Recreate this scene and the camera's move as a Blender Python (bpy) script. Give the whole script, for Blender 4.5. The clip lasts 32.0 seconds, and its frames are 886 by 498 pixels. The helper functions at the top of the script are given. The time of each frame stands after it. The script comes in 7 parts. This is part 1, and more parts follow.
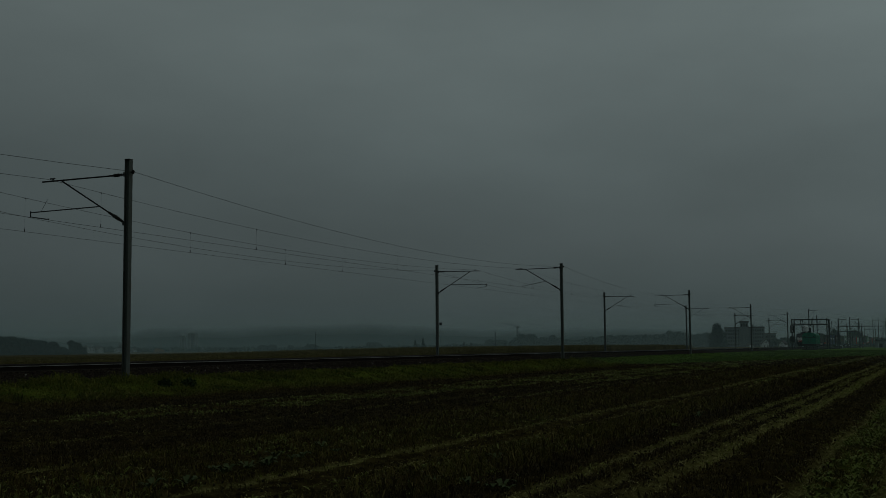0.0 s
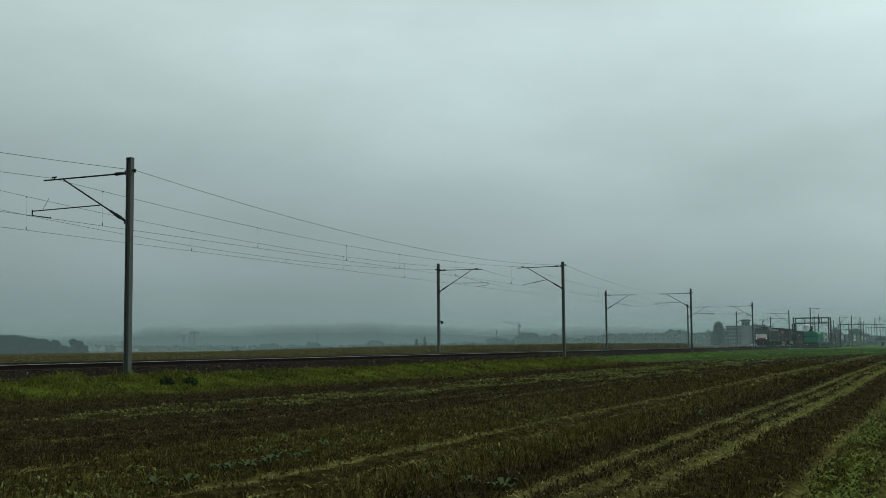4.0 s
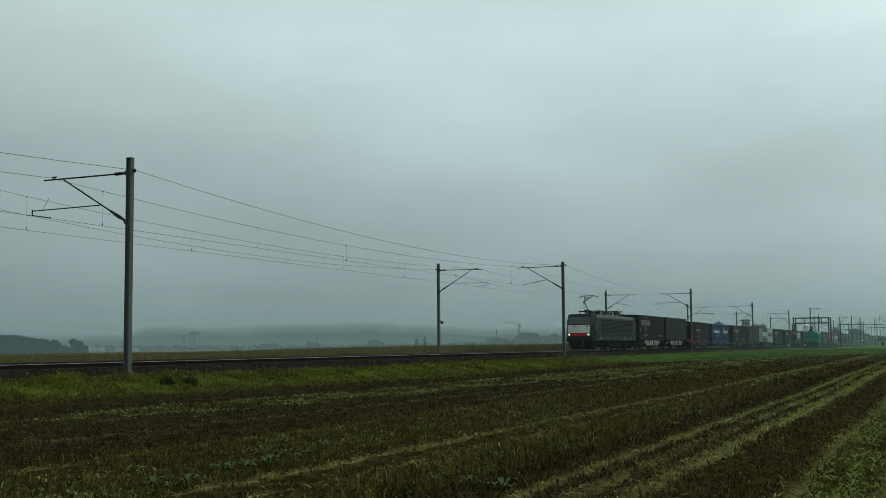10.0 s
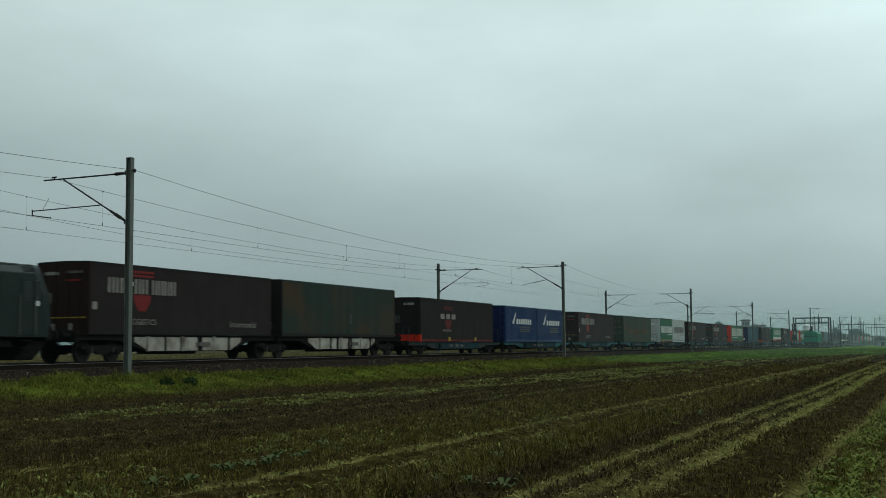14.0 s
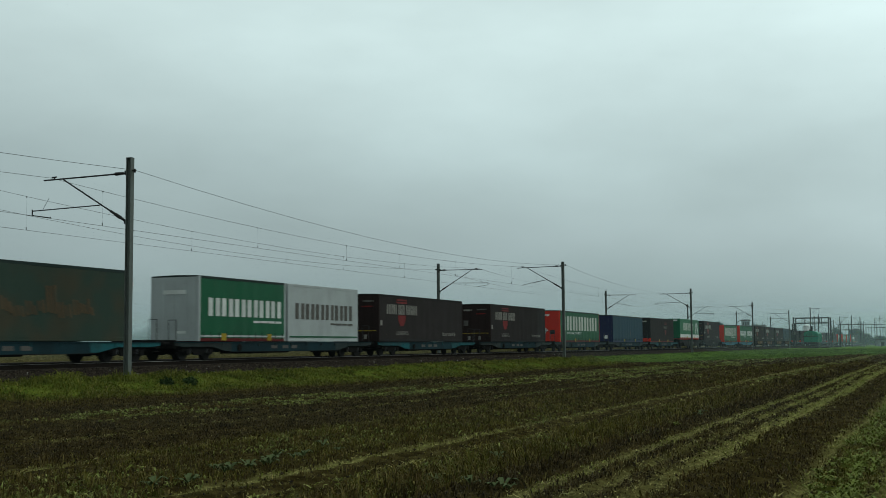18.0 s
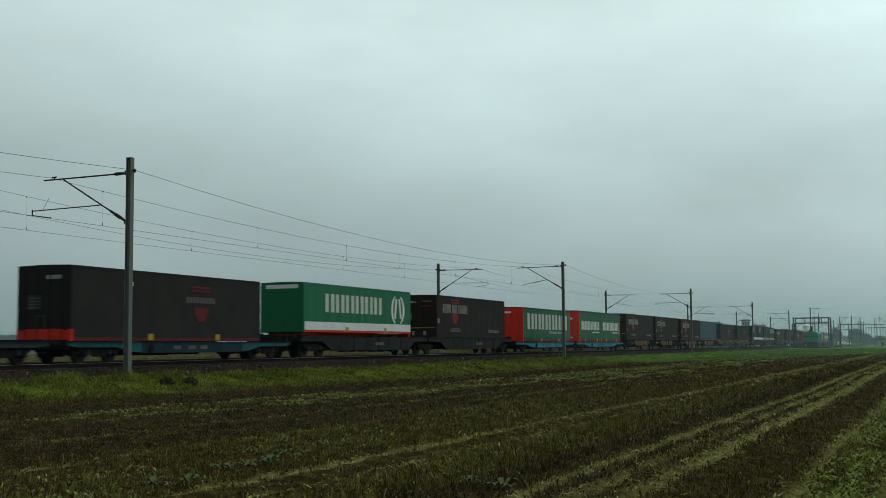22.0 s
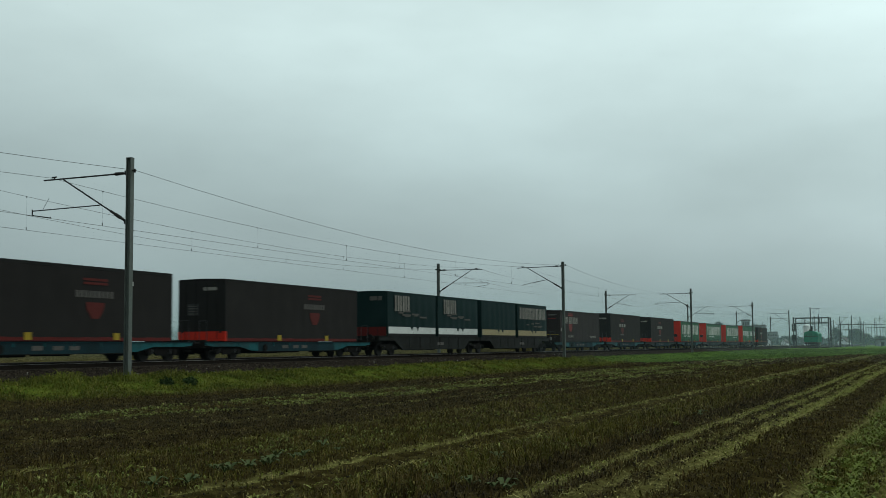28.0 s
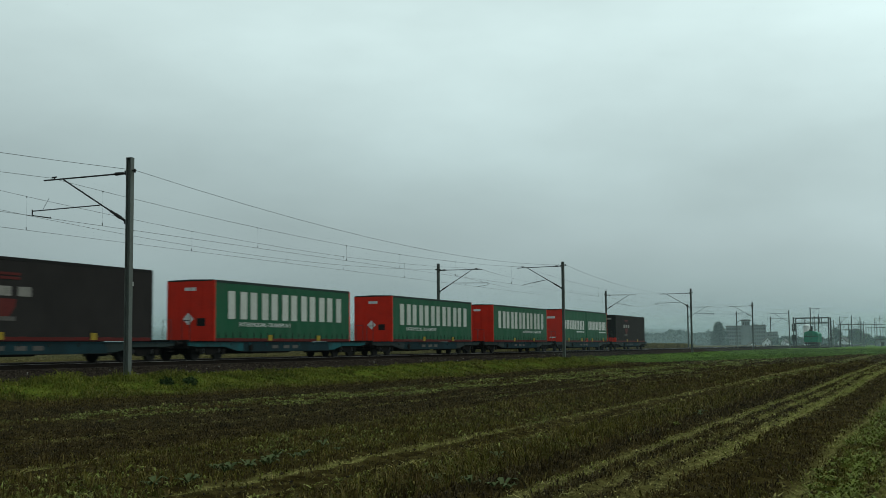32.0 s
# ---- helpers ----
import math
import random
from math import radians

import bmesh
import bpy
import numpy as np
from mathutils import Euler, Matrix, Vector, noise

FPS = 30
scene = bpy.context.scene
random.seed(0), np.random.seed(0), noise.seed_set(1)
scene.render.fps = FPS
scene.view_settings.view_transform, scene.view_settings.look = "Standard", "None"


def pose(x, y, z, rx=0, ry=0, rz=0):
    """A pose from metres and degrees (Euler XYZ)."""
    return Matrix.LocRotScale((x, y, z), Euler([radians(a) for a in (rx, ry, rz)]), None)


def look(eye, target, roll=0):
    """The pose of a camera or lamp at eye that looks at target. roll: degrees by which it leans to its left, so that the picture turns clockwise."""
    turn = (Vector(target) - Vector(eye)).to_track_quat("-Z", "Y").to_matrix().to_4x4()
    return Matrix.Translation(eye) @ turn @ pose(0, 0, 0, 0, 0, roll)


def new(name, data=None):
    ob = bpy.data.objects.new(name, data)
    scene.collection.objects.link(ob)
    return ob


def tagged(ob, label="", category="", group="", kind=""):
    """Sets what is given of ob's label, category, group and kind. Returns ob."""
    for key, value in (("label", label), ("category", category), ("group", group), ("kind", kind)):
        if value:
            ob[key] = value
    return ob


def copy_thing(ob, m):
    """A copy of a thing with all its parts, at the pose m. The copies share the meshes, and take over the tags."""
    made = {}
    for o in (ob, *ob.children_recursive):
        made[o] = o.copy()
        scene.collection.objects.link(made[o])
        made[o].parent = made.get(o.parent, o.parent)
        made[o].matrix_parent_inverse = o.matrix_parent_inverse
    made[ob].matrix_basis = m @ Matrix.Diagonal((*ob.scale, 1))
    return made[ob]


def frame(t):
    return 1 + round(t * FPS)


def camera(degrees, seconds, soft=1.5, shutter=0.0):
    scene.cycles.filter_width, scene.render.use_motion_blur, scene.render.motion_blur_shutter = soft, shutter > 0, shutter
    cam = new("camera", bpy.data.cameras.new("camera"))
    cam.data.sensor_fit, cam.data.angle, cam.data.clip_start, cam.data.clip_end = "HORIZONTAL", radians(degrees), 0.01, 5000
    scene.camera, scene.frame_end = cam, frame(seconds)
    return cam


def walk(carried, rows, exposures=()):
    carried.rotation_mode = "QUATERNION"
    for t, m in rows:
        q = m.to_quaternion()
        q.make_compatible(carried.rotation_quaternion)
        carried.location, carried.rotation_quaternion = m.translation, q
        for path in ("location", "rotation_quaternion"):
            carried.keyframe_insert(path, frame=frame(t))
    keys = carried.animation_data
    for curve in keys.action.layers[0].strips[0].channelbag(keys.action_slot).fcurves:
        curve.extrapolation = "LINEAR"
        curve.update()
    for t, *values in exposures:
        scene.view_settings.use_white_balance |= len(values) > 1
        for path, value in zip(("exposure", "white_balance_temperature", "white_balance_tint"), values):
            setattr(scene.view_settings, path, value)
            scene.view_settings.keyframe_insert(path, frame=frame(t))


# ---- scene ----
# All lengths in metres. The railway is laid out by s (along the line, away from the viewer)
# and o (across it, positive towards the viewer), heights are above the field.
ZR = 1.05                      # rail top above the field
EYE = (0.0, 0.0, ZR + 0.535)
PITCH, ROLL = 4.7515, -0.467
FADE = [(0.0, -2.47), (0.5, -1.80), (1.0, -1.26), (1.5, -0.79), (2.0, -0.44), (2.5, -0.23), (3.0, -0.16), (6.0, -0.12), (9.0, -0.10), (12.0, -0.10), (13.0, 0.0), (20.0, 0.06), (32.0, 0.09)]

cam = camera(41.474, 32.0, soft=0.85, shutter=0.22)


def aim(dpitch=0.0, dyaw=0.0):
    """The camera's pose on its tripod, turned by a little upward and to the right."""
    p, w = radians(PITCH + dpitch), radians(dyaw)
    return look(EYE, (math.sin(w) * math.cos(p), math.cos(w) * math.cos(p), EYE[2] + math.sin(p)), ROLL)


# the tripod settles in the first second
walk(cam, [(0.0, aim(0.075, 0.072)), (0.25, aim(0.035, 0.05)), (0.5, aim(0.003, 0.028)), (1.0, aim()), (32.0, aim())], FADE)

# ---- light: an overcast, misty morning ----
SUN_EL, SUN_AZ = radians(38), radians(80)


def make_world():
    w = bpy.data.worlds.new("overcast_sky")
    scene.world = w
    w.use_nodes = True
    nt = w.node_tree
    nt.nodes.clear()
    N, L = nt.nodes.new, nt.links.new
    out, bg = N("ShaderNodeOutputWorld"), N("ShaderNodeBackground")
    tc, sep = N("ShaderNodeTexCoord"), N("ShaderNodeSeparateXYZ")
    L(tc.outputs["Generated"], sep.inputs[0])
    ramp = N("ShaderNodeValToRGB")
    el = ramp.color_ramp.elements
    el[0].position, el[0].color = 0.0, (0.171, 0.250, 0.250, 1)
    el[1].position, el[1].color = 1.0, (0.675, 0.82, 0.80, 1)
    for p, c in ((0.010, (0.185, 0.268, 0.268, 1)), (0.022, (0.226, 0.314, 0.317, 1)), (0.035, (0.244, 0.332, 0.338, 1)), (0.085, (0.322, 0.415, 0.425, 1)), (0.16, (0.414, 0.53, 0.535, 1)),
                 (0.26, (0.585, 0.735, 0.73, 1)), (0.5, (0.64, 0.79, 0.78, 1))):
        e = el.new(p)
        e.color = c
    L(sep.outputs["Z"], ramp.inputs[0])
    # soft cloud masses, stretched along the horizon
    mp = N("ShaderNodeMapping")
    mp.inputs["Scale"].default_value = (1.0, 1.0, 2.6)
    L(tc.outputs["Generated"], mp.inputs[0])
    n1 = N("ShaderNodeTexNoise")
    n1.inputs["Scale"].default_value, n1.inputs["Detail"].default_value, n1.inputs["Roughness"].default_value = 3.2, 5.0, 0.5
    L(mp.outputs[0], n1.inputs["Vector"])
    mr = N("ShaderNodeMapRange")
    mr.inputs["From Min"].default_value, mr.inputs["From Max"].default_value = 0.3, 0.7
    mr.inputs["To Min"].default_value, mr.inputs["To Max"].default_value = 0.88, 1.12
    L(n1.outputs["Fac"], mr.inputs["Value"])
    mul = N("ShaderNodeMix")
    mul.data_type, mul.blend_type = "RGBA", "MULTIPLY"
    mul.inputs["Factor"].default_value = 1.0
    L(ramp.outputs[0], mul.inputs["A"])
    side = N("ShaderNodeMath")                 # the cloud is thinner towards the hidden sun
    side.operation = "MULTIPLY_ADD"
    side.inputs[1].default_value, side.inputs[2].default_value = 0.42, 1.0
    L(sep.outputs["X"], side.inputs[0])
    both = N("ShaderNodeMath")
    both.operation = "MULTIPLY"
    L(mr.outputs[0], both.inputs[0])
    L(side.outputs[0], both.inputs[1])
    L(both.outputs[0], mul.inputs["B"])
    sky = N("ShaderNodeTexSky")
    sky.sky_type, sky.sun_disc, sky.sun_elevation, sky.sun_rotation = "NISHITA", False, SUN_EL, SUN_AZ
    sky.air_density, sky.dust_density = 1.5, 4.0
    skm = N("ShaderNodeMix")
    skm.data_type, skm.blend_type = "RGBA", "ADD"
    skm.inputs["Factor"].default_value = 0.006
    L(mul.outputs["Result"], skm.inputs["A"])
    L(sky.outputs[0], skm.inputs["B"])
    L(skm.outputs["Result"], bg.inputs[0])
    bg.inputs[1].default_value = 1.0
    L(bg.outputs[0], out.inputs[0])


make_world()
sun = new("sun", bpy.data.lights.new("sun", "SUN"))
sun.data.energy, sun.data.angle, sun.data.color = 0.4, radians(35), (1.0, 0.98, 0.94)
sun.matrix_world = Matrix.Translation((0, 0, 60)) @ Vector((math.sin(SUN_AZ) * math.cos(SUN_EL), math.cos(SUN_AZ) * math.cos(SUN_EL), math.sin(SUN_EL))).to_track_quat("Z", "Y").to_matrix().to_4x4()


# ---- materials ----
def mat(name, col, rough=0.6, metal=0.0, var=0.25, scale=3.0, fine=40.0, bump=0.15, dirt=None, dirt_amt=0.35, island=0.0, rnd=0.08, glow=0.0, thin=0.0, spec=0.10, stretch=(1, 1, 1)):
    """Coloured surface with stains at one scale and grain at another. thin: share of the backdrop that shows through in the mist."""
    m = bpy.data.materials.new(name)
    m.use_nodes = True
    nt = m.node_tree
    N, L = nt.nodes.new, nt.links.new
    b = nt.nodes["Principled BSDF"]
    b.inputs["Roughness"].default_value, b.inputs["Metallic"].default_value = rough, metal
    b.inputs["Specular IOR Level"].default_value = spec
    tc, mp = N("ShaderNodeTexCoord"), N("ShaderNodeMapping")
    mp.inputs["Scale"].default_value = stretch
    L(tc.outputs["Object"], mp.inputs[0])
    big, small = N("ShaderNodeTexNoise"), N("ShaderNodeTexNoise")
    for n, sc in ((big, scale), (small, fine)):
        n.inputs["Scale"].default_value, n.inputs["Detail"].default_value = sc, 4.0
        L(mp.outputs[0], n.inputs["Vector"])
    mr = N("ShaderNodeMapRange")
    mr.inputs["From Min"].default_value, mr.inputs["From Max"].default_value = 0.25, 0.75
    mr.inputs["To Min"].default_value, mr.inputs["To Max"].default_value = 1 - var, 1 + var
    L(small.outputs["Fac"], mr.inputs["Value"])
    base = N("ShaderNodeMix")
    base.data_type = "RGBA"
    dc = dirt or tuple(c * 0.55 for c in col)
    base.inputs["A"].default_value, base.inputs["B"].default_value = (*col, 1), (*dc, 1)
    dm = N("ShaderNodeMapRange")
    dm.inputs["From Min"].default_value, dm.inputs["From Max"].default_value = 0.42, 0.72
    dm.inputs["To Min"].default_value, dm.inputs["To Max"].default_value = 0.0, dirt_amt
    L(big.outputs["Fac"], dm.inputs["Value"])
    L(dm.outputs[0], base.inputs["Factor"])
    hsv = N("ShaderNodeHueSaturation")
    L(base.outputs["Result"], hsv.inputs["Color"])
    val = mr.outputs[0]
    if rnd or island:
        src = N("ShaderNodeNewGeometry").outputs["Random Per Island"] if island else N("ShaderNodeObjectInfo").outputs["Random"]
        r2 = N("ShaderNodeMapRange")
        amt = island or rnd
        r2.inputs["To Min"].default_value, r2.inputs["To Max"].default_value = 1 - amt, 1 + amt
        L(src, r2.inputs["Value"])
        mm = N("ShaderNodeMath")
        mm.operation = "MULTIPLY"
        L(mr.outputs[0], mm.inputs[0])
        L(r2.outputs[0], mm.inputs[1])
        val = mm.outputs[0]
    L(val, hsv.inputs["Value"])
    L(hsv.outputs[0], b.inputs["Base Color"])
    if bump:
        bp = N("ShaderNodeBump")
        bp.inputs["Strength"].default_value, bp.inputs["Distance"].default_value = bump, 0.02
        L(small.outputs["Fac"], bp.inputs["Height"])
        L(bp.outputs[0], b.inputs["Normal"])
    if glow:
        b.inputs["Emission Color"].default_value, b.inputs["Emission Strength"].default_value = (*col, 1), glow
    if thin:
        tr, mx = N("ShaderNodeBsdfTransparent"), N("ShaderNodeMixShader")
        mx.inputs[0].default_value = thin
        L(b.outputs[0], mx.inputs[1])
        L(tr.outputs[0], mx.inputs[2])
        L(mx.outputs[0], nt.nodes["Material Output"].inputs["Surface"])
    return m


def blades_mat(name, cols, rough=0.7, amp=0.3, scale=0.35):
    """Foliage whose single blades each take one of the given colours."""
    m = bpy.data.materials.new(name)
    m.use_nodes = True
    nt = m.node_tree
    N, L = nt.nodes.new, nt.links.new
    b = nt.nodes["Principled BSDF"]
    b.inputs["Roughness"].default_value, b.inputs["Specular IOR Level"].default_value = rough, 0.04
    g, r = N("ShaderNodeNewGeometry"), N("ShaderNodeValToRGB")
    r.color_ramp.interpolation = "LINEAR"
    el = r.color_ramp.elements
    el[0].position, el[0].color = 0.0, (*cols[0], 1)
    el[1].position, el[1].color = 1.0, (*cols[-1], 1)
    for i, c in enumerate(cols[1:-1], 1):
        e = el.new(i / (len(cols) - 1))
        e.color = (*c, 1)
    L(g.outputs["Random Per Island"], r.inputs[0])
    tc, n = N("ShaderNodeTexCoord"), N("ShaderNodeTexNoise")
    n.inputs["Scale"].default_value = scale
    L(tc.outputs["Object"], n.inputs["Vector"])
    mr = N("ShaderNodeMapRange")
    mr.inputs["From Min"].default_value, mr.inputs["From Max"].default_value = 0.3, 0.7
    mr.inputs["To Min"].default_value, mr.inputs["To Max"].default_value = 1 - amp, 1 + amp
    L(n.outputs["Fac"], mr.inputs["Value"])
    hsv = N("ShaderNodeHueSaturation")
    L(r.outputs[0], hsv.inputs["Color"])
    L(mr.outputs[0], hsv.inputs["Value"])
    L(hsv.outputs[0], b.inputs["Base Color"])
    return m


M = dict(
    steel=mat("galvanised_steel", (0.092, 0.105, 0.097), 0.6, 0.2, dirt=(0.075, 0.068, 0.048), fine=25, scale=1.2),
    steel_dark=mat("dark_steel", (0.018, 0.020, 0.020), 0.6, 0.2, spec=0.3),
    wire=mat("copper_wire", (0.05, 0.055, 0.05), 0.5, 0.5, bump=0),
    insul=mat("brown_insulator", (0.02, 0.018, 0.017), 0.35),
    rail=mat("rail_steel", (0.014, 0.011, 0.009), 0.9, 0.0, dirt=(0.022, 0.015, 0.010), spec=0.0),
    # polished head with the sky's glint in its colour, and a darkened copy
    rail_top=mat("polished_rail_head", (0.30, 0.29, 0.27), 0.5, 0.7),
    rail_dim=mat("rail_head_without_glint", (0.035, 0.030, 0.026), 0.7, 0.3),
    concrete=mat("concrete", (0.05, 0.045, 0.038), 0.95, spec=0.0),
    ballast=mat("ballast", (0.022, 0.0165, 0.0125), 1.0, spec=0.0, var=0.6, fine=14, scale=1.0, bump=0.9),
    stone=mat("ballast_stone", (0.034, 0.026, 0.020), 0.95, spec=0.0, island=0.7),
    pale_stone=mat("pale_ballast_stone", (0.22, 0.21, 0.19), 0.9, spec=0.0, island=0.5),
    loco=mat("black_locomotive_paint", (0.0095, 0.0162, 0.0152), 0.5, scale=1.2, dirt=(0.017, 0.020, 0.017), dirt_amt=0.6, spec=0.08),
    loco_roof=mat("grey_roof_paint", (0.030, 0.038, 0.036), 0.6, dirt=(0.016, 0.018, 0.017), spec=0.25),
    loco_white=mat("off_white_front_paint", (0.55, 0.56, 0.53), 0.5, scale=2.5, dirt=(0.26, 0.255, 0.23), dirt_amt=0.6),
    loco_red=mat("red_warning_stripe", (0.32, 0.014, 0.010), 0.5),
    glass=mat("cab_glass", (0.022, 0.030, 0.031), 0.15, spec=0.4, bump=0),
    side_glass=mat("dark_side_glass", (0.012, 0.016, 0.017), 0.3, spec=0.2, bump=0),
    lamp=mat("headlight_glass", (1.0, 0.97, 0.85), 0.2, glow=0.9, bump=0),
    lamp_off=mat("lamp_glass", (0.55, 0.56, 0.55), 0.2, bump=0),
    under=mat("sooty_running_gear", (0.009, 0.0088, 0.0084), 0.9, dirt=(0.017, 0.014, 0.011), spec=0.02),
    wheel=mat("wheel_steel", (0.014, 0.0135, 0.013), 0.75, 0.1, spec=0.1),
    white=mat("white_paint", (0.46, 0.47, 0.45), 0.55, dirt=(0.26, 0.26, 0.24), scale=1.5),
    letter_white=mat("dulled_white_lettering", (0.36, 0.375, 0.34), 0.6, dirt=(0.24, 0.25, 0.22), scale=1.5),
    grey_letter=mat("grey_lettering", (0.185, 0.175, 0.155), 0.6, scale=2.5, dirt=(0.09, 0.085, 0.075), dirt_amt=0.7),
    faint_letter=mat("faded_lettering", (0.075, 0.07, 0.063), 0.7),
    shield=mat("red_emblem", (0.125, 0.011, 0.010), 0.6),
    faint_shield=mat("faded_red_emblem", (0.075, 0.012, 0.010), 0.7),
    yellow=mat("yellow_plate", (0.24, 0.17, 0.015), 0.6),
)


# ---- layout of the line: straight, then a wide curve away to the side ----
HEAD, OFFSET, BEND, CURV = radians(21.6433), 30.4637, -20.0, 0.000069911


def lay_line():
    st = np.arange(BEND, 4200.0, 1.0)
    u = st - BEND
    a = HEAD + CURV * u
    a = np.minimum(a, HEAD + 0.35)
    mid = np.concatenate([[0], (a[1:] + a[:-1]) / 2])
    x0 = -math.cos(HEAD) * OFFSET + math.sin(HEAD) * BEND
    y0 = math.sin(HEAD) * OFFSET + math.cos(HEAD) * BEND
    dx, dy = np.sin(mid), np.cos(mid)
    dx[0] = dy[0] = 0
    return st, x0 + np.cumsum(dx), y0 + np.cumsum(dy), a


LINE = lay_line()


def along(s, o):
    """World x, y of places s along and o across the line (arrays or numbers)."""
    s, o = np.asarray(s, float), np.asarray(o, float)
    st, X, Y, A = LINE
    a = np.interp(s, st, A)
    extra = np.minimum(s - BEND, 0)
    x = np.interp(s, st, X) + np.sin(HEAD) * extra
    y = np.interp(s, st, Y) + np.cos(HEAD) * extra
    return x + np.cos(a) * o, y - np.sin(a) * o, a


def place(s, o, z):
    x, y, a = along(s, o)
    return Vector((float(x), float(y), z))


def line_pose(s, o=0.0, z=ZR, turn=0.0):
    """A pose whose x axis points back along the line (towards smaller s) and whose y axis points to the viewer's side."""
    x, y, a = along(s, o)
    return pose(float(x), float(y), z, 0, 0, 270 - math.degrees(float(a)) + turn)


# ---- mesh helpers ----
def part(name, bm, material, parent=None, label=""):
    me = bpy.data.meshes.new(name)
    bm.to_mesh(me)
    bm.free()
    me.materials.append(material)
    ob = new(name, me)
    if parent is not None:
        ob.parent = parent
    return tagged(ob, label)


def arrays(name, verts, faces, material, parent=None, smooth=False):
    """A mesh from arrays: verts (n, 3) and faces (m, 3 or 4)."""
    me = bpy.data.meshes.new(name)
    verts, faces = np.asarray(verts, np.float32), np.asarray(faces, np.int32)
    k = faces.shape[1]
    me.vertices.add(len(verts))
    me.vertices.foreach_set("co", verts.ravel())
    me.loops.add(faces.size)
    me.loops.foreach_set("vertex_index", faces.ravel())
    me.polygons.add(len(faces))
    me.polygons.foreach_set("loop_start", np.arange(0, faces.size, k, dtype=np.int32))
    me.polygons.foreach_set("use_smooth", np.full(len(faces), smooth))
    me.update(calc_edges=True)
    me.materials.append(material)
    ob = new(name, me)
    if parent is not None:
        ob.parent = parent
    return ob


def box(bm, x0, x1, y0, y1, z0, z1, bevel=0.0, m=None):
    r = bmesh.ops.create_cube(bm, size=1.0)
    vs = r["verts"]
    bmesh.ops.transform(bm, verts=vs, matrix=Matrix.Translation(((x0 + x1) / 2, (y0 + y1) / 2, (z0 + z1) / 2)) @ Matrix.Diagonal((abs(x1 - x0), abs(y1 - y0), abs(z1 - z0), 1)))
    if m is not None:
        bmesh.ops.transform(bm, verts=vs, matrix=m)
    if bevel:
        es = list({e for v in vs for e in v.link_edges})
        bmesh.ops.bevel(bm, geom=es, offset=bevel, segments=1, affect="EDGES")
    return bm


def rod(bm, p, q, r, seg=8, r2=None):
    p, q = Vector(p), Vector(q)
    d = q - p
    res = bmesh.ops.create_cone(bm, cap_ends=True, segments=seg, radius1=r, radius2=r if r2 is None else r2, depth=d.length)
    bmesh.ops.transform(bm, verts=res["verts"], matrix=Matrix.Translation((p + q) / 2) @ d.to_track_quat("Z", "Y").to_matrix().to_4x4())
    return bm


def prism(bm, pts, y0, y1):
    """A plate with the outline pts (x, z), from y0 to y1."""
    a = [bm.verts.new((x, y0, z)) for x, z in pts]
    b = [bm.verts.new((x, y1, z)) for x, z in pts]
    n = len(pts)
    bm.faces.new(a)
    bm.faces.new(b[::-1])
    for i in range(n):
        bm.faces.new((a[i], b[i], b[(i + 1) % n], a[(i + 1) % n]))
    bmesh.ops.recalc_face_normals(bm, faces=bm.faces[:])
    return bm


def B():
    return bmesh.new()


def thing(name, label, category, group="", kind=""):
    return tagged(new(name), label, category, group, kind)


def sweep(name, prof, ss, material, parent=None, closed=True, smooth=False):
    """A profile of (o, z) carried along the line through the stations ss."""
    ss = np.asarray(ss, float)
    n, k = len(ss), len(prof)
    o = np.array([p[0] for p in prof])
    z = np.array([p[1] for p in prof])
    x, y, _ = along(np.repeat(ss, k), np.tile(o, n))
    v = np.stack([x, y, np.tile(z, n)], 1)
    f = []
    kk = k if closed else k - 1
    for j in range(kk):
        a = np.arange(n - 1) * k + j
        b = np.arange(n - 1) * k + (j + 1) % k
        f.append(np.stack([a, b, b + k, a + k], 1))
    return arrays(name, v, np.concatenate(f), material, parent, smooth)


# ---- ground: one sheet, the field with its rows, the verge and the bed of the line ----
def drift(s):
    """How far the rows of the field run off the line by the station s."""
    return np.interp(s, [0, 15, 40, 80, 140, 300], [-0.25, 0.0, 0.42, 0.55, 0.75, 1.2])


# worn wheel ruts across the field: middle, half width, strength, station where they begin to show
RUTS = ((14.4, 0.06, 0.7, 36), (16.65, 0.06, 0.85, 0), (18.25, 0.07, 0.8, 30), (19.55, 0.065, 0.95, 0), (21.0, 0.06, 0.7, 42), (22.93, 0.08, 0.95, 0), (23.92, 0.085, 1.0, 0),
        (26.53, 0.12, 0.9, 0), (27.10, 0.08, 0.8, 0), (27.70, 0.165, 1.15, 0), (29.24, 0.09, 1.1, 0), (30.12, 0.10, 0.8, 0))


def field_edge(s):
    """Where the grass ends and the field begins."""
    return np.interp(s, [0, 27, 32, 42, 47, 60, 75, 97, 106, 134, 156, 200], [4.7, 5.4, 6.6, 7.4, 8.4, 8.3, 8.2, 8.0, 10.5, 17.5, 22.0, 34.0])


def value_noise(x, y, seed=0):
    """Smooth noise from -1 to 1 on a unit lattice."""
    xi, yi = np.floor(x).astype(np.int64), np.floor(y).astype(np.int64)
    fx, fy = x - xi, y - yi
    fx, fy = fx * fx * (3 - 2 * fx), fy * fy * (3 - 2 * fy)

    def h(a, b):
        v = np.sin(a * 127.1 + b * 311.7 + seed * 74.7) * 43758.5453
        return 2 * (v - np.floor(v)) - 1
    return (h(xi, yi) * (1 - fx) + h(xi + 1, yi) * fx) * (1 - fy) + (h(xi, yi + 1) * (1 - fx) + h(xi + 1, yi + 1) * fx) * fy


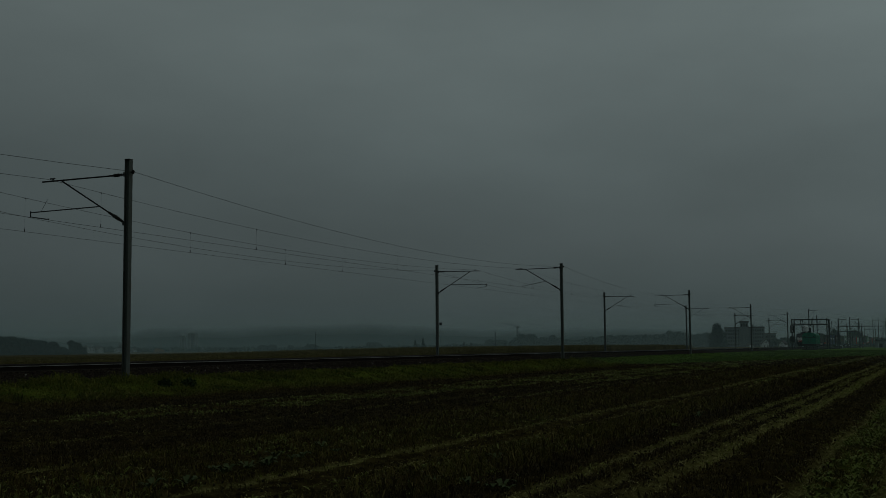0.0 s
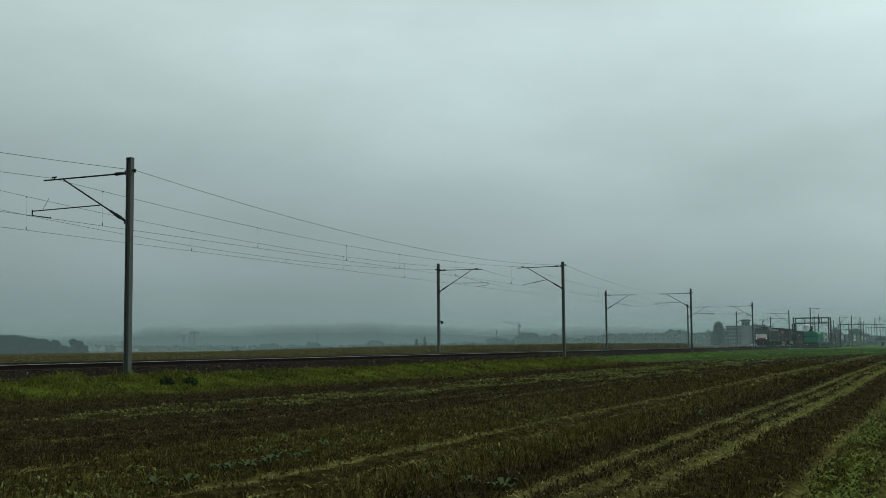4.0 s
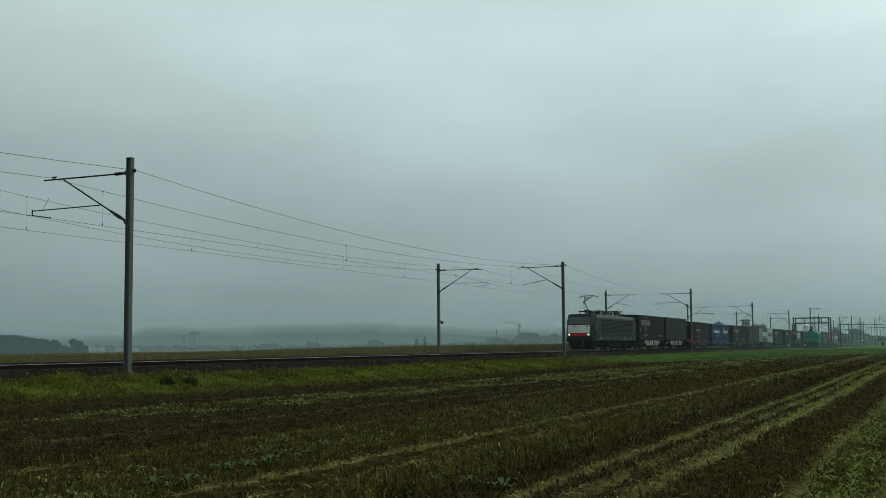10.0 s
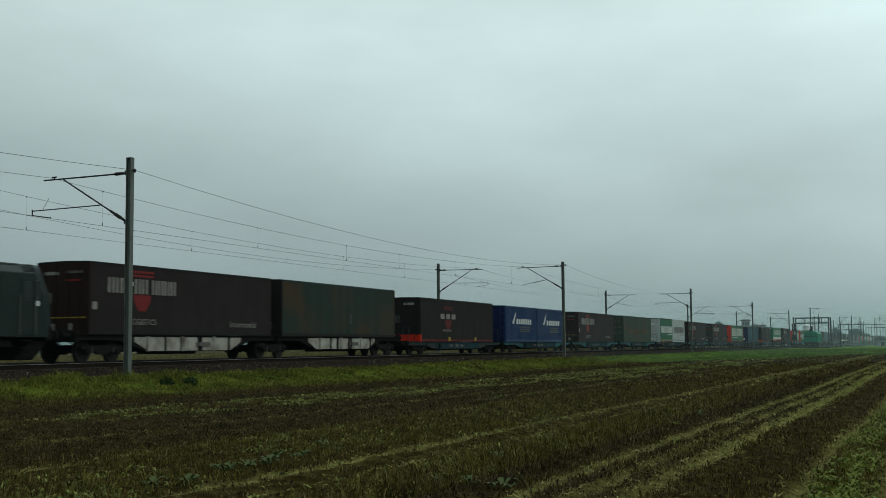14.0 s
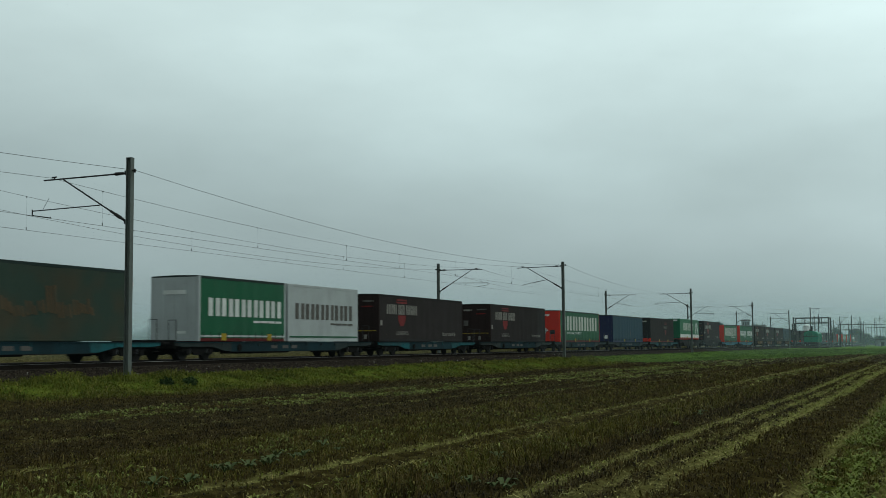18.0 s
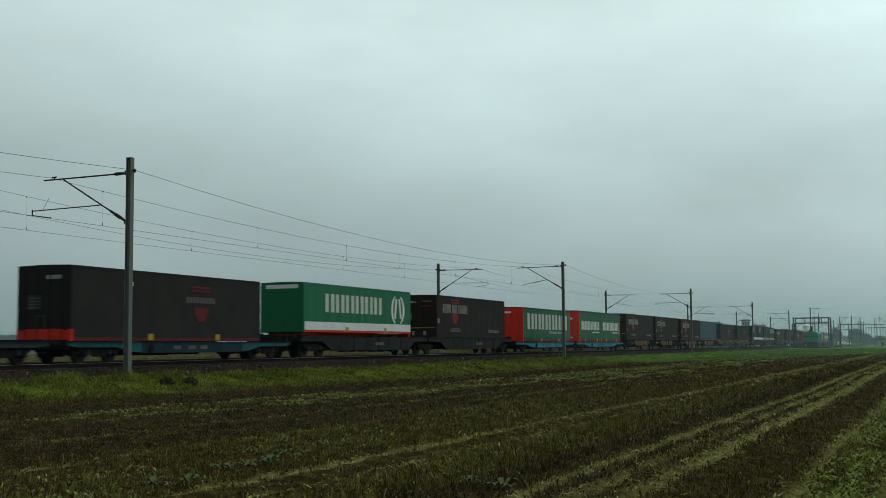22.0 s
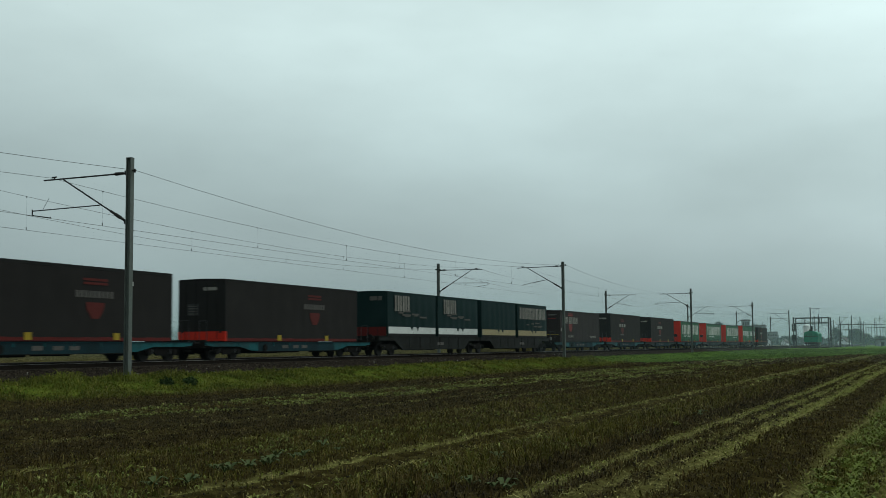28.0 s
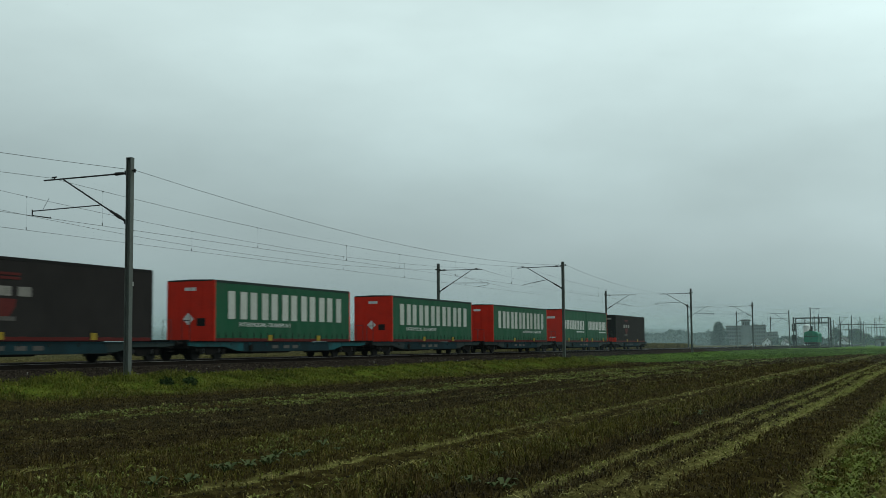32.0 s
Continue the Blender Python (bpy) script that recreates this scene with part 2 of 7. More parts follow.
def rows_at(s, o):
    """The place across the rows, with the wavering that a tractor leaves."""
    spread = np.interp(s, [0, 20, 32, 46, 60, 73, 110, 300], [0, 0.02, 0.12, 0.2, 0.28, 0.45, 0.7, 1.1]) * np.clip((o - 13) / 14, 0, 1.1)
    return o - drift(s) - spread + 0.07 * value_noise(s * 0.15, o * 0.2, 5)


def hump(w, c, half):
    """1 within half of c, falling to 0 at one and a half times that."""
    return np.clip(3.0 - 2.0 * np.abs(w - c) / half, 0, 1)


def strip_share(s, o):
    """How far a place lies in a worn rut: 1 in its middle, 0 between the ruts."""
    w = rows_at(s, o) + 0.04 * value_noise(s * 1.7, o * 1.7, 6)
    best = np.zeros_like(w)
    near = np.interp(s, [11, 19, 26], [0.7, 0.88, 1.0])
    wide = 1 + np.clip((s - 22) / 90, 0, 0.45)
    faded = np.interp(s, [17, 24, 34], [1.0, 0.55, 0.42])
    for c, half, power, start in RUTS:
        patch = np.clip((near if c > 26 else faded) * np.clip((s - start) / 8, 0, 1) * power * (1.05 + 0.55 * value_noise(s * 0.13, o * 1.1, 8) + 0.4 * value_noise(s * 0.9, o * 2.2, 9)), 0, 1)
        best = np.maximum(best, np.clip(1.5 - np.abs(w - c) / (half * wide), 0, 1) * patch)
    return best


def black_share(s, w):
    """Bands of blackish stubble; at 26.05 a tall row's shade in the colour."""
    b = 1.1 * hump(w, 10.3, 1.3) + 1.15 * hump(w, 16.2, 2.4) + 1.0 * hump(w, 26.05, 0.22) + 0.36 * hump(w, 28.55, 0.45) + 0.9 * hump(w, 27.38, 0.14) + 0.9 * hump(w, 26.84, 0.14)
    return np.clip(b, 0, 1) * np.clip(1.5 - s / 130, 0.4, 1)


def leafy_share(s, w):
    """Bands of low yellow-green leaves along the rows."""
    far, farther = np.clip((s - 26) / 12, 0, 1), np.clip((s - 44) / 14, 0, 1)
    w = w + 0.4 * value_noise(s * 0.22, w * 0.5, 45) + 0.2 * value_noise(s * 0.9, w * 0.9, 46)
    b = 0.72 * hump(w, 12.8, 1.25) + far * (0.75 * hump(w, 14.4, 0.5) + 0.4 * hump(w, 18.3, 0.2)) + farther * (0.72 * hump(w, 16.2, 1.0) + 0.6 * hump(w, 19.9, 0.3) + 0.5 * hump(w, 23.4, 0.35))
    near = np.clip(1.4 - s / 40, 0.25, 1)
    return np.clip(b + near * (0.40 * hump(w, 21.4, 1.3) + 0.36 * hump(w, 24.9, 0.7)) + 0.95 * hump(w, 29.66, 0.26) + 0.4 * (w > 30.3), 0, 1)


def bare_track(w):
    """The flat dark wheel track between two close ruts."""
    return hump(w, 23.45, 0.36)


def ground_z(s, o):
    s, o = np.asarray(s, float), np.asarray(o, float)
    t = np.clip((o - 3.6) / 3.2, 0, 1)
    bed = ZR - 0.52
    z = bed * (1 - t * t * (3 - 2 * t))
    rise = np.clip((s - 150) / 110, 0, 1)
    z = z + (bed - 0.05 - z) * rise * rise * (3 - 2 * rise) * (o > 3.6)
    near = (np.abs(s) < 400) & (np.abs(o) < 60)
    fld = np.clip((o - field_edge(s)) / 0.8, 0, 1) * np.clip(1.4 - s / 120, 0, 1) * near
    w = rows_at(s, o)
    rough = 0.020 * value_noise(s * 2.3, o * 2.3, 1) + 0.012 * value_noise(s * 6.0, o * 6.0, 2)
    z = z + fld * (0.02 * np.cos(w * 2 * math.pi / 0.5) + rough - 0.06 * strip_share(s, o) - 0.05 * bare_track(w))
    grass = np.clip((o - 3.5) / 0.6, 0, 1) * (1 - fld) * near
    z = z + grass * (0.07 * value_noise(s * 0.8, o * 0.8, 3) + 0.04 * value_noise(s * 2.5, o * 2.5, 4))
    back = np.clip((-8.5 - o) / 2.5, 0, 1)
    dip = np.clip((-150 - o) / 150, 0, 1)
    return z + back * 0.25 - 1.6 * dip * dip * (3 - 2 * dip)


def ground_material():
    m = bpy.data.materials.new("field_and_verge")
    m.use_nodes = True
    nt = m.node_tree
    N, L = nt.nodes.new, nt.links.new
    b = nt.nodes["Principled BSDF"]
    b.inputs["Roughness"].default_value, b.inputs["Specular IOR Level"].default_value = 1.0, 0.0
    tc = N("ShaderNodeTexCoord")

    def noise_tex(scale, detail=5):
        n = N("ShaderNodeTexNoise")
        n.inputs["Scale"].default_value, n.inputs["Detail"].default_value = scale, detail
        L(tc.outputs["Object"], n.inputs["Vector"])
        return n.outputs["Fac"]

    def ramp(src, stops):
        r = N("ShaderNodeValToRGB")
        el = r.color_ramp.elements
        el[0].position, el[0].color = stops[0][0], (*stops[0][1], 1)
        el[1].position, el[1].color = stops[-1][0], (*stops[-1][1], 1)
        for p, c in stops[1:-1]:
            e = el.new(p)
            e.color = (*c, 1)
        L(src, r.inputs[0])
        return r.outputs[0]

    def mix(f, a, c):
        x = N("ShaderNodeMix")
        x.data_type = "RGBA"
        L(f, x.inputs["Factor"])
        L(a, x.inputs["A"])
        L(c, x.inputs["B"])
        return x.outputs["Result"]

    def attribute(name):
        a = N("ShaderNodeAttribute")
        a.attribute_name = name
        return a.outputs["Fac"]
    soil = ramp(noise_tex(3.0), [(0.3, (0.012, 0.0085, 0.0030)), (0.5, (0.028, 0.021, 0.007)), (0.7, (0.060, 0.048, 0.016))])
    pale = ramp(noise_tex(9.0), [(0.3, (0.050, 0.044, 0.014)), (0.48, (0.115, 0.106, 0.033)), (0.72, (0.24, 0.225, 0.08))])
    grass = ramp(noise_tex(1.3), [(0.3, (0.034, 0.050, 0.005)), (0.5, (0.058, 0.080, 0.009)), (0.72, (0.092, 0.108, 0.016))])
    far = ramp(noise_tex(0.06), [(0.35, (0.045, 0.036, 0.014)), (0.65, (0.075, 0.060, 0.024))])
    c = mix(attribute("rut"), soil, pale)
    c = mix(attribute("grass"), c, grass)
    young = ramp(noise_tex(0.5), [(0.35, (0.045, 0.085, 0.012)), (0.65, (0.080, 0.130, 0.022))])
    c = mix(attribute("meadow"), c, young)
    c = mix(attribute("stubble"), c, far)
    L(c, b.inputs["Base Color"])
    bp = N("ShaderNodeBump")
    bp.inputs["Strength"].default_value, bp.inputs["Distance"].default_value = 0.8, 0.05
    L(noise_tex(18.0, 8), bp.inputs["Height"])
    L(bp.outputs[0], b.inputs["Normal"])
    return m


def make_ground():
    ss = np.concatenate([np.array([-900, -400, -200, -100, -60]), np.arange(-40, 8, 2.0), np.arange(8, 60, 0.15), np.arange(60, 110, 0.4), np.arange(110, 300, 3.0),
                         np.arange(300, 1000, 25.0), np.arange(1000, 3600, 200.0)])
    oo = np.concatenate([np.array([-3200, -2500, -1900, -1400, -1000, -700, -450, -300, -200, -140, -100, -70, -45, -30, -22, -16, -12, -10, -8.6, -7.6]), np.arange(-7, 3.2, 1.7),
                         np.arange(3.3, 31, 0.15), np.arange(31, 60, 2.0), np.array([70, 100, 160, 260, 500, 900, 1500, 2200])])
    S, O = np.meshgrid(ss, oo, indexing="ij")
    x, y, _ = along(S, O)
    z = ground_z(S, O)
    n, k = S.shape
    v = np.stack([x.ravel(), y.ravel(), z.ravel()], 1)
    i = (np.arange(n - 1)[:, None] * k + np.arange(k - 1)[None, :]).ravel()
    f = np.stack([i, i + k, i + k + 1, i + 1], 1)
    g = arrays("ground", v, f, ground_material(), smooth=True)
    edge = field_edge(S) + 0.5 * value_noise(S * 0.5, O * 0.5, 11)
    gr = np.clip((edge - O) / 0.8 + 0.5, 0, 1) * (O > 0)
    gr = np.maximum(gr, (O > 60) * 1.0)
    w = rows_at(S, O)
    gr = np.maximum(gr, 0.6 * hump(w, 29.62, 0.26) * np.clip(0.6 + value_noise(S * 0.4, O, 21), 0, 1) * (S < 300))
    gr = np.maximum(gr, 0.5 * (hump(w, 27.70, 0.16) + hump(w, 27.10, 0.09) + hump(w, 26.53, 0.13)) * np.clip((S - 24) / 20, 0, 1) * (S < 300))
    data = {"grass": gr, "rut": strip_share(S, O) * (S < 400) * (1 - gr * (O < edge)), "stubble": (O < -8).astype(float), "meadow": np.clip((S - 95) / 40, 0, 1) * gr}
    for key, val in data.items():
        a = g.data.attributes.new(key, "FLOAT", "POINT")
        a.data.foreach_set("value", val.ravel().astype(np.float32))
    tagged(g, "harvested brown field with worn ruts beside a green verge", "ground", kind="structure")


make_ground()

# ---- the double track ----
RUN = np.concatenate([np.arange(-60, 260, 4.0), np.arange(260, 900, 20.0)])
FAR_TRACK = -3.93


def make_track():
    bed = sweep("trackbed", [(4.15, ZR - 0.66), (3.35, ZR - 0.50), (2.25, ZR - 0.19), (-6.2, ZR - 0.19), (-7.3, ZR - 0.50), (-8.2, ZR - 0.66)], RUN, M["ballast"], closed=False)
    tagged(bed, "dark crushed stone ballast under the double track", "trackbed", kind="structure")
    for tr in (0.0, FAR_TRACK):
        t = thing("railway_track", "worn steel rails on concrete sleepers in dark ballast", "railway track", "parallel tracks", "structure")
        for g in (-0.7535, 0.7535):
            c = tr + g
            prof = [(c - 0.075, ZR - 0.172), (c - 0.075, ZR - 0.155), (c - 0.012, ZR - 0.14), (c - 0.012, ZR - 0.045), (c - 0.034, ZR - 0.038), (c - 0.034, ZR - 0.014),
                    (c + 0.034, ZR - 0.014), (c + 0.034, ZR - 0.038), (c + 0.012, ZR - 0.045), (c + 0.012, ZR - 0.14), (c + 0.075, ZR - 0.155), (c + 0.075, ZR - 0.172)]
            r = sweep("rail", prof, RUN, M["rail"], t)
            head = [(c - 0.034, ZR - 0.014), (c - 0.030, ZR - 0.007), (c - 0.016, ZR - 0.001), (c, ZR), (c + 0.016, ZR - 0.001), (c + 0.030, ZR - 0.007), (c + 0.034, ZR - 0.014)]
            # only the nearest head gets the pale glint colour, the others are darkened
            sweep("rail_head", head, RUN, M["rail_top"] if g > 0 and tr == 0.0 else M["rail_dim"], r, smooth=True)
        bm = box(B(), -0.13, 0.13, -1.25, 1.25, -0.40, -0.174, 0.02)
        me = bpy.data.meshes.new("sleeper")
        bm.to_mesh(me)
        bm.free()
        me.materials.append(M["concrete"])
        for i in range(150):
            ob = new("sleeper", me)
            ob.parent = t
            ob.matrix_local = line_pose(14 + i * 0.6, tr)


make_track()


def stones(name, n, s0, s1, o0, o1, zf, size, label, seed):
    rng = np.random.default_rng(seed)
    s = rng.uniform(s0, s1, n)
    o = rng.uniform(o0, o1, n)
    x, y, _ = along(s, o)
    z = zf(s, o)
    base = np.array([[1, 0, 0], [-1, 0, 0], [0, 1, 0], [0, -1, 0], [0, 0, 1], [0, 0, -1]], float)
    tri = np.array([[0, 2, 4], [2, 1, 4], [1, 3, 4], [3, 0, 4], [2, 0, 5], [1, 2, 5], [3, 1, 5], [0, 3, 5]])
    r = rng.uniform(0.5, 1.0, (n, 6, 1)) * rng.uniform(size * 0.5, size, (n, 1, 1))
    a = rng.uniform(0, 6.28, n)
    p = base[None] * r
    ca, sa = np.cos(a)[:, None], np.sin(a)[:, None]
    px, py = p[:, :, 0] * ca - p[:, :, 1] * sa, p[:, :, 0] * sa + p[:, :, 1] * ca
    v = np.stack([px + x[:, None], py + y[:, None], p[:, :, 2] * 0.8 + z[:, None]], 2).reshape(-1, 3)
    f = (np.arange(n)[:, None, None] * 6 + tri[None]).reshape(-1, 3)
    ob = arrays(name, v, f, M["stone"])
    return tagged(ob, label, "ballast", kind="stuff")


def shoulder(s, o):
    return np.interp(o, [2.25, 3.35, 4.15], [ZR - 0.19, ZR - 0.50, ZR - 0.66]) + 0.01


stones("ballast_stones", 26000, 22, 130, 1.9, 4.1, shoulder, 0.06, "loose grey and brown ballast stones on the shoulder", 3)
fresh = stones("pale_ballast_stones", 420, 22, 100, 2.3, 4.1, shoulder, 0.05, "a few pale fresh stones among the dark ballast", 5)
fresh.data.materials.clear()
fresh.data.materials.append(M["pale_stone"])

# ---- overhead line: masts with hinged arms, wires with droppers ----
NEAR_O, FAR_O = 3.60, -7.53
MAST_S = (35.89, 93.42, 151.12, 207.83, 263.26, 319.6, 376.3, 433.0, 489.7)
CW, MW, TOP = 5.54, 7.10, 7.62           # contact wire, carrying wire at the arm, mast top, above the rails


def zig(i):
    return (0.20, -0.08)[i % 2]


def make_mast(s, o, side, i):
    """side -1: the arm reaches away from the viewer; +1: towards."""
    t = thing("catenary_mast", "grey steel H-section railway mast with a hinged tubular arm", "catenary mast", "masts along the line")
    t.matrix_world = line_pose(s, o)
    top = TOP - (0.22 if side < 0 and i == 1 else 0.0)
    bm = B()
    prism(bm, [(-0.105, -0.105), (0.105, -0.105), (0.105, -0.086), (0.010, -0.086), (0.010, 0.086), (0.105, 0.086), (0.105, 0.105), (-0.105, 0.105), (-0.105, 0.086), (-0.010, 0.086), (-0.010, -0.086), (-0.105, -0.086)], 1.15, -top)
    bmesh.ops.rotate(bm, verts=bm.verts[:], cent=(0, 0, 0), matrix=Matrix.Rotation(radians(-90), 3, "X"))
    part("post", bm, M["steel"], t)
    part("cap", box(B(), -0.112, 0.112, -0.112, 0.112, top, top + 0.02), M["steel"], t)
    part("foot", box(B(), -0.30, 0.30, -0.30, 0.30, -1.5, -0.62, 0.03), M["concrete"], t)
    f = side
    part("top_tube", rod(B(), (0, 0.75 * f, 7.06), (0, 4.0 * f, 7.02), 0.03), M["steel_dark"], t)
    part("wire_clamp", rod(rod(B(), (0, 3.5 * f, 7.02), (0, 3.5 * f, 7.13), 0.03), (0, 3.40 * f, 7.12), (0, 3.62 * f, 7.12), 0.028), M["steel_dark"], t)
    part("insulator", rod(rod(rod(B(), (0, 0.12 * f, 7.07), (0, 0.85 * f, 7.06), 0.035), (0, 0.42 * f, 7.068), (0, 0.66 * f, 7.064), 0.065), (0, 0.3 * f, 7.07), (0, 0.36 * f, 7.07), 0.055), M["insul"], t, "dark ribbed insulator")
    part("stay_tube", rod(B(), (0, 0.12 * f, 5.24), (0, 3.07 * f, 7.0), 0.03), M["steel_dark"], t)
    part("insulator", rod(rod(B(), (0, 0.25 * f, 5.318), (0, 0.85 * f, 5.676), 0.05), (0, 0.4 * f, 5.408), (0, 0.64 * f, 5.55), 0.07), M["insul"], t, "dark ribbed insulator")
    if (i % 2 == 0) == (side < 0):           # the wire is pushed off beyond the middle of the track
        reg = rod(B(), (0, 1.34 * f, 5.93), (0, 4.54 * f, 5.86), 0.022)
        rod(reg, (0, 4.54 * f, 5.92), (0, 4.54 * f, 5.68), 0.024)
        rod(reg, (0, 4.54 * f, 5.70), (0, 3.66 * f, 5.56), 0.015)
        rod(reg, (0, 3.66 * f, 5.60), (0, 3.66 * f, 5.53), 0.015)
        top_hang = (0, 3.74 * f, 6.33)
        low_hang = (0, 4.04 * f, 5.88)
    else:                                    # or pulled towards the mast
        reg = rod(B(), (0, 1.42 * f, 5.97), (0, 2.55 * f, 5.76), 0.022)
        rod(reg, (0, 2.55 * f, 5.78), (0, 3.41 * f, 5.60), 0.015)
        rod(reg, (0, 3.41 * f, 5.66), (0, 3.41 * f, 5.53), 0.018)
        top_hang = (0, 2.30 * f, 6.52)
        low_hang = (0, 2.30 * f, 5.80)
    part("registration_arm", reg, M["steel_dark"], t)
    part("hanger", rod(B(), low_hang, top_hang, 0.008, 5), M["wire"], t)
    for z in (7.07, 5.24):
        part("bracket", box(B(), -0.10, 0.10, 0.105 * f, 0.18 * f, z - 0.08, z + 0.08), M["steel_dark"], t)
    part("feeder_insulator", rod(rod(B(), (0, -0.10 * f, 7.15), (0, -0.26 * f, 7.15), 0.03), (0, -0.2 * f, 7.07), (0, -0.2 * f, 7.21), 0.045), M["insul"], t)
    if s < 36 or (side > 0 and s < 100):
        part("sign_plate", box(B(), -0.16, -0.106, -0.10, 0.10, 2.85, 3.0) if s < 36 else box(B(), -0.02, 0.02, 0.2, 0.42, 2.45, 2.70), M["white"] if s < 36 else M["steel_dark"], t)
        if s > 36:
            part("sign_bracket", rod(B(), (0, 0.10, 2.67), (0, 0.30, 2.67), 0.02, 6), M["steel_dark"], t)
    return t


for i, s in enumerate(MAST_S):
    make_mast(s, NEAR_O, -1, i)
    if i:
        make_mast(s, FAR_O, 1, i)


def wire(name, pts, r, parent):
    """A wire through points, as a thin square tube."""
    bm = B()
    prev = None
    for p in pts:
        p = Vector(p)
        if p.y > 118:
            r = min(r, 0.0045)
        ring = [bm.verts.new(p + Vector((0, 0, r)) if k == 0 else p + Vector((0, 0, -r)) if k == 2 else p + Vector((r * (1 if k == 1 else -1), 0, 0))) for k in range(4)]
        if prev:
            for k in range(4):
                bm.faces.new((prev[k], prev[(k + 1) % 4], ring[(k + 1) % 4], ring[k]))
        prev = ring
    return part(name, bm, M["wire"], parent)


DROPS = (3.1, 15.2, 25.0, 32.4, 42.1, 54.4)        # droppers along a span


def make_line(track_o, flip, feeder_o, feeder_sag):
    t = thing("overhead_line", "thin dark copper wires hung between the masts above the track", "overhead wire", "overhead lines")
    st = (-21.7,) + MAST_S
    carry, contact, feed = [], [], []
    drops = []

    def hung(i, q):
        """Carrying and contact wire at the share q of the span i."""
        s = st[i] + (st[i + 1] - st[i]) * q
        o = track_o + flip * (zig(i) * (1 - q) + zig(i + 1) * q)
        sag = 4 * q * (1 - q)
        return s, place(s, o, ZR + MW - 0.70 * sag), place(s, o, ZR + CW - 0.01 * sag), sag
    for i in range(len(st) - 1):
        n = 14 if st[i] < 200 else 6
        for k in range(n + (i == len(st) - 2)):
            s, c, w, sag = hung(i, k / n)
            carry.append(c)
            contact.append(w)
            feed.append(place(s, feeder_o, ZR + 7.16 - feeder_sag * sag))
        if st[i] < 200:
            drops += [hung(i, d / (st[i + 1] - st[i]))[1:3] for d in DROPS]
    wire("carrying_wire", carry, 0.0075, t)
    wire("contact_wire", contact, 0.007, t)
    wire("feeder_wire", feed, 0.008, t)
    for p, q in drops:
        part("dropper", rod(B(), p, q, 0.003, 3), M["wire"], t)
        part("dropper_clamp", box(B(), q.x - 0.014, q.x + 0.014, q.y - 0.014, q.y + 0.014, q.z - 0.01, q.z + 0.13), M["wire"], t)
        part("dropper_clamp", box(B(), p.x - 0.016, p.x + 0.016, p.y - 0.016, p.y + 0.016, p.z - 0.05, p.z + 0.02), M["wire"], t)


make_line(0.0, 1, NEAR_O + 0.2, 0.92)
make_line(FAR_TRACK, 0.6, FAR_O - 0.2, 0.85)


# ---- the freight train: x forward, y to the viewer's side, z above the rails ----
TRAIN = []
DARK_BOX = mat("black_brown_curtain", (0.0185, 0.0152, 0.0145), 0.75, scale=0.8, dirt=(0.027, 0.023, 0.022), spec=0.05, dirt_amt=0.6, var=0.12, rnd=0.15)
GREY_BOX = mat("charcoal_curtain", (0.0165, 0.0148, 0.0140), 0.8, scale=0.8, dirt=(0.023, 0.021, 0.0195), spec=0.05, dirt_amt=0.6, var=0.12, rnd=0.12)
DARK_END = mat("dark_brown_end_doors", (0.019, 0.0122, 0.0112), 0.65, scale=1.5, dirt=(0.014, 0.011, 0.010), spec=0.03)
RED_END = mat("bright_red_end_wall", (0.42, 0.020, 0.009), 0.55, scale=1.0, dirt=(0.24, 0.018, 0.011), dirt_amt=0.5)
GREEN = mat("green_curtain", (0.006, 0.068, 0.030), 0.55, scale=0.7, dirt=(0.010, 0.054, 0.027), dirt_amt=0.7, var=0.10)
GREEN_TRAILER = mat("bright_green_curtain", (0.004, 0.084, 0.037), 0.5, scale=0.7, dirt=(0.008, 0.078, 0.036), dirt_amt=0.6, var=0.10)
FOREST = mat("faded_dark_green_curtain", (0.024, 0.040, 0.030), 0.7, scale=0.6, spec=0.06, dirt=(0.045, 0.036, 0.022), dirt_amt=0.9, var=0.15)
DUSK = mat("dark_olive_curtain", (0.015, 0.025, 0.020), 0.7, scale=0.35, spec=0.06, dirt=(0.040, 0.025, 0.013), dirt_amt=0.9, var=0.12)
BLUE = mat("deep_blue_wall", (0.009, 0.027, 0.076), 0.5, scale=0.7, dirt=(0.007, 0.02, 0.07), var=0.12)
NAVY = mat("navy_end_wall", (0.006, 0.010, 0.045), 0.5, scale=1.0)

STEEL_BLUE = mat("faded_blue_curtain", (0.005, 0.032, 0.052), 0.6, scale=0.6, dirt=(0.010, 0.038, 0.050), dirt_amt=0.8, var=0.10)
SLATE = mat("slate_blue_curtain", (0.015, 0.036, 0.046), 0.6, scale=0.6, dirt=(0.022, 0.042, 0.048), var=0.1)
PALE = mat("off_white_wall", (0.31, 0.335, 0.33), 0.55, scale=0.8, dirt=(0.22, 0.235, 0.23), dirt_amt=0.6, var=0.06)
TEAL_DARK = mat("dark_teal_curtain", (0.0040, 0.0150, 0.0150), 0.6, scale=0.6, spec=0.04, dirt=(0.009, 0.022, 0.022), dirt_amt=0.7, var=0.15)
CREAM = mat("cream_skirt", (0.24, 0.20, 0.11), 0.6, scale=1.2, dirt=(0.14, 0.11, 0.06))
ROOF_DARK = mat("dark_roof_tarpaulin", (0.012, 0.022, 0.019), 0.6)
BLACK_TRIM = mat("black_trim", (0.014, 0.0135, 0.013), 0.7, spec=0.06)
RED_DULL = mat("dull_red_sill", (0.072, 0.0072, 0.006), 0.65, scale=1.5, dirt=(0.05, 0.014, 0.012))
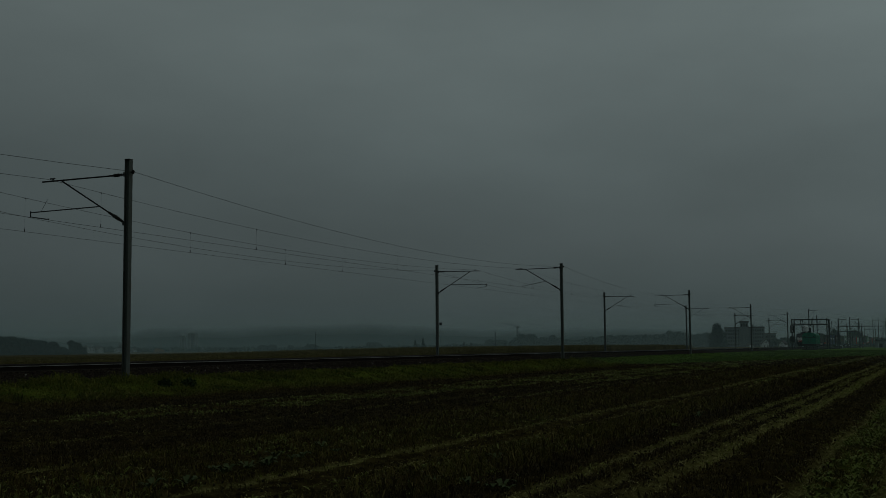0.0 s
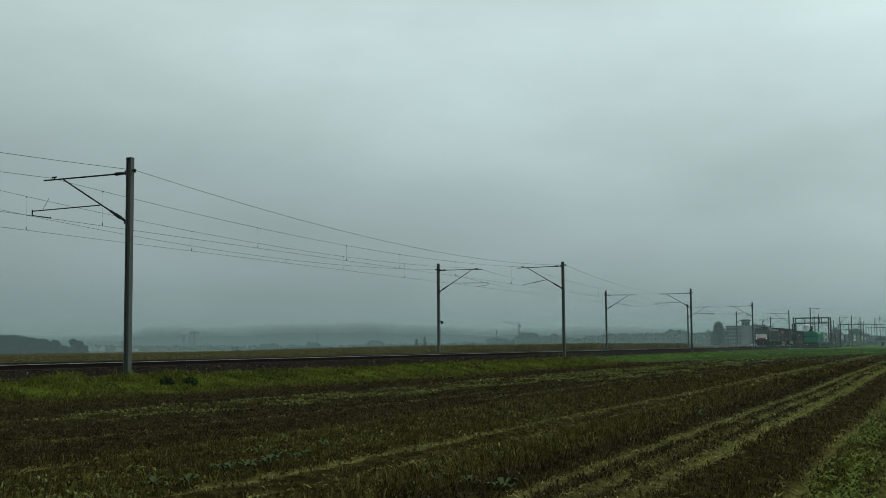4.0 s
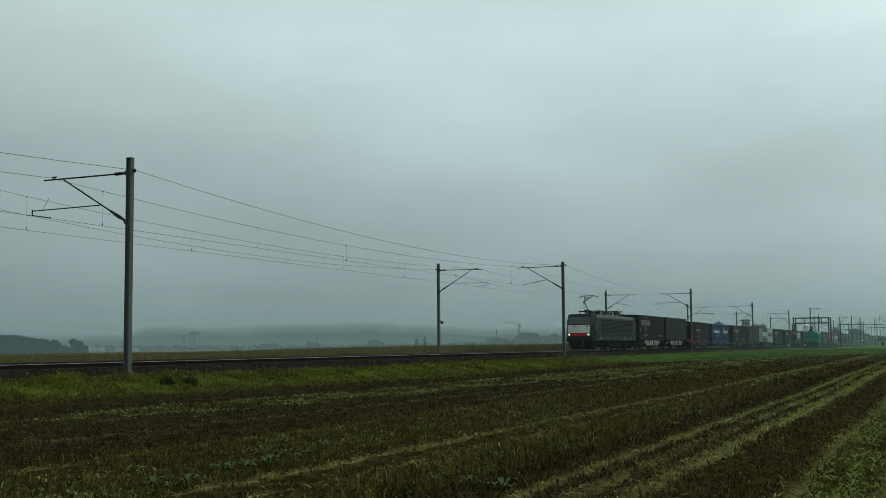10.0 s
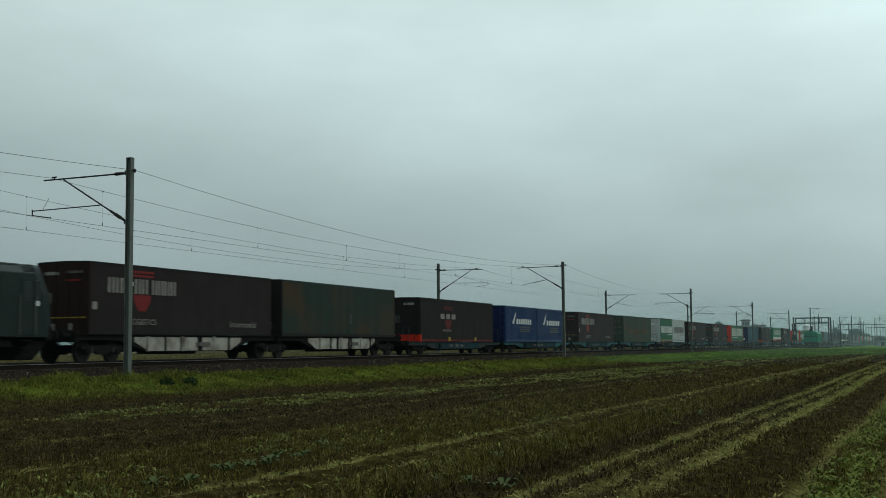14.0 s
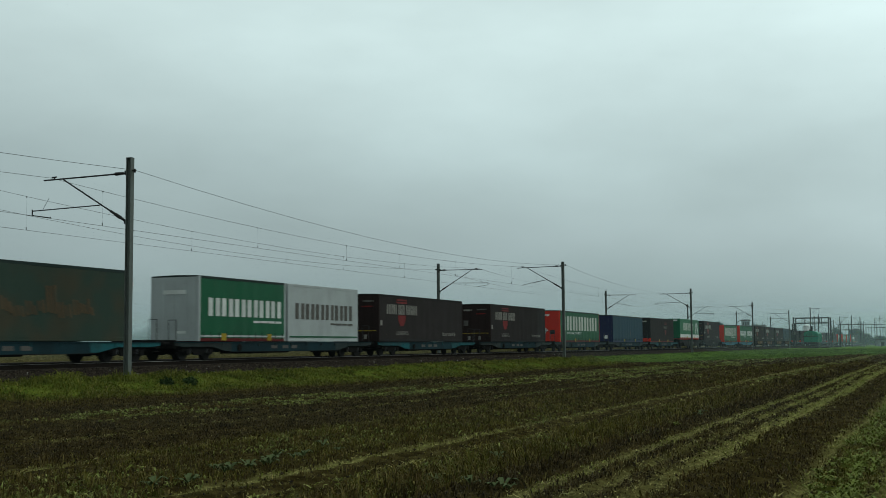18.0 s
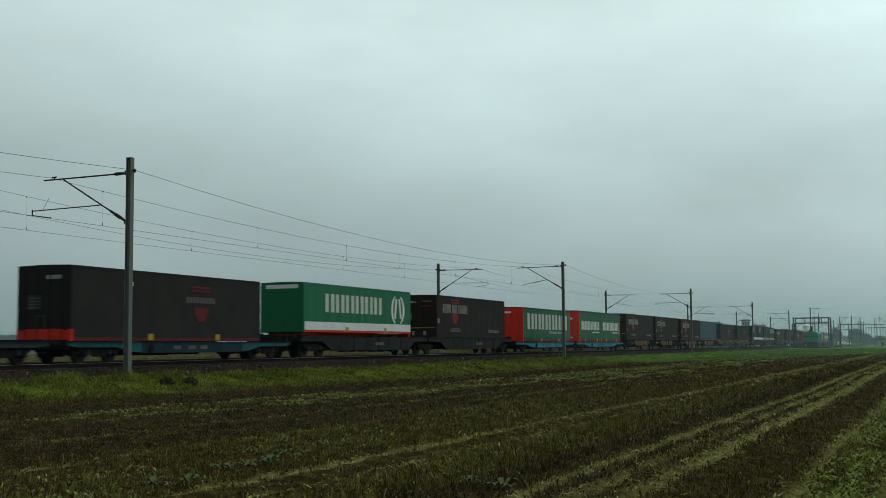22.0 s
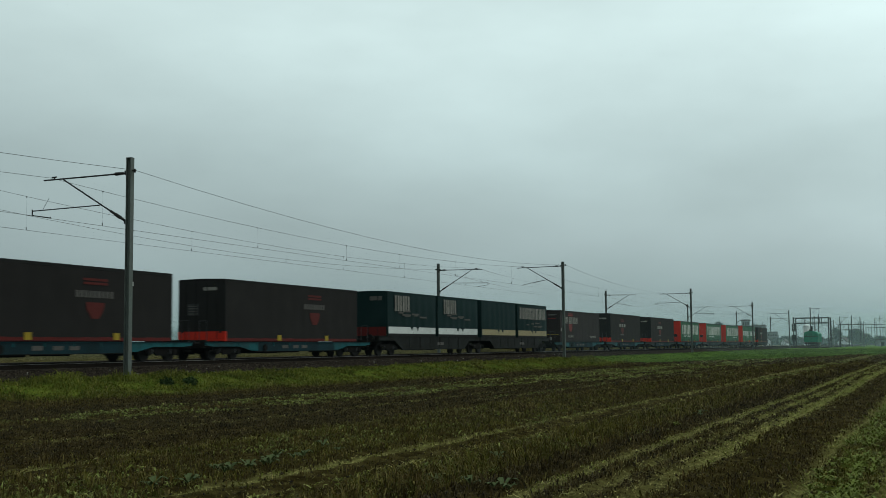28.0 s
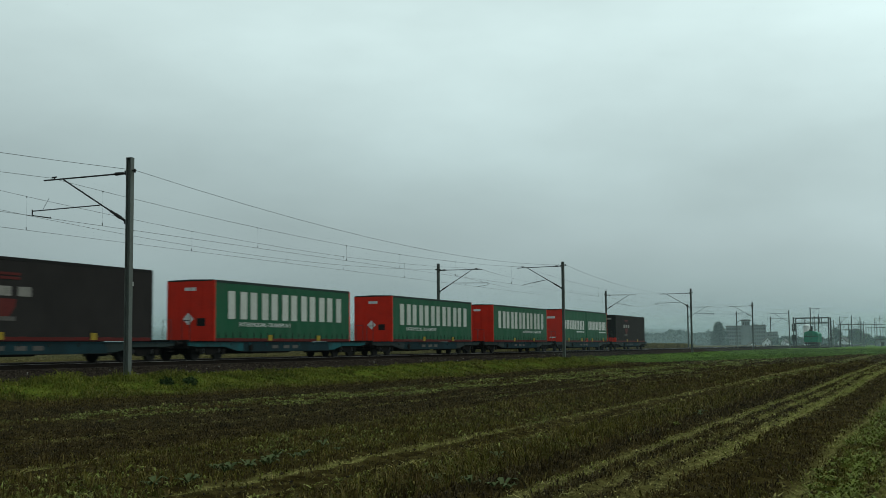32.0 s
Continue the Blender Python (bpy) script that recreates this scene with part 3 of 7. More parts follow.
ORANGE = mat("faded_orange_print", (0.072, 0.046, 0.024), 0.65, scale=2.0, dirt=(0.05, 0.045, 0.03), dirt_amt=0.9)
WAG_TEAL = mat("turquoise_wagon_paint", (0.006, 0.066, 0.074), 0.65, scale=1.2, dirt=(0.012, 0.022, 0.023), dirt_amt=0.9)
WAG_BRIGHT = mat("bright_turquoise_wagon_paint", (0.010, 0.14, 0.20), 0.55, scale=1.2, dirt=(0.012, 0.045, 0.060), dirt_amt=0.8)
WAG_MID = mat("grimy_wagon_middle", (0.008, 0.020, 0.024), 0.75, scale=1.2, spec=0.05, dirt=(0.010, 0.040, 0.050), dirt_amt=0.5)
WAG_DULL = mat("weathered_grey_green_wagon_paint", (0.016, 0.027, 0.026), 0.7, scale=1.2, dirt=(0.012, 0.011, 0.010), dirt_amt=0.9)
WAG_PALE = mat("pale_grey_wagon_paint", (0.26, 0.255, 0.22), 0.65, scale=1.5, dirt=(0.08, 0.065, 0.045), dirt_amt=0.9)
WAG_RUST = mat("orange_brown_wagon_paint", (0.11, 0.058, 0.022), 0.75, scale=1.5, dirt=(0.03, 0.020, 0.013), dirt_amt=0.9)
WAG_GREY = mat("dark_grey_wagon_paint", (0.017, 0.0185, 0.0175), 0.75, scale=1.0, spec=0.04, dirt=(0.010, 0.0092, 0.008), dirt_amt=0.9)
HALF = 1.265


def text_part(name, words, x, z, height, material, parent, y=HALF + 0.018, stretch=1.0):
    """Lettering on the viewer's side, read from the front of the vehicle to its rear."""
    cu = bpy.data.curves.new(name, "FONT")
    cu.body, cu.size, cu.extrude = words, height * 1.38, 0.003
    tmp = bpy.data.objects.new(name, cu)
    scene.collection.objects.link(tmp)
    dg = bpy.context.evaluated_depsgraph_get()
    me = bpy.data.meshes.new_from_object(tmp.evaluated_get(dg))
    bpy.data.objects.remove(tmp)
    me.transform(Matrix(((-stretch, 0, 0, x), (0, 0, 1, y), (0, 1, 0, z), (0, 0, 0, 1))))
    me.materials.clear()
    me.materials.append(material)
    ob = new(name, me)
    ob.parent = parent
    return ob


def mark_bars(parent, x, z, width, height, n, material, y=HALF + 0.016, thick=0.42, name="brand_bar"):
    """A trade mark as plain upright bars."""
    pitch = width / n
    for i in range(n):
        x0 = x - i * pitch
        bar = pitch * thick * 0.5
        spans = ((x0, x0 - bar), (x0 - pitch * 0.84 + bar, x0 - pitch * 0.84)) if height > 0.55 else ((x0, x0 - pitch * 0.68),)
        for a, b in spans:
            part(name, box(B(), a, b, y - 0.004, y + 0.004, z, z + height), material, parent)


def plate(parent, name, x0, x1, z0, z1, material, y=HALF + 0.016, label="", tilt=0.0):
    bm = B()
    prism(bm, [(x0, z0), (x1, z0), (x1 + tilt, z1), (x0 + tilt, z1)], y - 0.005, y + 0.005)
    return part(name, bm, material, parent, label)


def emblem(parent, x, z, size, material, y=HALF + 0.016, wide=1.0):
    """A plain downward-pointing shield with bands above it."""
    bm, w = B(), size * wide
    prism(bm, [(x + w * 0.55, z + size), (x - w * 0.55, z + size), (x - w * 0.5, z + size * 0.55), (x - w * 0.22, z), (x + w * 0.22, z), (x + w * 0.5, z + size * 0.55)], y - 0.004, y + 0.004)
    part("emblem", bm, material, parent)
    for k in range(2):
        plate(parent, "emblem_band", x - w * 0.72, x + w * 0.72, z + size * (2.10 + 0.24 * k), z + size * (2.25 + 0.24 * k), material, y)


def curtain(name, parent, x0, x1, z0, z1, side, material, folds=0.010, bulge=0.0, label=""):
    """A tarpaulin wall with shallow folds between its posts. side: +1 or -1."""
    nx, nz = max(24, int((x1 - x0) * 5)), 5
    xs, zs = np.linspace(x0, x1, nx), np.linspace(z0, z1, nz)
    X, Z = np.meshgrid(xs, zs, indexing="ij")
    q = (Z - z0) / (z1 - z0)
    env = np.sin(np.pi * np.clip((X - x0) / (x1 - x0), 0, 1)) ** 0.3
    Y = HALF + folds * (np.sin(X * 5.3 + 1.3 * np.sin(X * 0.9)) * (0.4 + 0.6 * (1 - q)) + 0.5 * np.sin(X * 1.7 + 2)) * env + bulge * np.sin(np.pi * q) * env
    Y = np.maximum(Y, HALF - 0.004) * side
    v = np.stack([X.ravel(), Y.ravel(), Z.ravel()], 1)
    i = (np.arange(nx - 1)[:, None] * nz + np.arange(nz - 1)[None]).ravel()
    f = np.stack([i, i + nz, i + nz + 1, i + 1], 1)
    if side > 0:
        f = f[:, ::-1]
    return tagged(arrays(name, v, f, material, parent, True), label)


def corrugated(name, parent, x0, x1, z0, z1, side, material):
    bm = B()
    n = int((x1 - x0) / 0.28)
    d = (x1 - x0) / n
    pts = []
    for i in range(n):
        a = x0 + i * d
        pts += [(a, 0.0), (a + d * 0.35, 0.0), (a + d * 0.5, 0.03), (a + d * 0.85, 0.03)]
    pts.append((x1, 0.0))
    lo = [bm.verts.new((x, (HALF - y) * side, z0)) for x, y in pts]
    hi = [bm.verts.new((x, (HALF - y) * side, z1)) for x, y in pts]
    for i in range(len(pts) - 1):
        q = (lo[i], lo[i + 1], hi[i + 1], hi[i])
        bm.faces.new(q if side < 0 else q[::-1])
    return part(name, bm, material, parent)


def load_box(name, label, category, L, z0, z1, side_m, end_m, roof_m, sill_m=None, post_m=None, rear_post_m=None, style="curtain", straps=True, group="containers on the train", folds=0.018, bulge=0.0, doors=True):
    """A container or swap body. Returns its Empty."""
    t = thing(name, label, category, group)
    h = L / 2
    sill_m, post_m = sill_m or BLACK_TRIM, post_m or end_m
    part("core", box(B(), -h + 0.03, h - 0.03, -HALF + 0.06, HALF - 0.06, z0 + 0.05, z1 - 0.05), BLACK_TRIM, t)
    build = curtain if style == "curtain" else corrugated
    extra = dict(folds=folds, bulge=bulge) if style == "curtain" else {}
    for s in (1, -1):
        build("side_curtain" if style == "curtain" else "side_wall", t, -h + 0.10, h - 0.10, z0 + 0.14, z1 - 0.12, s, side_m, **extra)
        part("bottom_rail", box(B(), -h + 0.1, h - 0.1, s * (HALF - 0.09), s * (HALF + 0.006), z0, z0 + 0.15, 0.01), sill_m, t)
        part("top_rail", box(B(), -h + 0.1, h - 0.1, s * (HALF - 0.09), s * (HALF + 0.010), z1 - 0.13, z1 - 0.004, 0.01), roof_m, t)
        for e in (1, -1):
            part("corner_post", box(B(), e * (h - 0.12), e * h, s * (HALF - 0.12), s * (HALF + 0.008), z0, z1 - 0.02, 0.012), post_m if e > 0 else rear_post_m or post_m, t)
    bm = B()
    prism(bm, [(-HALF - 0.006, z1 - 0.05), (HALF + 0.006, z1 - 0.05), (HALF - 0.05, z1 + 0.0), (0, z1 + 0.03), (-HALF + 0.05, z1 + 0.0)], -h, h)
    bmesh.ops.rotate(bm, verts=bm.verts[:], cent=(0, 0, 0), matrix=Matrix.Rotation(radians(90), 3, "Z"))
    part("roof", bm, roof_m, t)
    # front wall, and doors with locking bars at the rear
    part("front_wall", box(B(), h - 0.03, h + 0.004, -HALF + 0.12, HALF - 0.12, z0 + 0.02, z1 - 0.06), end_m, t)
    for y in (-0.575, 0.575):
        part("rear_door", box(B(), -h - 0.01, -h + 0.03, y - 0.56, y + 0.56, z0 + 0.08, z1 - 0.08, 0.01), end_m, t)
    if not doors:
        for y in (-0.62, 0.0, 0.62):
            part("front_seam", box(B(), h, h + 0.016, y - 0.025, y + 0.025, z0 + 0.05, z1 - 0.1), end_m, t)
    ends = ((1, -1) if doors else (-1,))
    for e in ends:
        for y in (-0.85, -0.3, 0.3, 0.85):
            part("locking_bar", rod(B(), (e * (h + 0.03), y, z0 + 0.1), (e * (h + 0.03), y, z1 - 0.12), 0.018, 6), post_m, t)
        for z in (z0 + 0.45, z0 + 1.1, z1 - 0.6):
            part("hinge", box(B(), e * (h + 0.005), e * (h + 0.03), -1.1, -0.95, z - 0.05, z + 0.05), post_m, t)
            part("hinge", box(B(), e * (h + 0.005), e * (h + 0.03), 0.95, 1.1, z - 0.05, z + 0.05), post_m, t)
    if straps and style == "curtain":
        bm = B()
        n = int(L / 0.62)
        for i in range(n):
            x = -h + 0.35 + i * (L - 0.7) / (n - 1)
            box(bm, x - 0.02, x + 0.02, HALF + 0.012, HALF + 0.022, z0 + 0.10, z0 + 0.42)
            box(bm, x - 0.035, x + 0.035, HALF + 0.012, HALF + 0.028, z0 + 0.22, z0 + 0.29)
        part("curtain_straps", bm, BLACK_TRIM, t)
    for x in ((h * 0.28, -h * 0.45) if L > 10 and side_m not in (DARK_BOX, DUSK, FOREST) else ()):
        plate(t, "grapple_plate", x - 0.18, x + 0.18, z0 + 0.04, z0 + 0.31, M["yellow"], HALF + 0.03)
    return t


def brand_dark(L, z0, z1):
    """Black-brown 45-foot curtain container with a grey word and a red emblem."""
    t = load_box("container", "black-brown 45-foot container with grey lettering and red emblem", "container", L, z0, z1, DARK_BOX, DARK_END, BLACK_TRIM, straps=False)
    h, H = L / 2, z1 - z0
    mark_bars(t, h - 1.1, z0 + H * 0.585, 1.5, 0.60, 3, M["grey_letter"], thick=0.60)
    mark_bars(t, h - 2.8, z0 + H * 0.585, 0.95, 0.60, 2, M["grey_letter"], thick=0.60)
    mark_bars(t, h - 3.95, z0 + H * 0.585, 1.75, 0.60, 4, M["grey_letter"], thick=0.60)
    emblem(t, h - 3.30, z0 + 0.94, 0.66, M["shield"], wide=1.6)
    text_part("lettering", "LOGISTICS", h - 2.45, z0 + 0.40, 0.24, M["grey_letter"], t, stretch=1.15)
    text_part("lettering", "Intermodal", h - 9.9, z0 + 0.38, 0.28, M["grey_letter"], t, stretch=1.35)
    plate(t, "data_plate", h - 0.18, h - 0.45, z0 + 0.95, z0 + 1.25, M["grey_letter"])
    # marks on the front wall
    e = h + 0.012
    for y0, y1, a, b, m in ((0.2, 0.95, 2.35, 2.45, M["faint_letter"]), (0.15, 0.9, 2.05, 2.12, M["shield"]), (-0.2, -0.9, 2.3, 2.42, M["grey_letter"]), (-0.95, 1.1, 0.62, 0.67, M["yellow"]),
                            (0.3, 0.5, 0.16, 0.42, M["grey_letter"]), (-0.3, -0.5, 0.16, 0.42, M["grey_letter"]), (-0.5, -0.9, 1.2, 1.6, M["faint_letter"])):
        part("end_marking", box(B(), e, e + 0.008, y0, y1, z0 + a, z0 + b), m, t)
    return t


def brand_grey(L, z0, z1, mid=0.45, big=True):
    """Charcoal curtain swap body with a red lower end and a small faded mark."""
    t = load_box("swap_body", "charcoal curtain-sided swap body with red lower end panel", "container", L, z0, z1, GREY_BOX, BLACK_TRIM, BLACK_TRIM, sill_m=RED_DULL, straps=False)
    h, H = L / 2, z1 - z0
    part("red_panel", box(B(), h + 0.006, h + 0.016, -HALF + 0.1, HALF - 0.1, z0 + 0.02, z0 + 0.46), RED_END, t, "red lower end panel")
    for s in (1, -1):
        part("red_corner", box(B(), h - 0.13, h + 0.006, s * (HALF - 0.1), s * (HALF + 0.014), z0, z0 + 0.46), RED_END, t)
    cx = h - L * mid
    if big:
        mark_bars(t, cx + 1.15, z0 + H * 0.535, 3.0, 0.34, 3, M["grey_letter"], thick=0.8)
        emblem(t, cx - 0.2, z0 + H * 0.29, 0.62, M["faint_shield"], wide=1.7)
        plate(t, "lettering_bar", cx + 0.75, cx - 0.75, z0 + H * 0.24, z0 + H * 0.29, M["faint_letter"])
    else:
        mark_bars(t, cx + 1.15, z0 + H * 0.58, 2.3, 0.26, 9, M["faint_letter"], thick=0.8)
        emblem(t, cx, z0 + H * 0.30, 0.62, M["faint_shield"], wide=1.6)
    part("end_marking", box(B(), h + 0.012, h + 0.02, 0.1, 0.85, z0 + 2.35, z0 + 2.5), M["grey_letter"], t)
    part("end_marking", box(B(), h + 0.012, h + 0.02, -0.15, -0.75, z0 + 1.2, z0 + 1.75), M["steel_dark"], t)
    for i in range(4):
        part("vent_slat", box(B(), h + 0.02, h + 0.03, -0.2, -0.7, z0 + 1.25 + i * 0.12, z0 + 1.30 + i * 0.12), M["faint_letter"], t)
    return t


def brand_green(L, z0, z1, back=False):
    """Green curtain container with red ends and a large white mark."""
    t = load_box("container", "green curtain-sided 45-foot container with red end and large white lettering", "container", L, z0, z1, GREEN, RED_END, ROOF_DARK, sill_m=RED_DULL, doors=back)
    h, H = L / 2, z1 - z0
    mark_bars(t, h - 1.15, z0 + H * 0.37, 11.7, H * 0.46, 6, M["letter_white"], thick=0.60)
    text_part("lettering", "INTERMODAL-TRANSPORT", h - (2.1 if not back else 7.0), z0 + H * 0.25, 0.20, M["white"], t, stretch=1.45)
    e = h + 0.008
    part("end_marking", box(B(), e, e + 0.008, -0.3, 0.3, z0 + 2.3, z0 + 2.45), M["white"], t)
    if not back:
        bm = box(B(), -0.004, 0.004, -0.2, 0.2, -0.2, 0.2, 0, Matrix.Translation((e + 0.004, -0.1, z0 + 1.02)) @ Matrix.Rotation(radians(45), 4, "X"))
        part("warning_diamond", bm, M["white"], t)
        part("end_marking", box(B(), e, e + 0.01, 0.35, 0.8, z0 + 0.7, z0 + 1.05), BLACK_TRIM, t)
    return t


def brand_green_half(L, z0, z1, side_m, end_m, letter_m, green=True, rear_m=None):
    """Short swap body with one white mark on its side."""
    t = load_box("swap_body", "short green swap body with white lettering" if green else "short white swap body with dark lettering", "container", L, z0, z1, side_m, end_m, ROOF_DARK if green else PALE, sill_m=RED_DULL if green else PALE, straps=green, doors=False, rear_post_m=rear_m)
    h, H = L / 2, z1 - z0
    mark_bars(t, h - 0.75, z0 + H * 0.39, 6.6, H * 0.28, 6, letter_m, thick=0.62)
    if green:
        for x in (h - 2.0, -h + 1.6):
            plate(t, "grapple_plate", x - 0.2, x + 0.2, z0 + 0.04, z0 + 0.36, M["yellow"], HALF + 0.03)
        for x in (h - 0.16, -h + 0.16) if end_m is not PALE else ():
            plate(t, "red_corner", x - 0.1, x + 0.1, z0, z0 + 0.34, RED_END, HALF + 0.026)
    for i in range(4):
        plate(t, "lettering_bar", h - 4.6 - i * 0.68, h - 5.2 - i * 0.68, z0 + H * 0.30, z0 + H * 0.335, letter_m)
    part("end_marking", box(B(), h + 0.012, h + 0.02, -0.6, 0.6, z0 + 2.1, z0 + 2.28), M["white"] if green else M["faint_letter"], t)
    part("end_marking", box(B(), h + 0.012, h + 0.02, 0.1, 0.6, z0 + 0.35, z0 + 0.47), M["white"] if green else M["faint_letter"], t)
    if not green or end_m is PALE:
        plate(t, "side_band", -h + 0.15, h - 0.15, z0 + 0.2, z0 + 0.28, PALE if green else GREEN, HALF + 0.02)
    return t


def brand_blue(L, z0, z1):
    t = load_box("swap_body", "deep blue corrugated steel swap body with white mark", "container", L, z0, z1, BLUE, NAVY, BLUE, style="steel", post_m=BLUE, sill_m=BLUE)
    h, H = L / 2, z1 - z0
    mark_bars(t, h - 2.6, z0 + H * 0.50, 3.9, 0.42, 7, M["white"], thick=0.28)
    bm = B()
    prism(bm, [(h - 1.9, z0 + H * 0.50), (h - 1.55, z0 + H * 0.52), (h - 2.1, z0 + H * 0.72), (h - 2.55, z0 + H * 0.86), (h - 2.35, z0 + H * 0.70)], HALF + 0.012, HALF + 0.020)
    part("brand_sweep", bm, M["white"], t)
    for i, (a, b) in enumerate(((3.5, 5.9), (3.5, 3.9), (4.1, 5.9), (3.4, 6.0))):
        z = z0 + H * (0.40, 0.34, 0.34, 0.28)[i]
        plate(t, "lettering_bar", h - a, h - b, z, z + 0.10, M["faint_letter"])
    return t


def plain_box(L, z0, z1, side_m, end_m, label, prints=False, name="container", category="container"):
    t = load_box(name, label, category, L, z0, z1, side_m, end_m, ROOF_DARK, sill_m=end_m, straps=not prints and side_m is not DUSK)
    h, H = L / 2, z1 - z0
    if prints:
        rng = random.Random(4)
        for i in range(48):
            x = h - 1.5 - i * 0.21
            z = z0 + H * (0.36 + 0.03 * math.sin(i * 0.6)) - 0.12 * rng.random()
            hh = 0.30 + 0.30 * rng.random() + (0.55 if i % 17 in (1, 2, 3) else 0.0)
            plate(t, "faded_print", x, x - 0.13, z, z + hh, ORANGE, HALF + 0.018, tilt=0.10)
        for y in (-0.85, -0.3, 0.3, 0.85):
            for z in (0.9, 1.5, 2.1):
                part("end_marking", box(B(), h + 0.012, h + 0.02, y - 0.16, y + 0.16, z0 + z, z0 + z + 0.2), M["faint_letter"], t)
    else:
        for y in (-0.5, 0.5):
            part("end_marking", box(B(), h + 0.012, h + 0.02, y - 0.2, y + 0.2, z0 + 0.35, z0 + 0.7), M["white"] if end_m is NAVY else M["faint_letter"], t)
        plate(t, "side_marking", -h * 0.1, -h * 0.1 - 0.25, z0 + 0.7, z0 + 1.25, M["steel_dark"], HALF + 0.016)
    return t


def skirted_box(L, z0, z1, skirt_m, mark, front):
    """Dark teal curtain swap body with a pale skirt along its foot and a rounded top."""
    t = load_box("swap_body", "dark teal curtain-sided swap body with pale lower skirt", "container", L, z0, z1, TEAL_DARK, TEAL_DARK, TEAL_DARK, sill_m=BLACK_TRIM, straps=False, folds=0.02, bulge=0.05, doors=False)
    h, H = L / 2, z1 - z0
    if front:
        part("red_panel", box(B(), h + 0.006, h + 0.016, -HALF + 0.1, HALF - 0.1, z0 + 0.02, z0 + 0.55), RED_DULL, t, "dull red lower front panel")
        part("front_marking", box(B(), h + 0.006, h + 0.014, 0.1, 0.9, z1 - 0.55, z1 - 0.3), M["faint_letter"], t)
    for i in range(2):
        a = h - 0.1 - i * (L - 0.2) / 2
        plate(t, "skirt", a, a - (L - 0.2) / 2 + 0.04, z0 + 0.15, z0 + 0.56, skirt_m, HALF + 0.03, "pale dropside panel")
    if mark:
        mark_bars(t, h - (0.35 if mark > 3 else 0.9), z0 + H * (0.56 if mark == 3 else 0.55), 2.3 if mark == 3 else 6.9, 0.95 if mark == 3 else 0.9, mark, M["grey_letter"], HALF + 0.09, thick=0.62)
        rng = random.Random(mark)
        for i in range(7):
            x = h - 1.4 - rng.random() * (L - 3.6)
            z = z0 + H * (0.31 + 0.24 * rng.random())
            plate(t, "lettering_bar", x, x - 0.5 - rng.random() * 0.9, z, z + 0.10, M["faint_letter"], HALF + 0.095)
    return t


def green_trailer(L, z0, z1):
    t = load_box("semi_trailer", "bright green curtain-sided semi-trailer with white lettering, loaded on a pocket wagon", "trailer", L, z0, z1, GREEN_TRAILER, GREEN_TRAILER, GREEN_TRAILER, sill_m=RED_END, straps=False, doors=False)
    h, H = L / 2, z1 - z0
    mark_bars(t, h - 2.4, z0 + H * 0.42, 7.3, H * 0.38, 6, M["letter_white"], thick=0.60)
    bm = B()
    for k in (-1, 1):
        for j in range(7):
            a0, a1 = radians(-62 + j * 18), radians(-62 + (j + 1) * 18)
            ring = [(0.98 * math.cos(a0), math.sin(a0)), (0.98 * math.cos(a1), math.sin(a1)), (0.72 * math.cos(a1), math.sin(a1)), (0.72 * math.cos(a0), math.sin(a0))]
            prism(bm, [(-h + 1.95 + k * p, z0 + 1.42 + 0.92 * q) for p, q in ring], HALF + 0.012, HALF + 0.02)
        prism(bm, [(-h + 1.95 + k * 0.10, z0 + 2.1), (-h + 1.95 + k * 0.34, z0 + 2.1), (-h + 1.95 + k * 0.56, z0 + 0.9), (-h + 1.95 + k * 0.32, z0 + 0.9)], HALF + 0.012, HALF + 0.02)
    part("brand_wreath", bm, M["white"], t)
    plate(t, "white_side_band", -h + 0.1, h - 0.1, z0 + 0.13, z0 + 0.56, M["white"], HALF + 0.022, "white band along the foot")
    part("end_marking", box(B(), h + 0.012, h + 0.02, -0.95, 0.95, z1 - 0.32, z1 - 0.12), M["white"], t)
    part("chassis", box(B(), -h + 0.5, h - 1.0, -0.6, 0.6, z0 - 0.35, z0 - 0.002, 0.02), RED_END, t, "red trailer chassis")
    part("king_pin_plate", box(B(), h - 1.9, h - 0.3, -1.0, 1.0, z0 - 0.12, z0 - 0.004), RED_END, t)
    part("rear_bumper", box(B(), -h - 0.02, -h + 0.14, -1.2, 1.2, z0 - 0.2, z0 - 0.004, 0.02), RED_END, t)
    for x in (-h + 2.4, -h + 3.7, -h + 5.0):
        for s in (1, -1):
            w = part("wheel", rod(B(), (x, s * 0.78, 0.72), (x, s * 1.18, 0.72), 0.48, 20), BLACK_TRIM, t)
            part("rim", rod(B(), (x, s * 1.15, 0.72), (x, s * 1.20, 0.72), 0.27, 14), M["steel"], w)
    return t


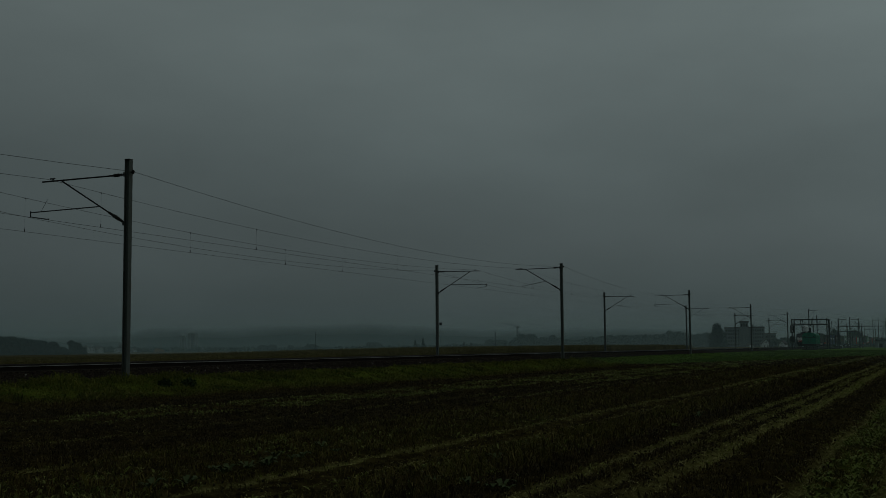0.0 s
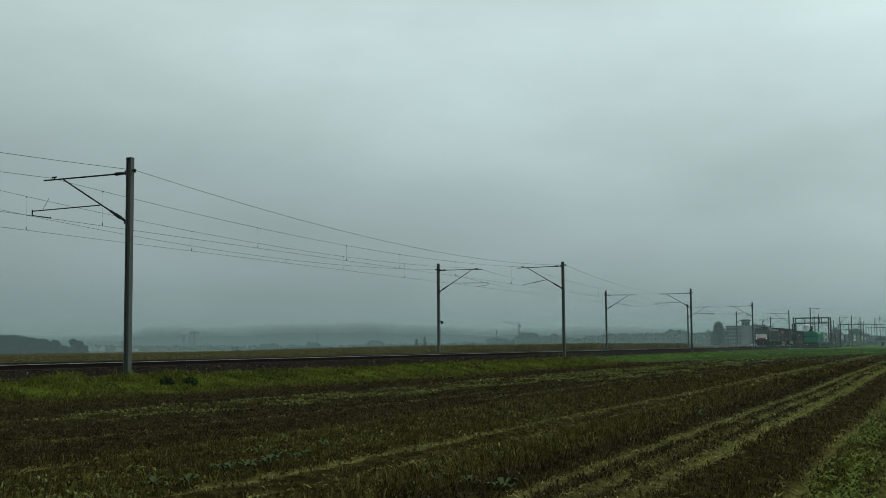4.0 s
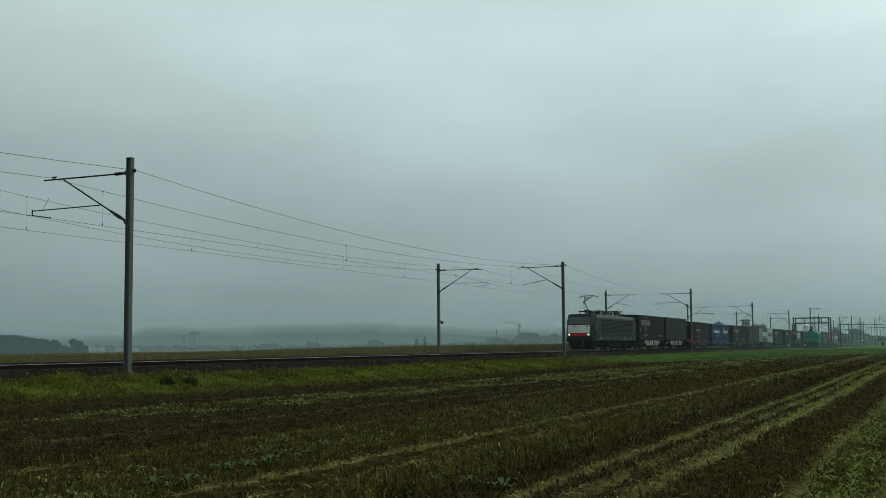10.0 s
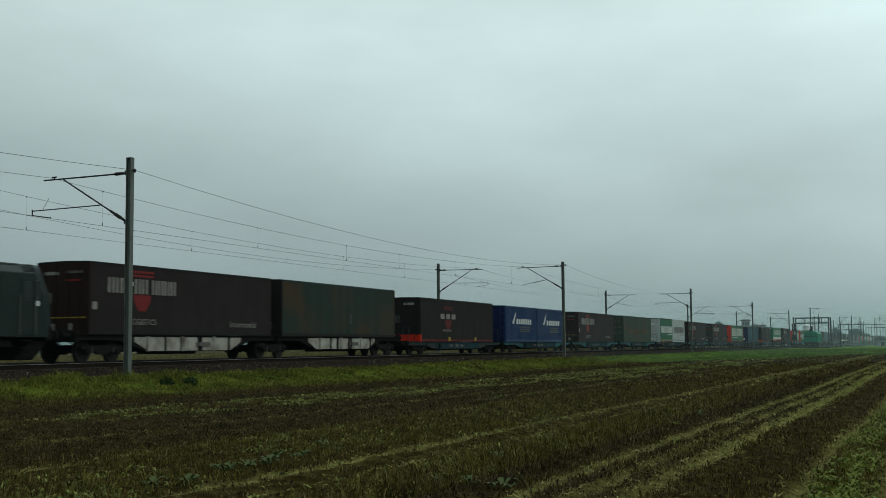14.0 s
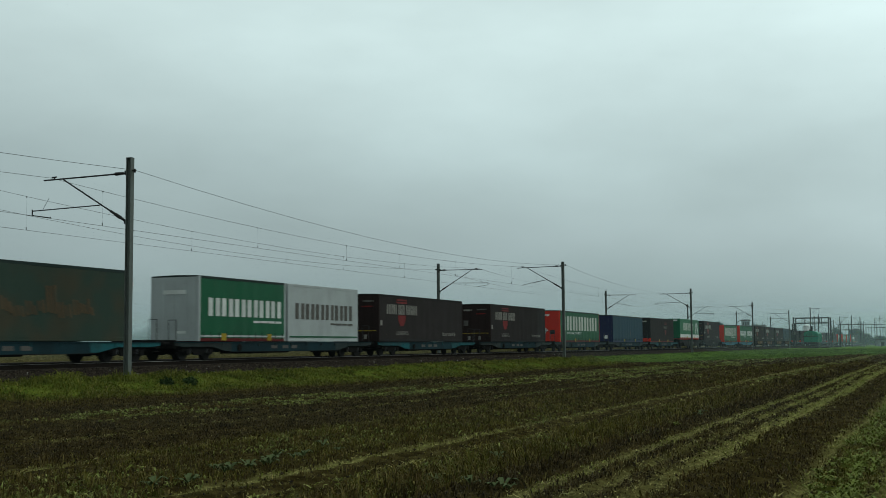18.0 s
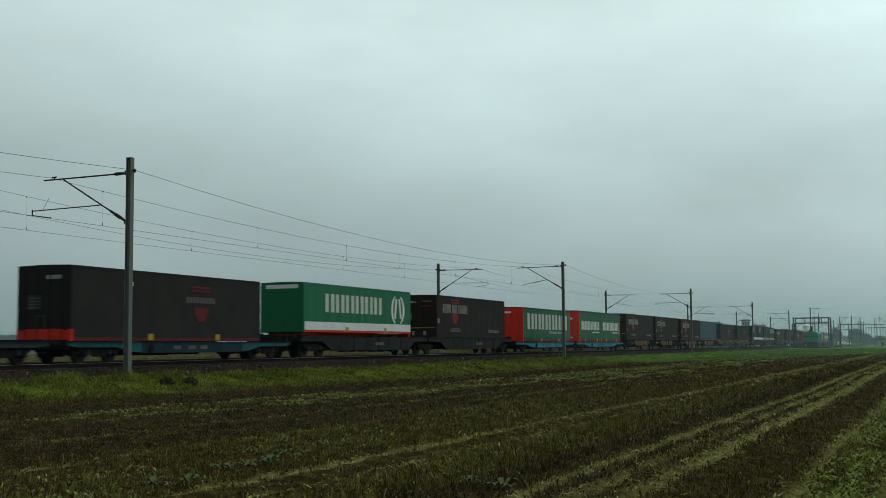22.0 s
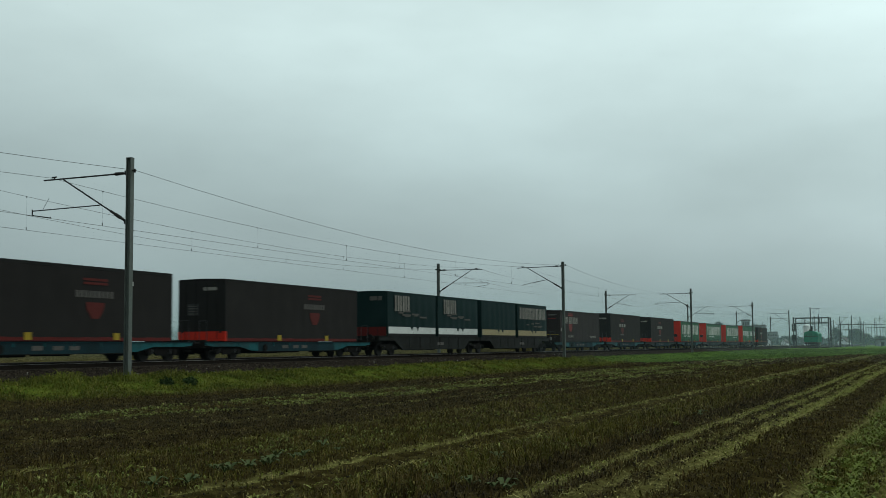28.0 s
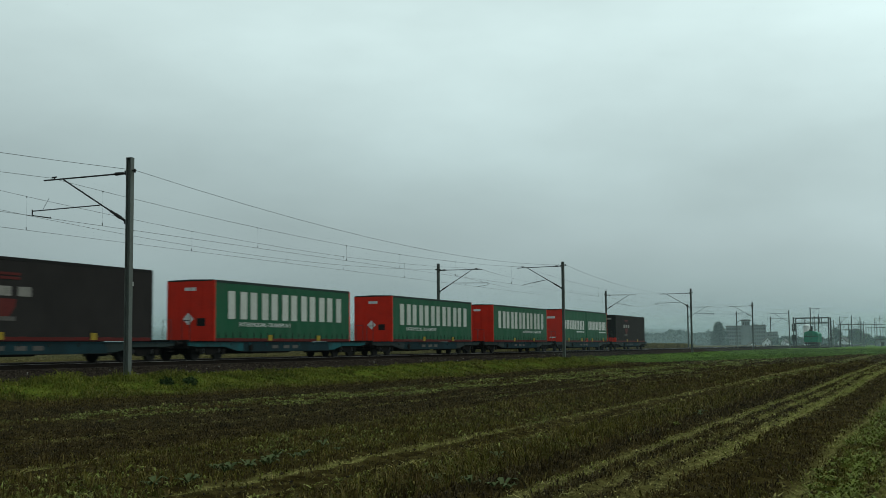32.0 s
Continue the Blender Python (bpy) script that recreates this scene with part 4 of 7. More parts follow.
# ---- wagons ----
def bogie(parent, x, r):
    b = part("bogie", box(B(), x - 0.35, x + 0.35, -1.0, 1.0, r - 0.05, r + 0.22, 0.02), M["under"], parent)
    for s in (1, -1):
        fr = B()
        prism(fr, [(x - 1.3, r + 0.10), (x - 1.2, r + 0.22), (x - 0.5, r + 0.24), (x + 0.5, r + 0.24), (x + 1.2, r + 0.22), (x + 1.3, r + 0.10), (x + 0.95, r - 0.02), (x + 0.5, r + 0.02), (x + 0.35, r - 0.14), (x - 0.35, r - 0.14), (x - 0.5, r + 0.02), (x - 0.95, r - 0.02)], s * 0.96, s * 1.06)
        part("side_frame", fr, M["under"], b)
        for dx in (-0.9, 0.9):
            part("axle_box", box(B(), x + dx - 0.14, x + dx + 0.14, s * 1.0, s * 1.14, r - 0.13, r + 0.12, 0.03), M["under"], b)
            part("spring", rod(B(), (x + dx * 0.72, s * 1.02, r - 0.06), (x + dx * 0.72, s * 1.02, r + 0.14), 0.07, 8), M["steel_dark"], b)
            wh = B()
            rod(wh, (x + dx, s * 0.70, r), (x + dx, s * 0.82, r), r, 24)
            rod(wh, (x + dx, s * 0.68, r), (x + dx, s * 0.71, r), r + 0.025, 24)
            part("wheel", wh, M["wheel"], b)
    for dx in (-0.9, 0.9):
        part("axle", rod(B(), (x + dx, -0.7, r), (x + dx, 0.7, r), 0.08, 8), M["under"], b)


def buffers(parent, x, e, z=1.05, r=0.22):
    for s in (1, -1):
        bm = rod(B(), (x, s * 0.875, z), (x + e * 0.5, s * 0.875, z), r * 0.5, 10)
        rod(bm, (x + e * 0.5, s * 0.875, z), (x + e * 0.56, s * 0.875, z), r, 14)
        part("buffer", bm, M["under"], parent)
    part("coupling_hook", box(B(), x, x + e * 0.5, -0.06, 0.06, z - 0.12, z + 0.02, 0.02), M["under"], parent)


def low_wagon(L, paint, label):
    """Low-deck container wagon unit on two small-wheeled bogies."""
    t = thing("container_wagon", label, "railway wagon", "wagons of the train")
    h = L / 2
    for s in (1, -1):
        for e in (1, -1):
            bm = B()
            prism(bm, [(e * (h - 0.55), 0.66), (e * (h - 1.2), 0.60), (e * (h - 3.4), 0.60), (e * (h - 4.5), 0.40), (e * (h - 5.0), 0.40), (e * (h - 5.0), 0.80), (e * (h - 0.55), 0.80)], s * 1.22, s * 1.14)
            part("end_sill", bm, paint, t)
        part("side_sill", box(B(), -h + 5.0, h - 5.0, s * 1.14, s * 1.216, 0.36, 0.80), WAG_MID if paint is not WAG_BRIGHT else paint, t)
        part("sill_flange", box(B(), -h + 0.55, h - 0.55, s * 1.10, s * 1.27, 0.785, 0.815), WAG_MID, t)
        part("lower_flange", box(B(), -h + 4.7, h - 4.7, s * 1.12, s * 1.25, 0.345, 0.372), M["under"], t)
        for i in range(int((L - 3) / 1.6)):
            x = -h + 1.9 + i * 1.6
            part("rib", box(B(), x - 0.03, x + 0.03, s * 1.21, s * 1.245, 0.62, 0.79), paint, t)
        for x in (-0.9, 0.0, 1.1):
            part("marking_plate", box(B(), x, x + 0.55, s * 1.222, s * 1.232, 0.50, 0.66), M["faint_letter"], t)
        bm = rod(B(), (h - 5.6, s * 1.26, 0.55), (h - 5.6, s * 1.30, 0.55), 0.16, 14)
        part("handwheel", bm, M["under"], t)
    part("underframe", box(B(), -h + 0.6, h - 0.6, -1.12, 1.12, 0.56, 0.76), M["under"], t)
    part("centre_tank", rod(B(), (-1.2, 0.5, 0.44), (0.9, 0.5, 0.44), 0.16, 12), M["under"], t)
    part("brake_gear", box(B(), 1.6, 3.0, -0.9, 0.95, 0.26, 0.52, 0.04), M["under"], t)
    for e in (1, -1):
        part("headstock", box(B(), e * (h - 0.75), e * (h - 0.52), -1.15, 1.15, 0.52, 0.90, 0.02), M["under"], t)
        buffers(t, e * (h - 0.55), e, 0.74, 0.15)
        part("end_step", box(B(), e * (h - 1.1), e * (h - 0.7), 1.12, 1.3, 0.40, 0.44), M["under"], t)
        rl = rod(B(), (e * (h - 0.7), 1.15, 0.8), (e * (h - 0.7), 1.15, 1.75), 0.016, 5)
        rod(rl, (e * (h - 0.7), 0.75, 0.8), (e * (h - 0.7), 0.75, 1.75), 0.016, 5)
        rod(rl, (e * (h - 0.7), 0.75, 1.75), (e * (h - 0.7), 1.15, 1.75), 0.016, 5)
        part("handrail", rl, M["steel_dark"], t)
        bogie(t, e * (h - 2.55), 0.38)
    return t


def joint_wagon(L, paint, label, deck=1.10, pocket=False):
    """Articulated wagon of two halves on three bogies."""
    t = thing("articulated_wagon", label, "railway wagon", "wagons of the train")
    h = L / 2
    for half in (1, -1):
        a, b = (0.15, h - 0.55) if half > 0 else (-h + 0.55, -0.15)
        for s in (1, -1):
            bm = B()
            if pocket:
                prism(bm, [(a, deck - 0.28), (a + 2.0, deck - 0.28), (a + 3.0, 0.34), (b - 3.4, 0.34), (b - 2.2, deck - 0.28), (b, deck - 0.28), (b, deck - 0.02), (a, deck - 0.02)] if half > 0 else
                      [(a, deck - 0.28), (a + 2.2, deck - 0.28), (a + 3.4, 0.34), (b - 3.0, 0.34), (b - 2.0, deck - 0.28), (b, deck - 0.28), (b, deck - 0.02), (a, deck - 0.02)], s * 1.24, s * 1.12)
            else:
                m0, m1 = a + 2.2, b - 2.6
                if half < 0:
                    m0, m1 = a + 2.6, b - 2.2
                prism(bm, [(a, deck - 0.22), (m0, deck - 0.24), (m0 + 1.9, 0.40), (m1 - 1.9, 0.40), (m1, deck - 0.24), (b, deck - 0.22), (b, deck - 0.02), (a, deck - 0.02)], s * 1.18, s * 1.08)
            part("side_girder", bm, paint if pocket else M["under"], t)
            part("top_flange", box(B(), a, b, s * 1.04, s * 1.27, deck - 0.035, deck - 0.005), M["under"] if not pocket else paint, t)
            if not pocket:
                c = (m0 + m1) / 2
                for u0, u1 in ((m0 + 0.95, c - 0.85), (c - 0.55, c + 0.55), (c + 0.85, m1 - 0.95)):
                    bm = B()
                    lo0, lo1 = (u0 + 0.9 if u0 < c - 1 and u1 < c else u0), (u1 - 0.9 if u0 > c else u1)
                    prism(bm, [(u0, deck - 0.30), (lo0, 0.44), (lo1, 0.44), (u1, deck - 0.30), (u1, deck - 0.10), (u0, deck - 0.10)], s * 1.215, s * 1.183)
                    part("belly_plate", bm, paint, t)
            n = 6
            for i in range(n):
                x = a + 4.2 + i * (b - a - 8.6) / (n - 1)
                part("rib", box(B(), x - 0.04, x + 0.04, s * 1.17, s * 1.26, 0.42, deck - 0.05), paint if i % 2 else M["under"], t)
            part("marking_plate", box(B(), (a + b) / 2 - 1.6, (a + b) / 2 - 0.5, s * 1.245, s * 1.255, 0.62, 0.80), M["faint_letter"], t)
        part("floor", box(B(), a + 0.05, b - 0.05, -1.08, 1.08, deck - 0.22, deck - 0.06), M["under"], t)
        part("brake_gear", box(B(), (a + b) / 2 - 1.2, (a + b) / 2 + 1.0, -0.8, 0.8, 0.30, 0.6, 0.04), M["under"], t)
    for e in (1, -1):
        part("headstock", box(B(), e * (h - 0.75), e * (h - 0.52), -1.2, 1.2, 0.80, 1.2, 0.02), M["under"], t)
        buffers(t, e * (h - 0.55), e)
        bogie(t, e * (h - 2.3), 0.46)
    bogie(t, 0.0, 0.46)
    return t


# ---- the locomotive ----
def cut_ring(bm, pts):
    return [bm.verts.new(p) for p in pts]


def make_loco():
    t = thing("electric_locomotive", "black electric freight locomotive with white and red front", "locomotive")
    h, w, zb = 9.15, 1.49, 0.98

    def face_x(z):
        return h + 0.28 - max(0.0, z - 1.4) * 0.10 - max(0.0, z - 2.5) * 0.42
    ring_z = [zb, 1.4, 2.5, 3.20, 3.46, 3.56]
    wid = {zb: 1.0, 1.4: 1.0, 2.5: 1.0, 3.20: 0.985, 3.46: 0.90, 3.56: 0.70}
    front_wid = {**wid, 3.46: 0.98, 3.56: 0.93}
    bm = B()
    rings = []
    for e, kind in ((1, "face"), (1, "corner"), (1, "full"), (-1, "full"), (-1, "corner"), (-1, "face")):
        pts = []
        for sgn, zs in ((1, ring_z), (-1, ring_z[::-1])):
            for z in zs:
                f = {"face": 0.75, "corner": 0.985, "full": 1.0}[kind]
                x = {"face": face_x(z), "corner": face_x(z) - 0.72, "full": 7.4}[kind]
                pts.append((e * x, sgn * w * (wid if kind == "full" else front_wid)[z] * f, z))
        rings.append(cut_ring(bm, pts))
    n = len(rings[0])
    for a, b in zip(rings[:-1], rings[1:]):
        for i in range(n):
            bm.faces.new((a[i], a[(i + 1) % n], b[(i + 1) % n], b[i]))
    bm.faces.new(rings[0][::-1])
    bm.faces.new(rings[-1])
    bmesh.ops.recalc_face_normals(bm, faces=bm.faces[:])
    part("body", bm, M["loco"], t)

    def face_panel(name, z0, z1, y0, y1, material, lift, parent, label="", e=1):
        bm = B()
        vs = []
        for lay in (0.0, lift):
            for y, z in ((y0, z0), (y1, z0), (y1, z1), (y0, z1)):
                vs.append(bm.verts.new((e * (face_x(z) + lay), y, z)))
        for q in ((0, 1, 2, 3), (7, 6, 5, 4), (0, 4, 5, 1), (1, 5, 6, 2), (2, 6, 7, 3), (3, 7, 4, 0)):
            bm.faces.new([vs[i] for i in q])
        bmesh.ops.recalc_face_normals(bm, faces=bm.faces[:])
        return part(name, bm, material, parent, label)
    for e in (1, -1):
        cab = face_panel("windscreen", 2.58, 3.30, -1.06, 1.06, M["glass"], 0.02, t, "dark wide windscreen", e)
        face_panel("wiper", 2.62, 3.1, -0.42, -0.39, BLACK_TRIM, 0.035, cab, "", e)
        face_panel("wiper", 2.62, 3.1, 0.42, 0.45, BLACK_TRIM, 0.035, cab, "", e)
        wp = face_panel("white_nose_panel", 1.72, 2.50, -1.10, 1.10, M["loco_white"], 0.02, t, "off-white nose panel", e)
        for y, ww in ((-0.35, 0.10), (-0.05, 0.12), (0.85, 0.14)):
            face_panel("marking_plate", 2.30, 2.42, y - ww / 2, y + ww / 2, M["faint_letter"], 0.026, wp, "", e)
        face_panel("red_stripe", 1.44, 1.70, -0.84, 0.84, M["loco_red"], 0.02, t, "red stripe under the nose panel", e)
        for y in (-0.97, 0.97):
            lp = part("headlight", rod(B(), (e * (face_x(1.55) - 0.05), y, 1.56), (e * (face_x(1.55) + 0.035), y, 1.56), 0.095, 16), M["lamp"] if e > 0 else M["lamp_off"], t, "round headlight, lit" if e > 0 else "")
            part("lamp_ring", rod(B(), (e * (face_x(1.55) - 0.05), y, 1.56), (e * (face_x(1.55) + 0.02), y, 1.56), 0.15, 16), BLACK_TRIM, lp)
        part("top_light", rod(B(), (e * (face_x(2.4) - 0.02), 0, 2.38), (e * (face_x(2.4) + 0.04), 0, 2.38), 0.07, 14), M["lamp_off"], t)
        part("front_beam", box(B(), e * (h - 0.2), e * (h + 0.27), -1.26, 1.26, 0.82, 1.38, 0.08), M["under"], t)
        for s in (1, -1):
            bm = rod(B(), (e * (h + 0.3), s * 0.875, 1.05), (e * (h + 0.58), s * 0.875, 1.05), 0.13, 12)
            box(bm, e * (h + 0.56), e * (h + 0.63), s * 0.875 - 0.3, s * 0.875 + 0.3, 0.87, 1.23, 0.05)
            part("buffer", bm, BLACK_TRIM, t)
            rl = rod(B(), (e * 8.15, s * 1.53, 1.05), (e * 8.15, s * 1.53, 2.45), 0.02, 6)
            rod(rl, (e * 7.35, s * 1.53, 1.05), (e * 7.35, s * 1.53, 2.45), 0.02, 6)
            part("handrail", rl, M["steel"], t)
            dr = part("cab_door", box(B(), e * 7.45, e * 8.05, s * 1.485, s * 1.505, 1.04, 3.05, 0.01), M["loco"], t)
            part("door_window", box(B(), e * 7.55, e * 7.95, s * 1.503, s * 1.512, 2.25, 2.95, 0.01), M["side_glass"], dr)
            part("side_window", box(B(), e * 8.12, e * 8.42, s * 1.40, s * 1.50, 2.30, 3.0, 0.01), M["side_glass"], t)
            part("mirror_housing", box(B(), e * 8.18, e * 8.34, s * 1.46, s * 1.525, 2.08, 2.26, 0.01), M["white"], t, "small white marking")
            for k in range(3):
                part("cab_step", box(B(), e * 7.5, e * 8.0, s * 1.30, s * 1.5, 0.35 + k * 0.24, 0.38 + k * 0.24), M["under"], t)
        pl = box(B(), e * (h - 0.9), e * (h + 0.06), -1.15, 1.15, 0.16, 0.84, 0.06)
        for v in pl.verts:
            if v.co.z < 0.5:
                v.co.x -= e * 0.42
                v.co.y *= 0.84
        part("plough", pl, M["under"], t)
        part("hose", rod(rod(B(), (e * (h + 0.28), 0.42, 0.88), (e * (h + 0.36), 0.40, 0.45), 0.025, 6), (e * (h + 0.36), 0.40, 0.45), (e * (h + 0.28), 0.15, 0.50), 0.025, 6), M["grey_letter"] if e > 0 else M["under"], t)
        part("coupling_hook", box(B(), e * (h + 0.3), e * (h + 0.6), -0.07, 0.07, 0.9, 1.1, 0.02), M["under"], t)
    # ribbed flanks
    for s in (1, -1):
        for k in range(12):
            z = 1.50 + k * 0.135
            bm = B()
            prism(bm, [(-6.4, z), (6.2, z), (6.2, z + 0.06), (-6.4, z + 0.06)], s * 1.485, s * 1.55)
            for v in bm.verts:
                if v.co.z < z + 0.03 and abs(v.co.y) > 1.52:
                    v.co.z += 0.035
            part("flank_rib", bm, M["loco"], t)
        part("flank_base", box(B(), -7.2, 7.2, s * 1.485, s * 1.510, 1.0, 1.36, 0.01), M["loco"], t)
        for x, ww, m in ((6.6, 0.14, "white"), (3.9, 0.14, "white"), (-3.4, 0.12, "white"), (-6.1, 0.12, "white"), (7.4, 0.9, "grey_letter"), (1.9, 1.4, "faint_letter"), (-4.9, 0.9, "faint_letter")):
            part("marking_plate", box(B(), x - ww / 2, x + ww / 2, s * 1.511, s * 1.519, 1.10, 1.34 if ww < 0.2 else 1.20), M[m], t)
        part("roof_edge", box(B(), -8.2, 8.2, s * 1.34, s * 1.47, 3.19, 3.27, 0.02), M["loco_roof"], t)
        bm = B()
        prism(bm, [(-8.0, 3.26), (8.0, 3.26), (8.0, 3.46), (-8.0, 3.46)], s * 1.462, s * 1.30)
        for v in bm.verts:
            if v.co.z > 3.4:
                v.co.y -= s * 0.105
        part("roof_slope", bm, M["loco_roof"], t)
    # roof gear: beams on insulators, with the sky showing under them
    part("roof_deck", box(B(), -7.9, 7.9, -0.95, 0.95, 3.53, 3.60, 0.01), M["loco_roof"], t)

    def stand(x, y, z0, z1, r=0.045, m="insul"):
        bm = rod(B(), (x, y, z0), (x, y, z1), r * 0.7, 7)
        n = max(2, int((z1 - z0) / 0.07))
        for q in range(n):
            z = z0 + (z1 - z0) * (q + 0.5) / n
            rod(bm, (x, y, z - 0.016), (x, y, z + 0.016), r * 1.5, 8)
        part("roof_insulator", bm, M[m], t)
    for x in (5.7, -5.3):
        fr = B()
        for y in (-0.62, 0.62):
            box(fr, x - 1.25, x + 1.25, y - 0.05, y + 0.05, 3.84, 3.92)
        for dx in (-1.2, 0.0, 1.2):
            box(fr, x + dx - 0.05, x + dx + 0.05, -0.65, 0.65, 3.83, 3.91)
        part("pantograph_base", fr, M["steel_dark"], t)
        for dx in (-1.0, 1.0):
            for y in (-0.6, 0.6):
                stand(x + dx, y, 3.59, 3.84)
        part("spring_box", box(B(), x - 0.5, x + 0.7, -0.25, 0.25, 3.86, 4.02, 0.03), M["steel_dark"], t)
    up = rod(B(), (5.7, 0.0, 3.90), (7.25, 0.0, 4.80), 0.05)
    rod(up, (6.5, -0.2, 3.90), (7.32, -0.04, 4.72), 0.018)
    rod(up, (7.25, 0, 4.80), (5.55, -0.42, 5.40), 0.03)
    rod(up, (7.25, 0, 4.80), (5.55, 0.42, 5.40), 0.03)
    for k in range(7):
        q0, q1 = 0.2 + 0.11 * k, 0.255 + 0.11 * k
        rod(up, (7.25 - 1.7 * q0, -0.42 * q0, 4.80 + 0.6 * q0), (7.25 - 1.7 * q1, 0.42 * q1, 4.80 + 0.6 * q1), 0.018, 5)
    rod(up, (7.25, -0.1, 4.80), (7.25, 0.1, 4.80), 0.07)
    part("raised_arm", up, M["steel_dark"], t, "raised single-arm pantograph")
    hd = B()
    for x in (5.38, 5.72):
        rod(hd, (x, -0.55, 5.47), (x, 0.55, 5.47), 0.03)
        rod(hd, (x, -0.55, 5.47), (x, -0.95, 5.30), 0.02)
        rod(hd, (x, 0.55, 5.47), (x, 0.95, 5.30), 0.02)
    rod(hd, (5.38, 0.42, 5.42), (5.72, 0.42, 5.42), 0.02)
    rod(hd, (5.38, -0.42, 5.42), (5.72, -0.42, 5.42), 0.02)
    part("collector_head", hd, M["steel_dark"], t)
    dn = rod(B(), (-4.3, 0.0, 3.98), (-6.6, 0.0, 4.10), 0.06)
    rod(dn, (-4.5, -0.25, 3.96), (-6.5, -0.05, 4.06), 0.025)
    for y in (-0.42, 0.42):
        rod(dn, (-6.6, 0, 4.10), (-4.7, y, 4.17), 0.035)
    for q in range(6):
        rod(dn, (-6.3 + q * 0.26, -0.07 * q, 4.11 + 0.01 * q), (-6.1 + q * 0.26, 0.07 * q, 4.11 + 0.01 * q), 0.02, 5)
    for x in (-4.55, -4.9):
        rod(dn, (x, -0.75, 4.18), (x, 0.75, 4.18), 0.035)
        rod(dn, (x, 0.75, 4.18), (x, 1.0, 4.02), 0.022)
        rod(dn, (x, -0.75, 4.18), (x, -1.0, 4.02), 0.022)
    rod(dn, (-6.6, -0.25, 4.08), (-6.6, 0.25, 4.08), 0.08)
    rod(dn, (-6.6, 0, 4.08), (-7.1, 0, 4.02), 0.05)
    part("lowered_arm", dn, M["steel_dark"], t, "folded pantograph")
    # breaker and switches between the two collectors
    for x, L_, y, z0, z1 in ((2.35, 1.5, 0.25, 3.70, 4.08), (0.75, 0.5, 0.35, 3.60, 4.02), (-0.9, 0.35, -0.3, 3.60, 3.95), (3.75, 0.5, -0.3, 3.60, 3.86)):
        part("roof_box", box(B(), x - L_ / 2, x + L_ / 2, y - 0.3, y + 0.3, z0, z1, 0.05), M["steel_dark"], t)
    for x, y, m in ((4.1, 0.62, "insul"), (3.35, 0.62, "white"), (2.95, 0.3, "insul"), (1.75, 0.3, "insul"), (1.2, 0.62, "grey_letter"), (0.25, 0.62, "insul"), (-0.35, 0.62, "white"), (-0.9, 0.62, "insul"), (-1.7, 0.62, "white"),
                    (-2.4, 0.62, "insul"), (-3.1, 0.62, "insul"), (1.5, -0.5, "insul"), (-1.2, -0.5, "insul"), (-2.8, -0.5, "insul")):
        stand(x, y, 3.59, 3.98, 0.05, m)
    for x, w_ in ((3.7, 0.5), (0.75, 0.6), (-0.65, 0.4), (-2.0, 0.5), (-2.8, 0.45)):
        part("switch_blade", box(B(), x - w_, x + w_, 0.57, 0.67, 3.97, 4.05, 0.01), M["steel_dark"], t)
    part("roof_busbar", rod(B(), (4.6, 0.62, 4.0), (-4.2, 0.62, 4.02), 0.035), M["steel_dark"], t)
    part("roof_busbar", rod(B(), (4.4, -0.5, 3.99), (-4.2, -0.5, 4.0), 0.03), M["steel_dark"], t)
    for y in (-0.3, 0.3):
        part("roof_beam", box(B(), -4.4, 4.6, y - 0.06, y + 0.06, 3.86, 3.96, 0.01), M["steel_dark"], t)
    for x in (6.9, 0.2, -6.9):
        part("roof_hatch", box(B(), x - 0.9, x + 0.9, 0.97, 1.22, 3.50, 3.545, 0.01), M["steel_dark"], t)
    part("antenna", rod(B(), (7.55, 0.35, 3.58), (7.55, 0.35, 3.86), 0.05, 8), M["steel_dark"], t)
    part("horn", rod(rod(B(), (8.2, 0.5, 3.62), (8.2, 0.5, 3.8), 0.03), (8.1, 0.5, 3.8), (8.45, 0.5, 3.8), 0.05, 8, 0.09), M["steel_dark"], t)
    # running gear
    part("battery_box", box(B(), -2.6, 2.6, -1.3, 1.3, 0.30, 0.98, 0.05), M["under"], t)
    for s in (1, -1):
        for x in (-1.6, -0.4, 0.9):
            part("box_lid", box(B(), x, x + 1.0, s * 1.30, s * 1.33, 0.42, 0.88, 0.02), M["under"], t)
    for x in (5.0, -5.0):
        bg = part("bogie", box(B(), x - 2.2, x + 2.2, -0.9, 0.9, 0.5, 0.95, 0.05), M["under"], t)
        for s in (1, -1):
            fr = B()
            prism(fr, [(x - 2.4, 0.62), (x - 2.2, 0.86), (x - 0.7, 0.88), (x - 0.4, 0.72), (x + 0.4, 0.72), (x + 0.7, 0.88), (x + 2.2, 0.86), (x + 2.4, 0.62), (x + 1.0, 0.66), (x + 0.5, 0.45), (x - 0.5, 0.45), (x - 1.0, 0.66)], s * 1.12, s * 1.24)
            part("side_frame", fr, M["under"], bg)
            for dx in (-1.45, 1.45):
                wh = rod(B(), (x + dx, s * 0.69, 0.625), (x + dx, s * 0.82, 0.625), 0.625, 32)
                part("wheel", wh, M["wheel"], bg)
                rim = rod(B(), (x + dx, s * 0.815, 0.625), (x + dx, s * 0.835, 0.625), 0.60, 32)
                part("disc", rim, M["wheel"], bg)
                part("axle_box", box(B(), x + dx - 0.2, x + dx + 0.2, s * 1.10, s * 1.30, 0.46, 0.80, 0.05), M["under"], bg)
                part("damper", rod(B(), (x + dx * 0.55, s * 1.27, 0.45), (x + dx * 0.35, s * 1.27, 0.95), 0.04), M["steel_dark"], bg)
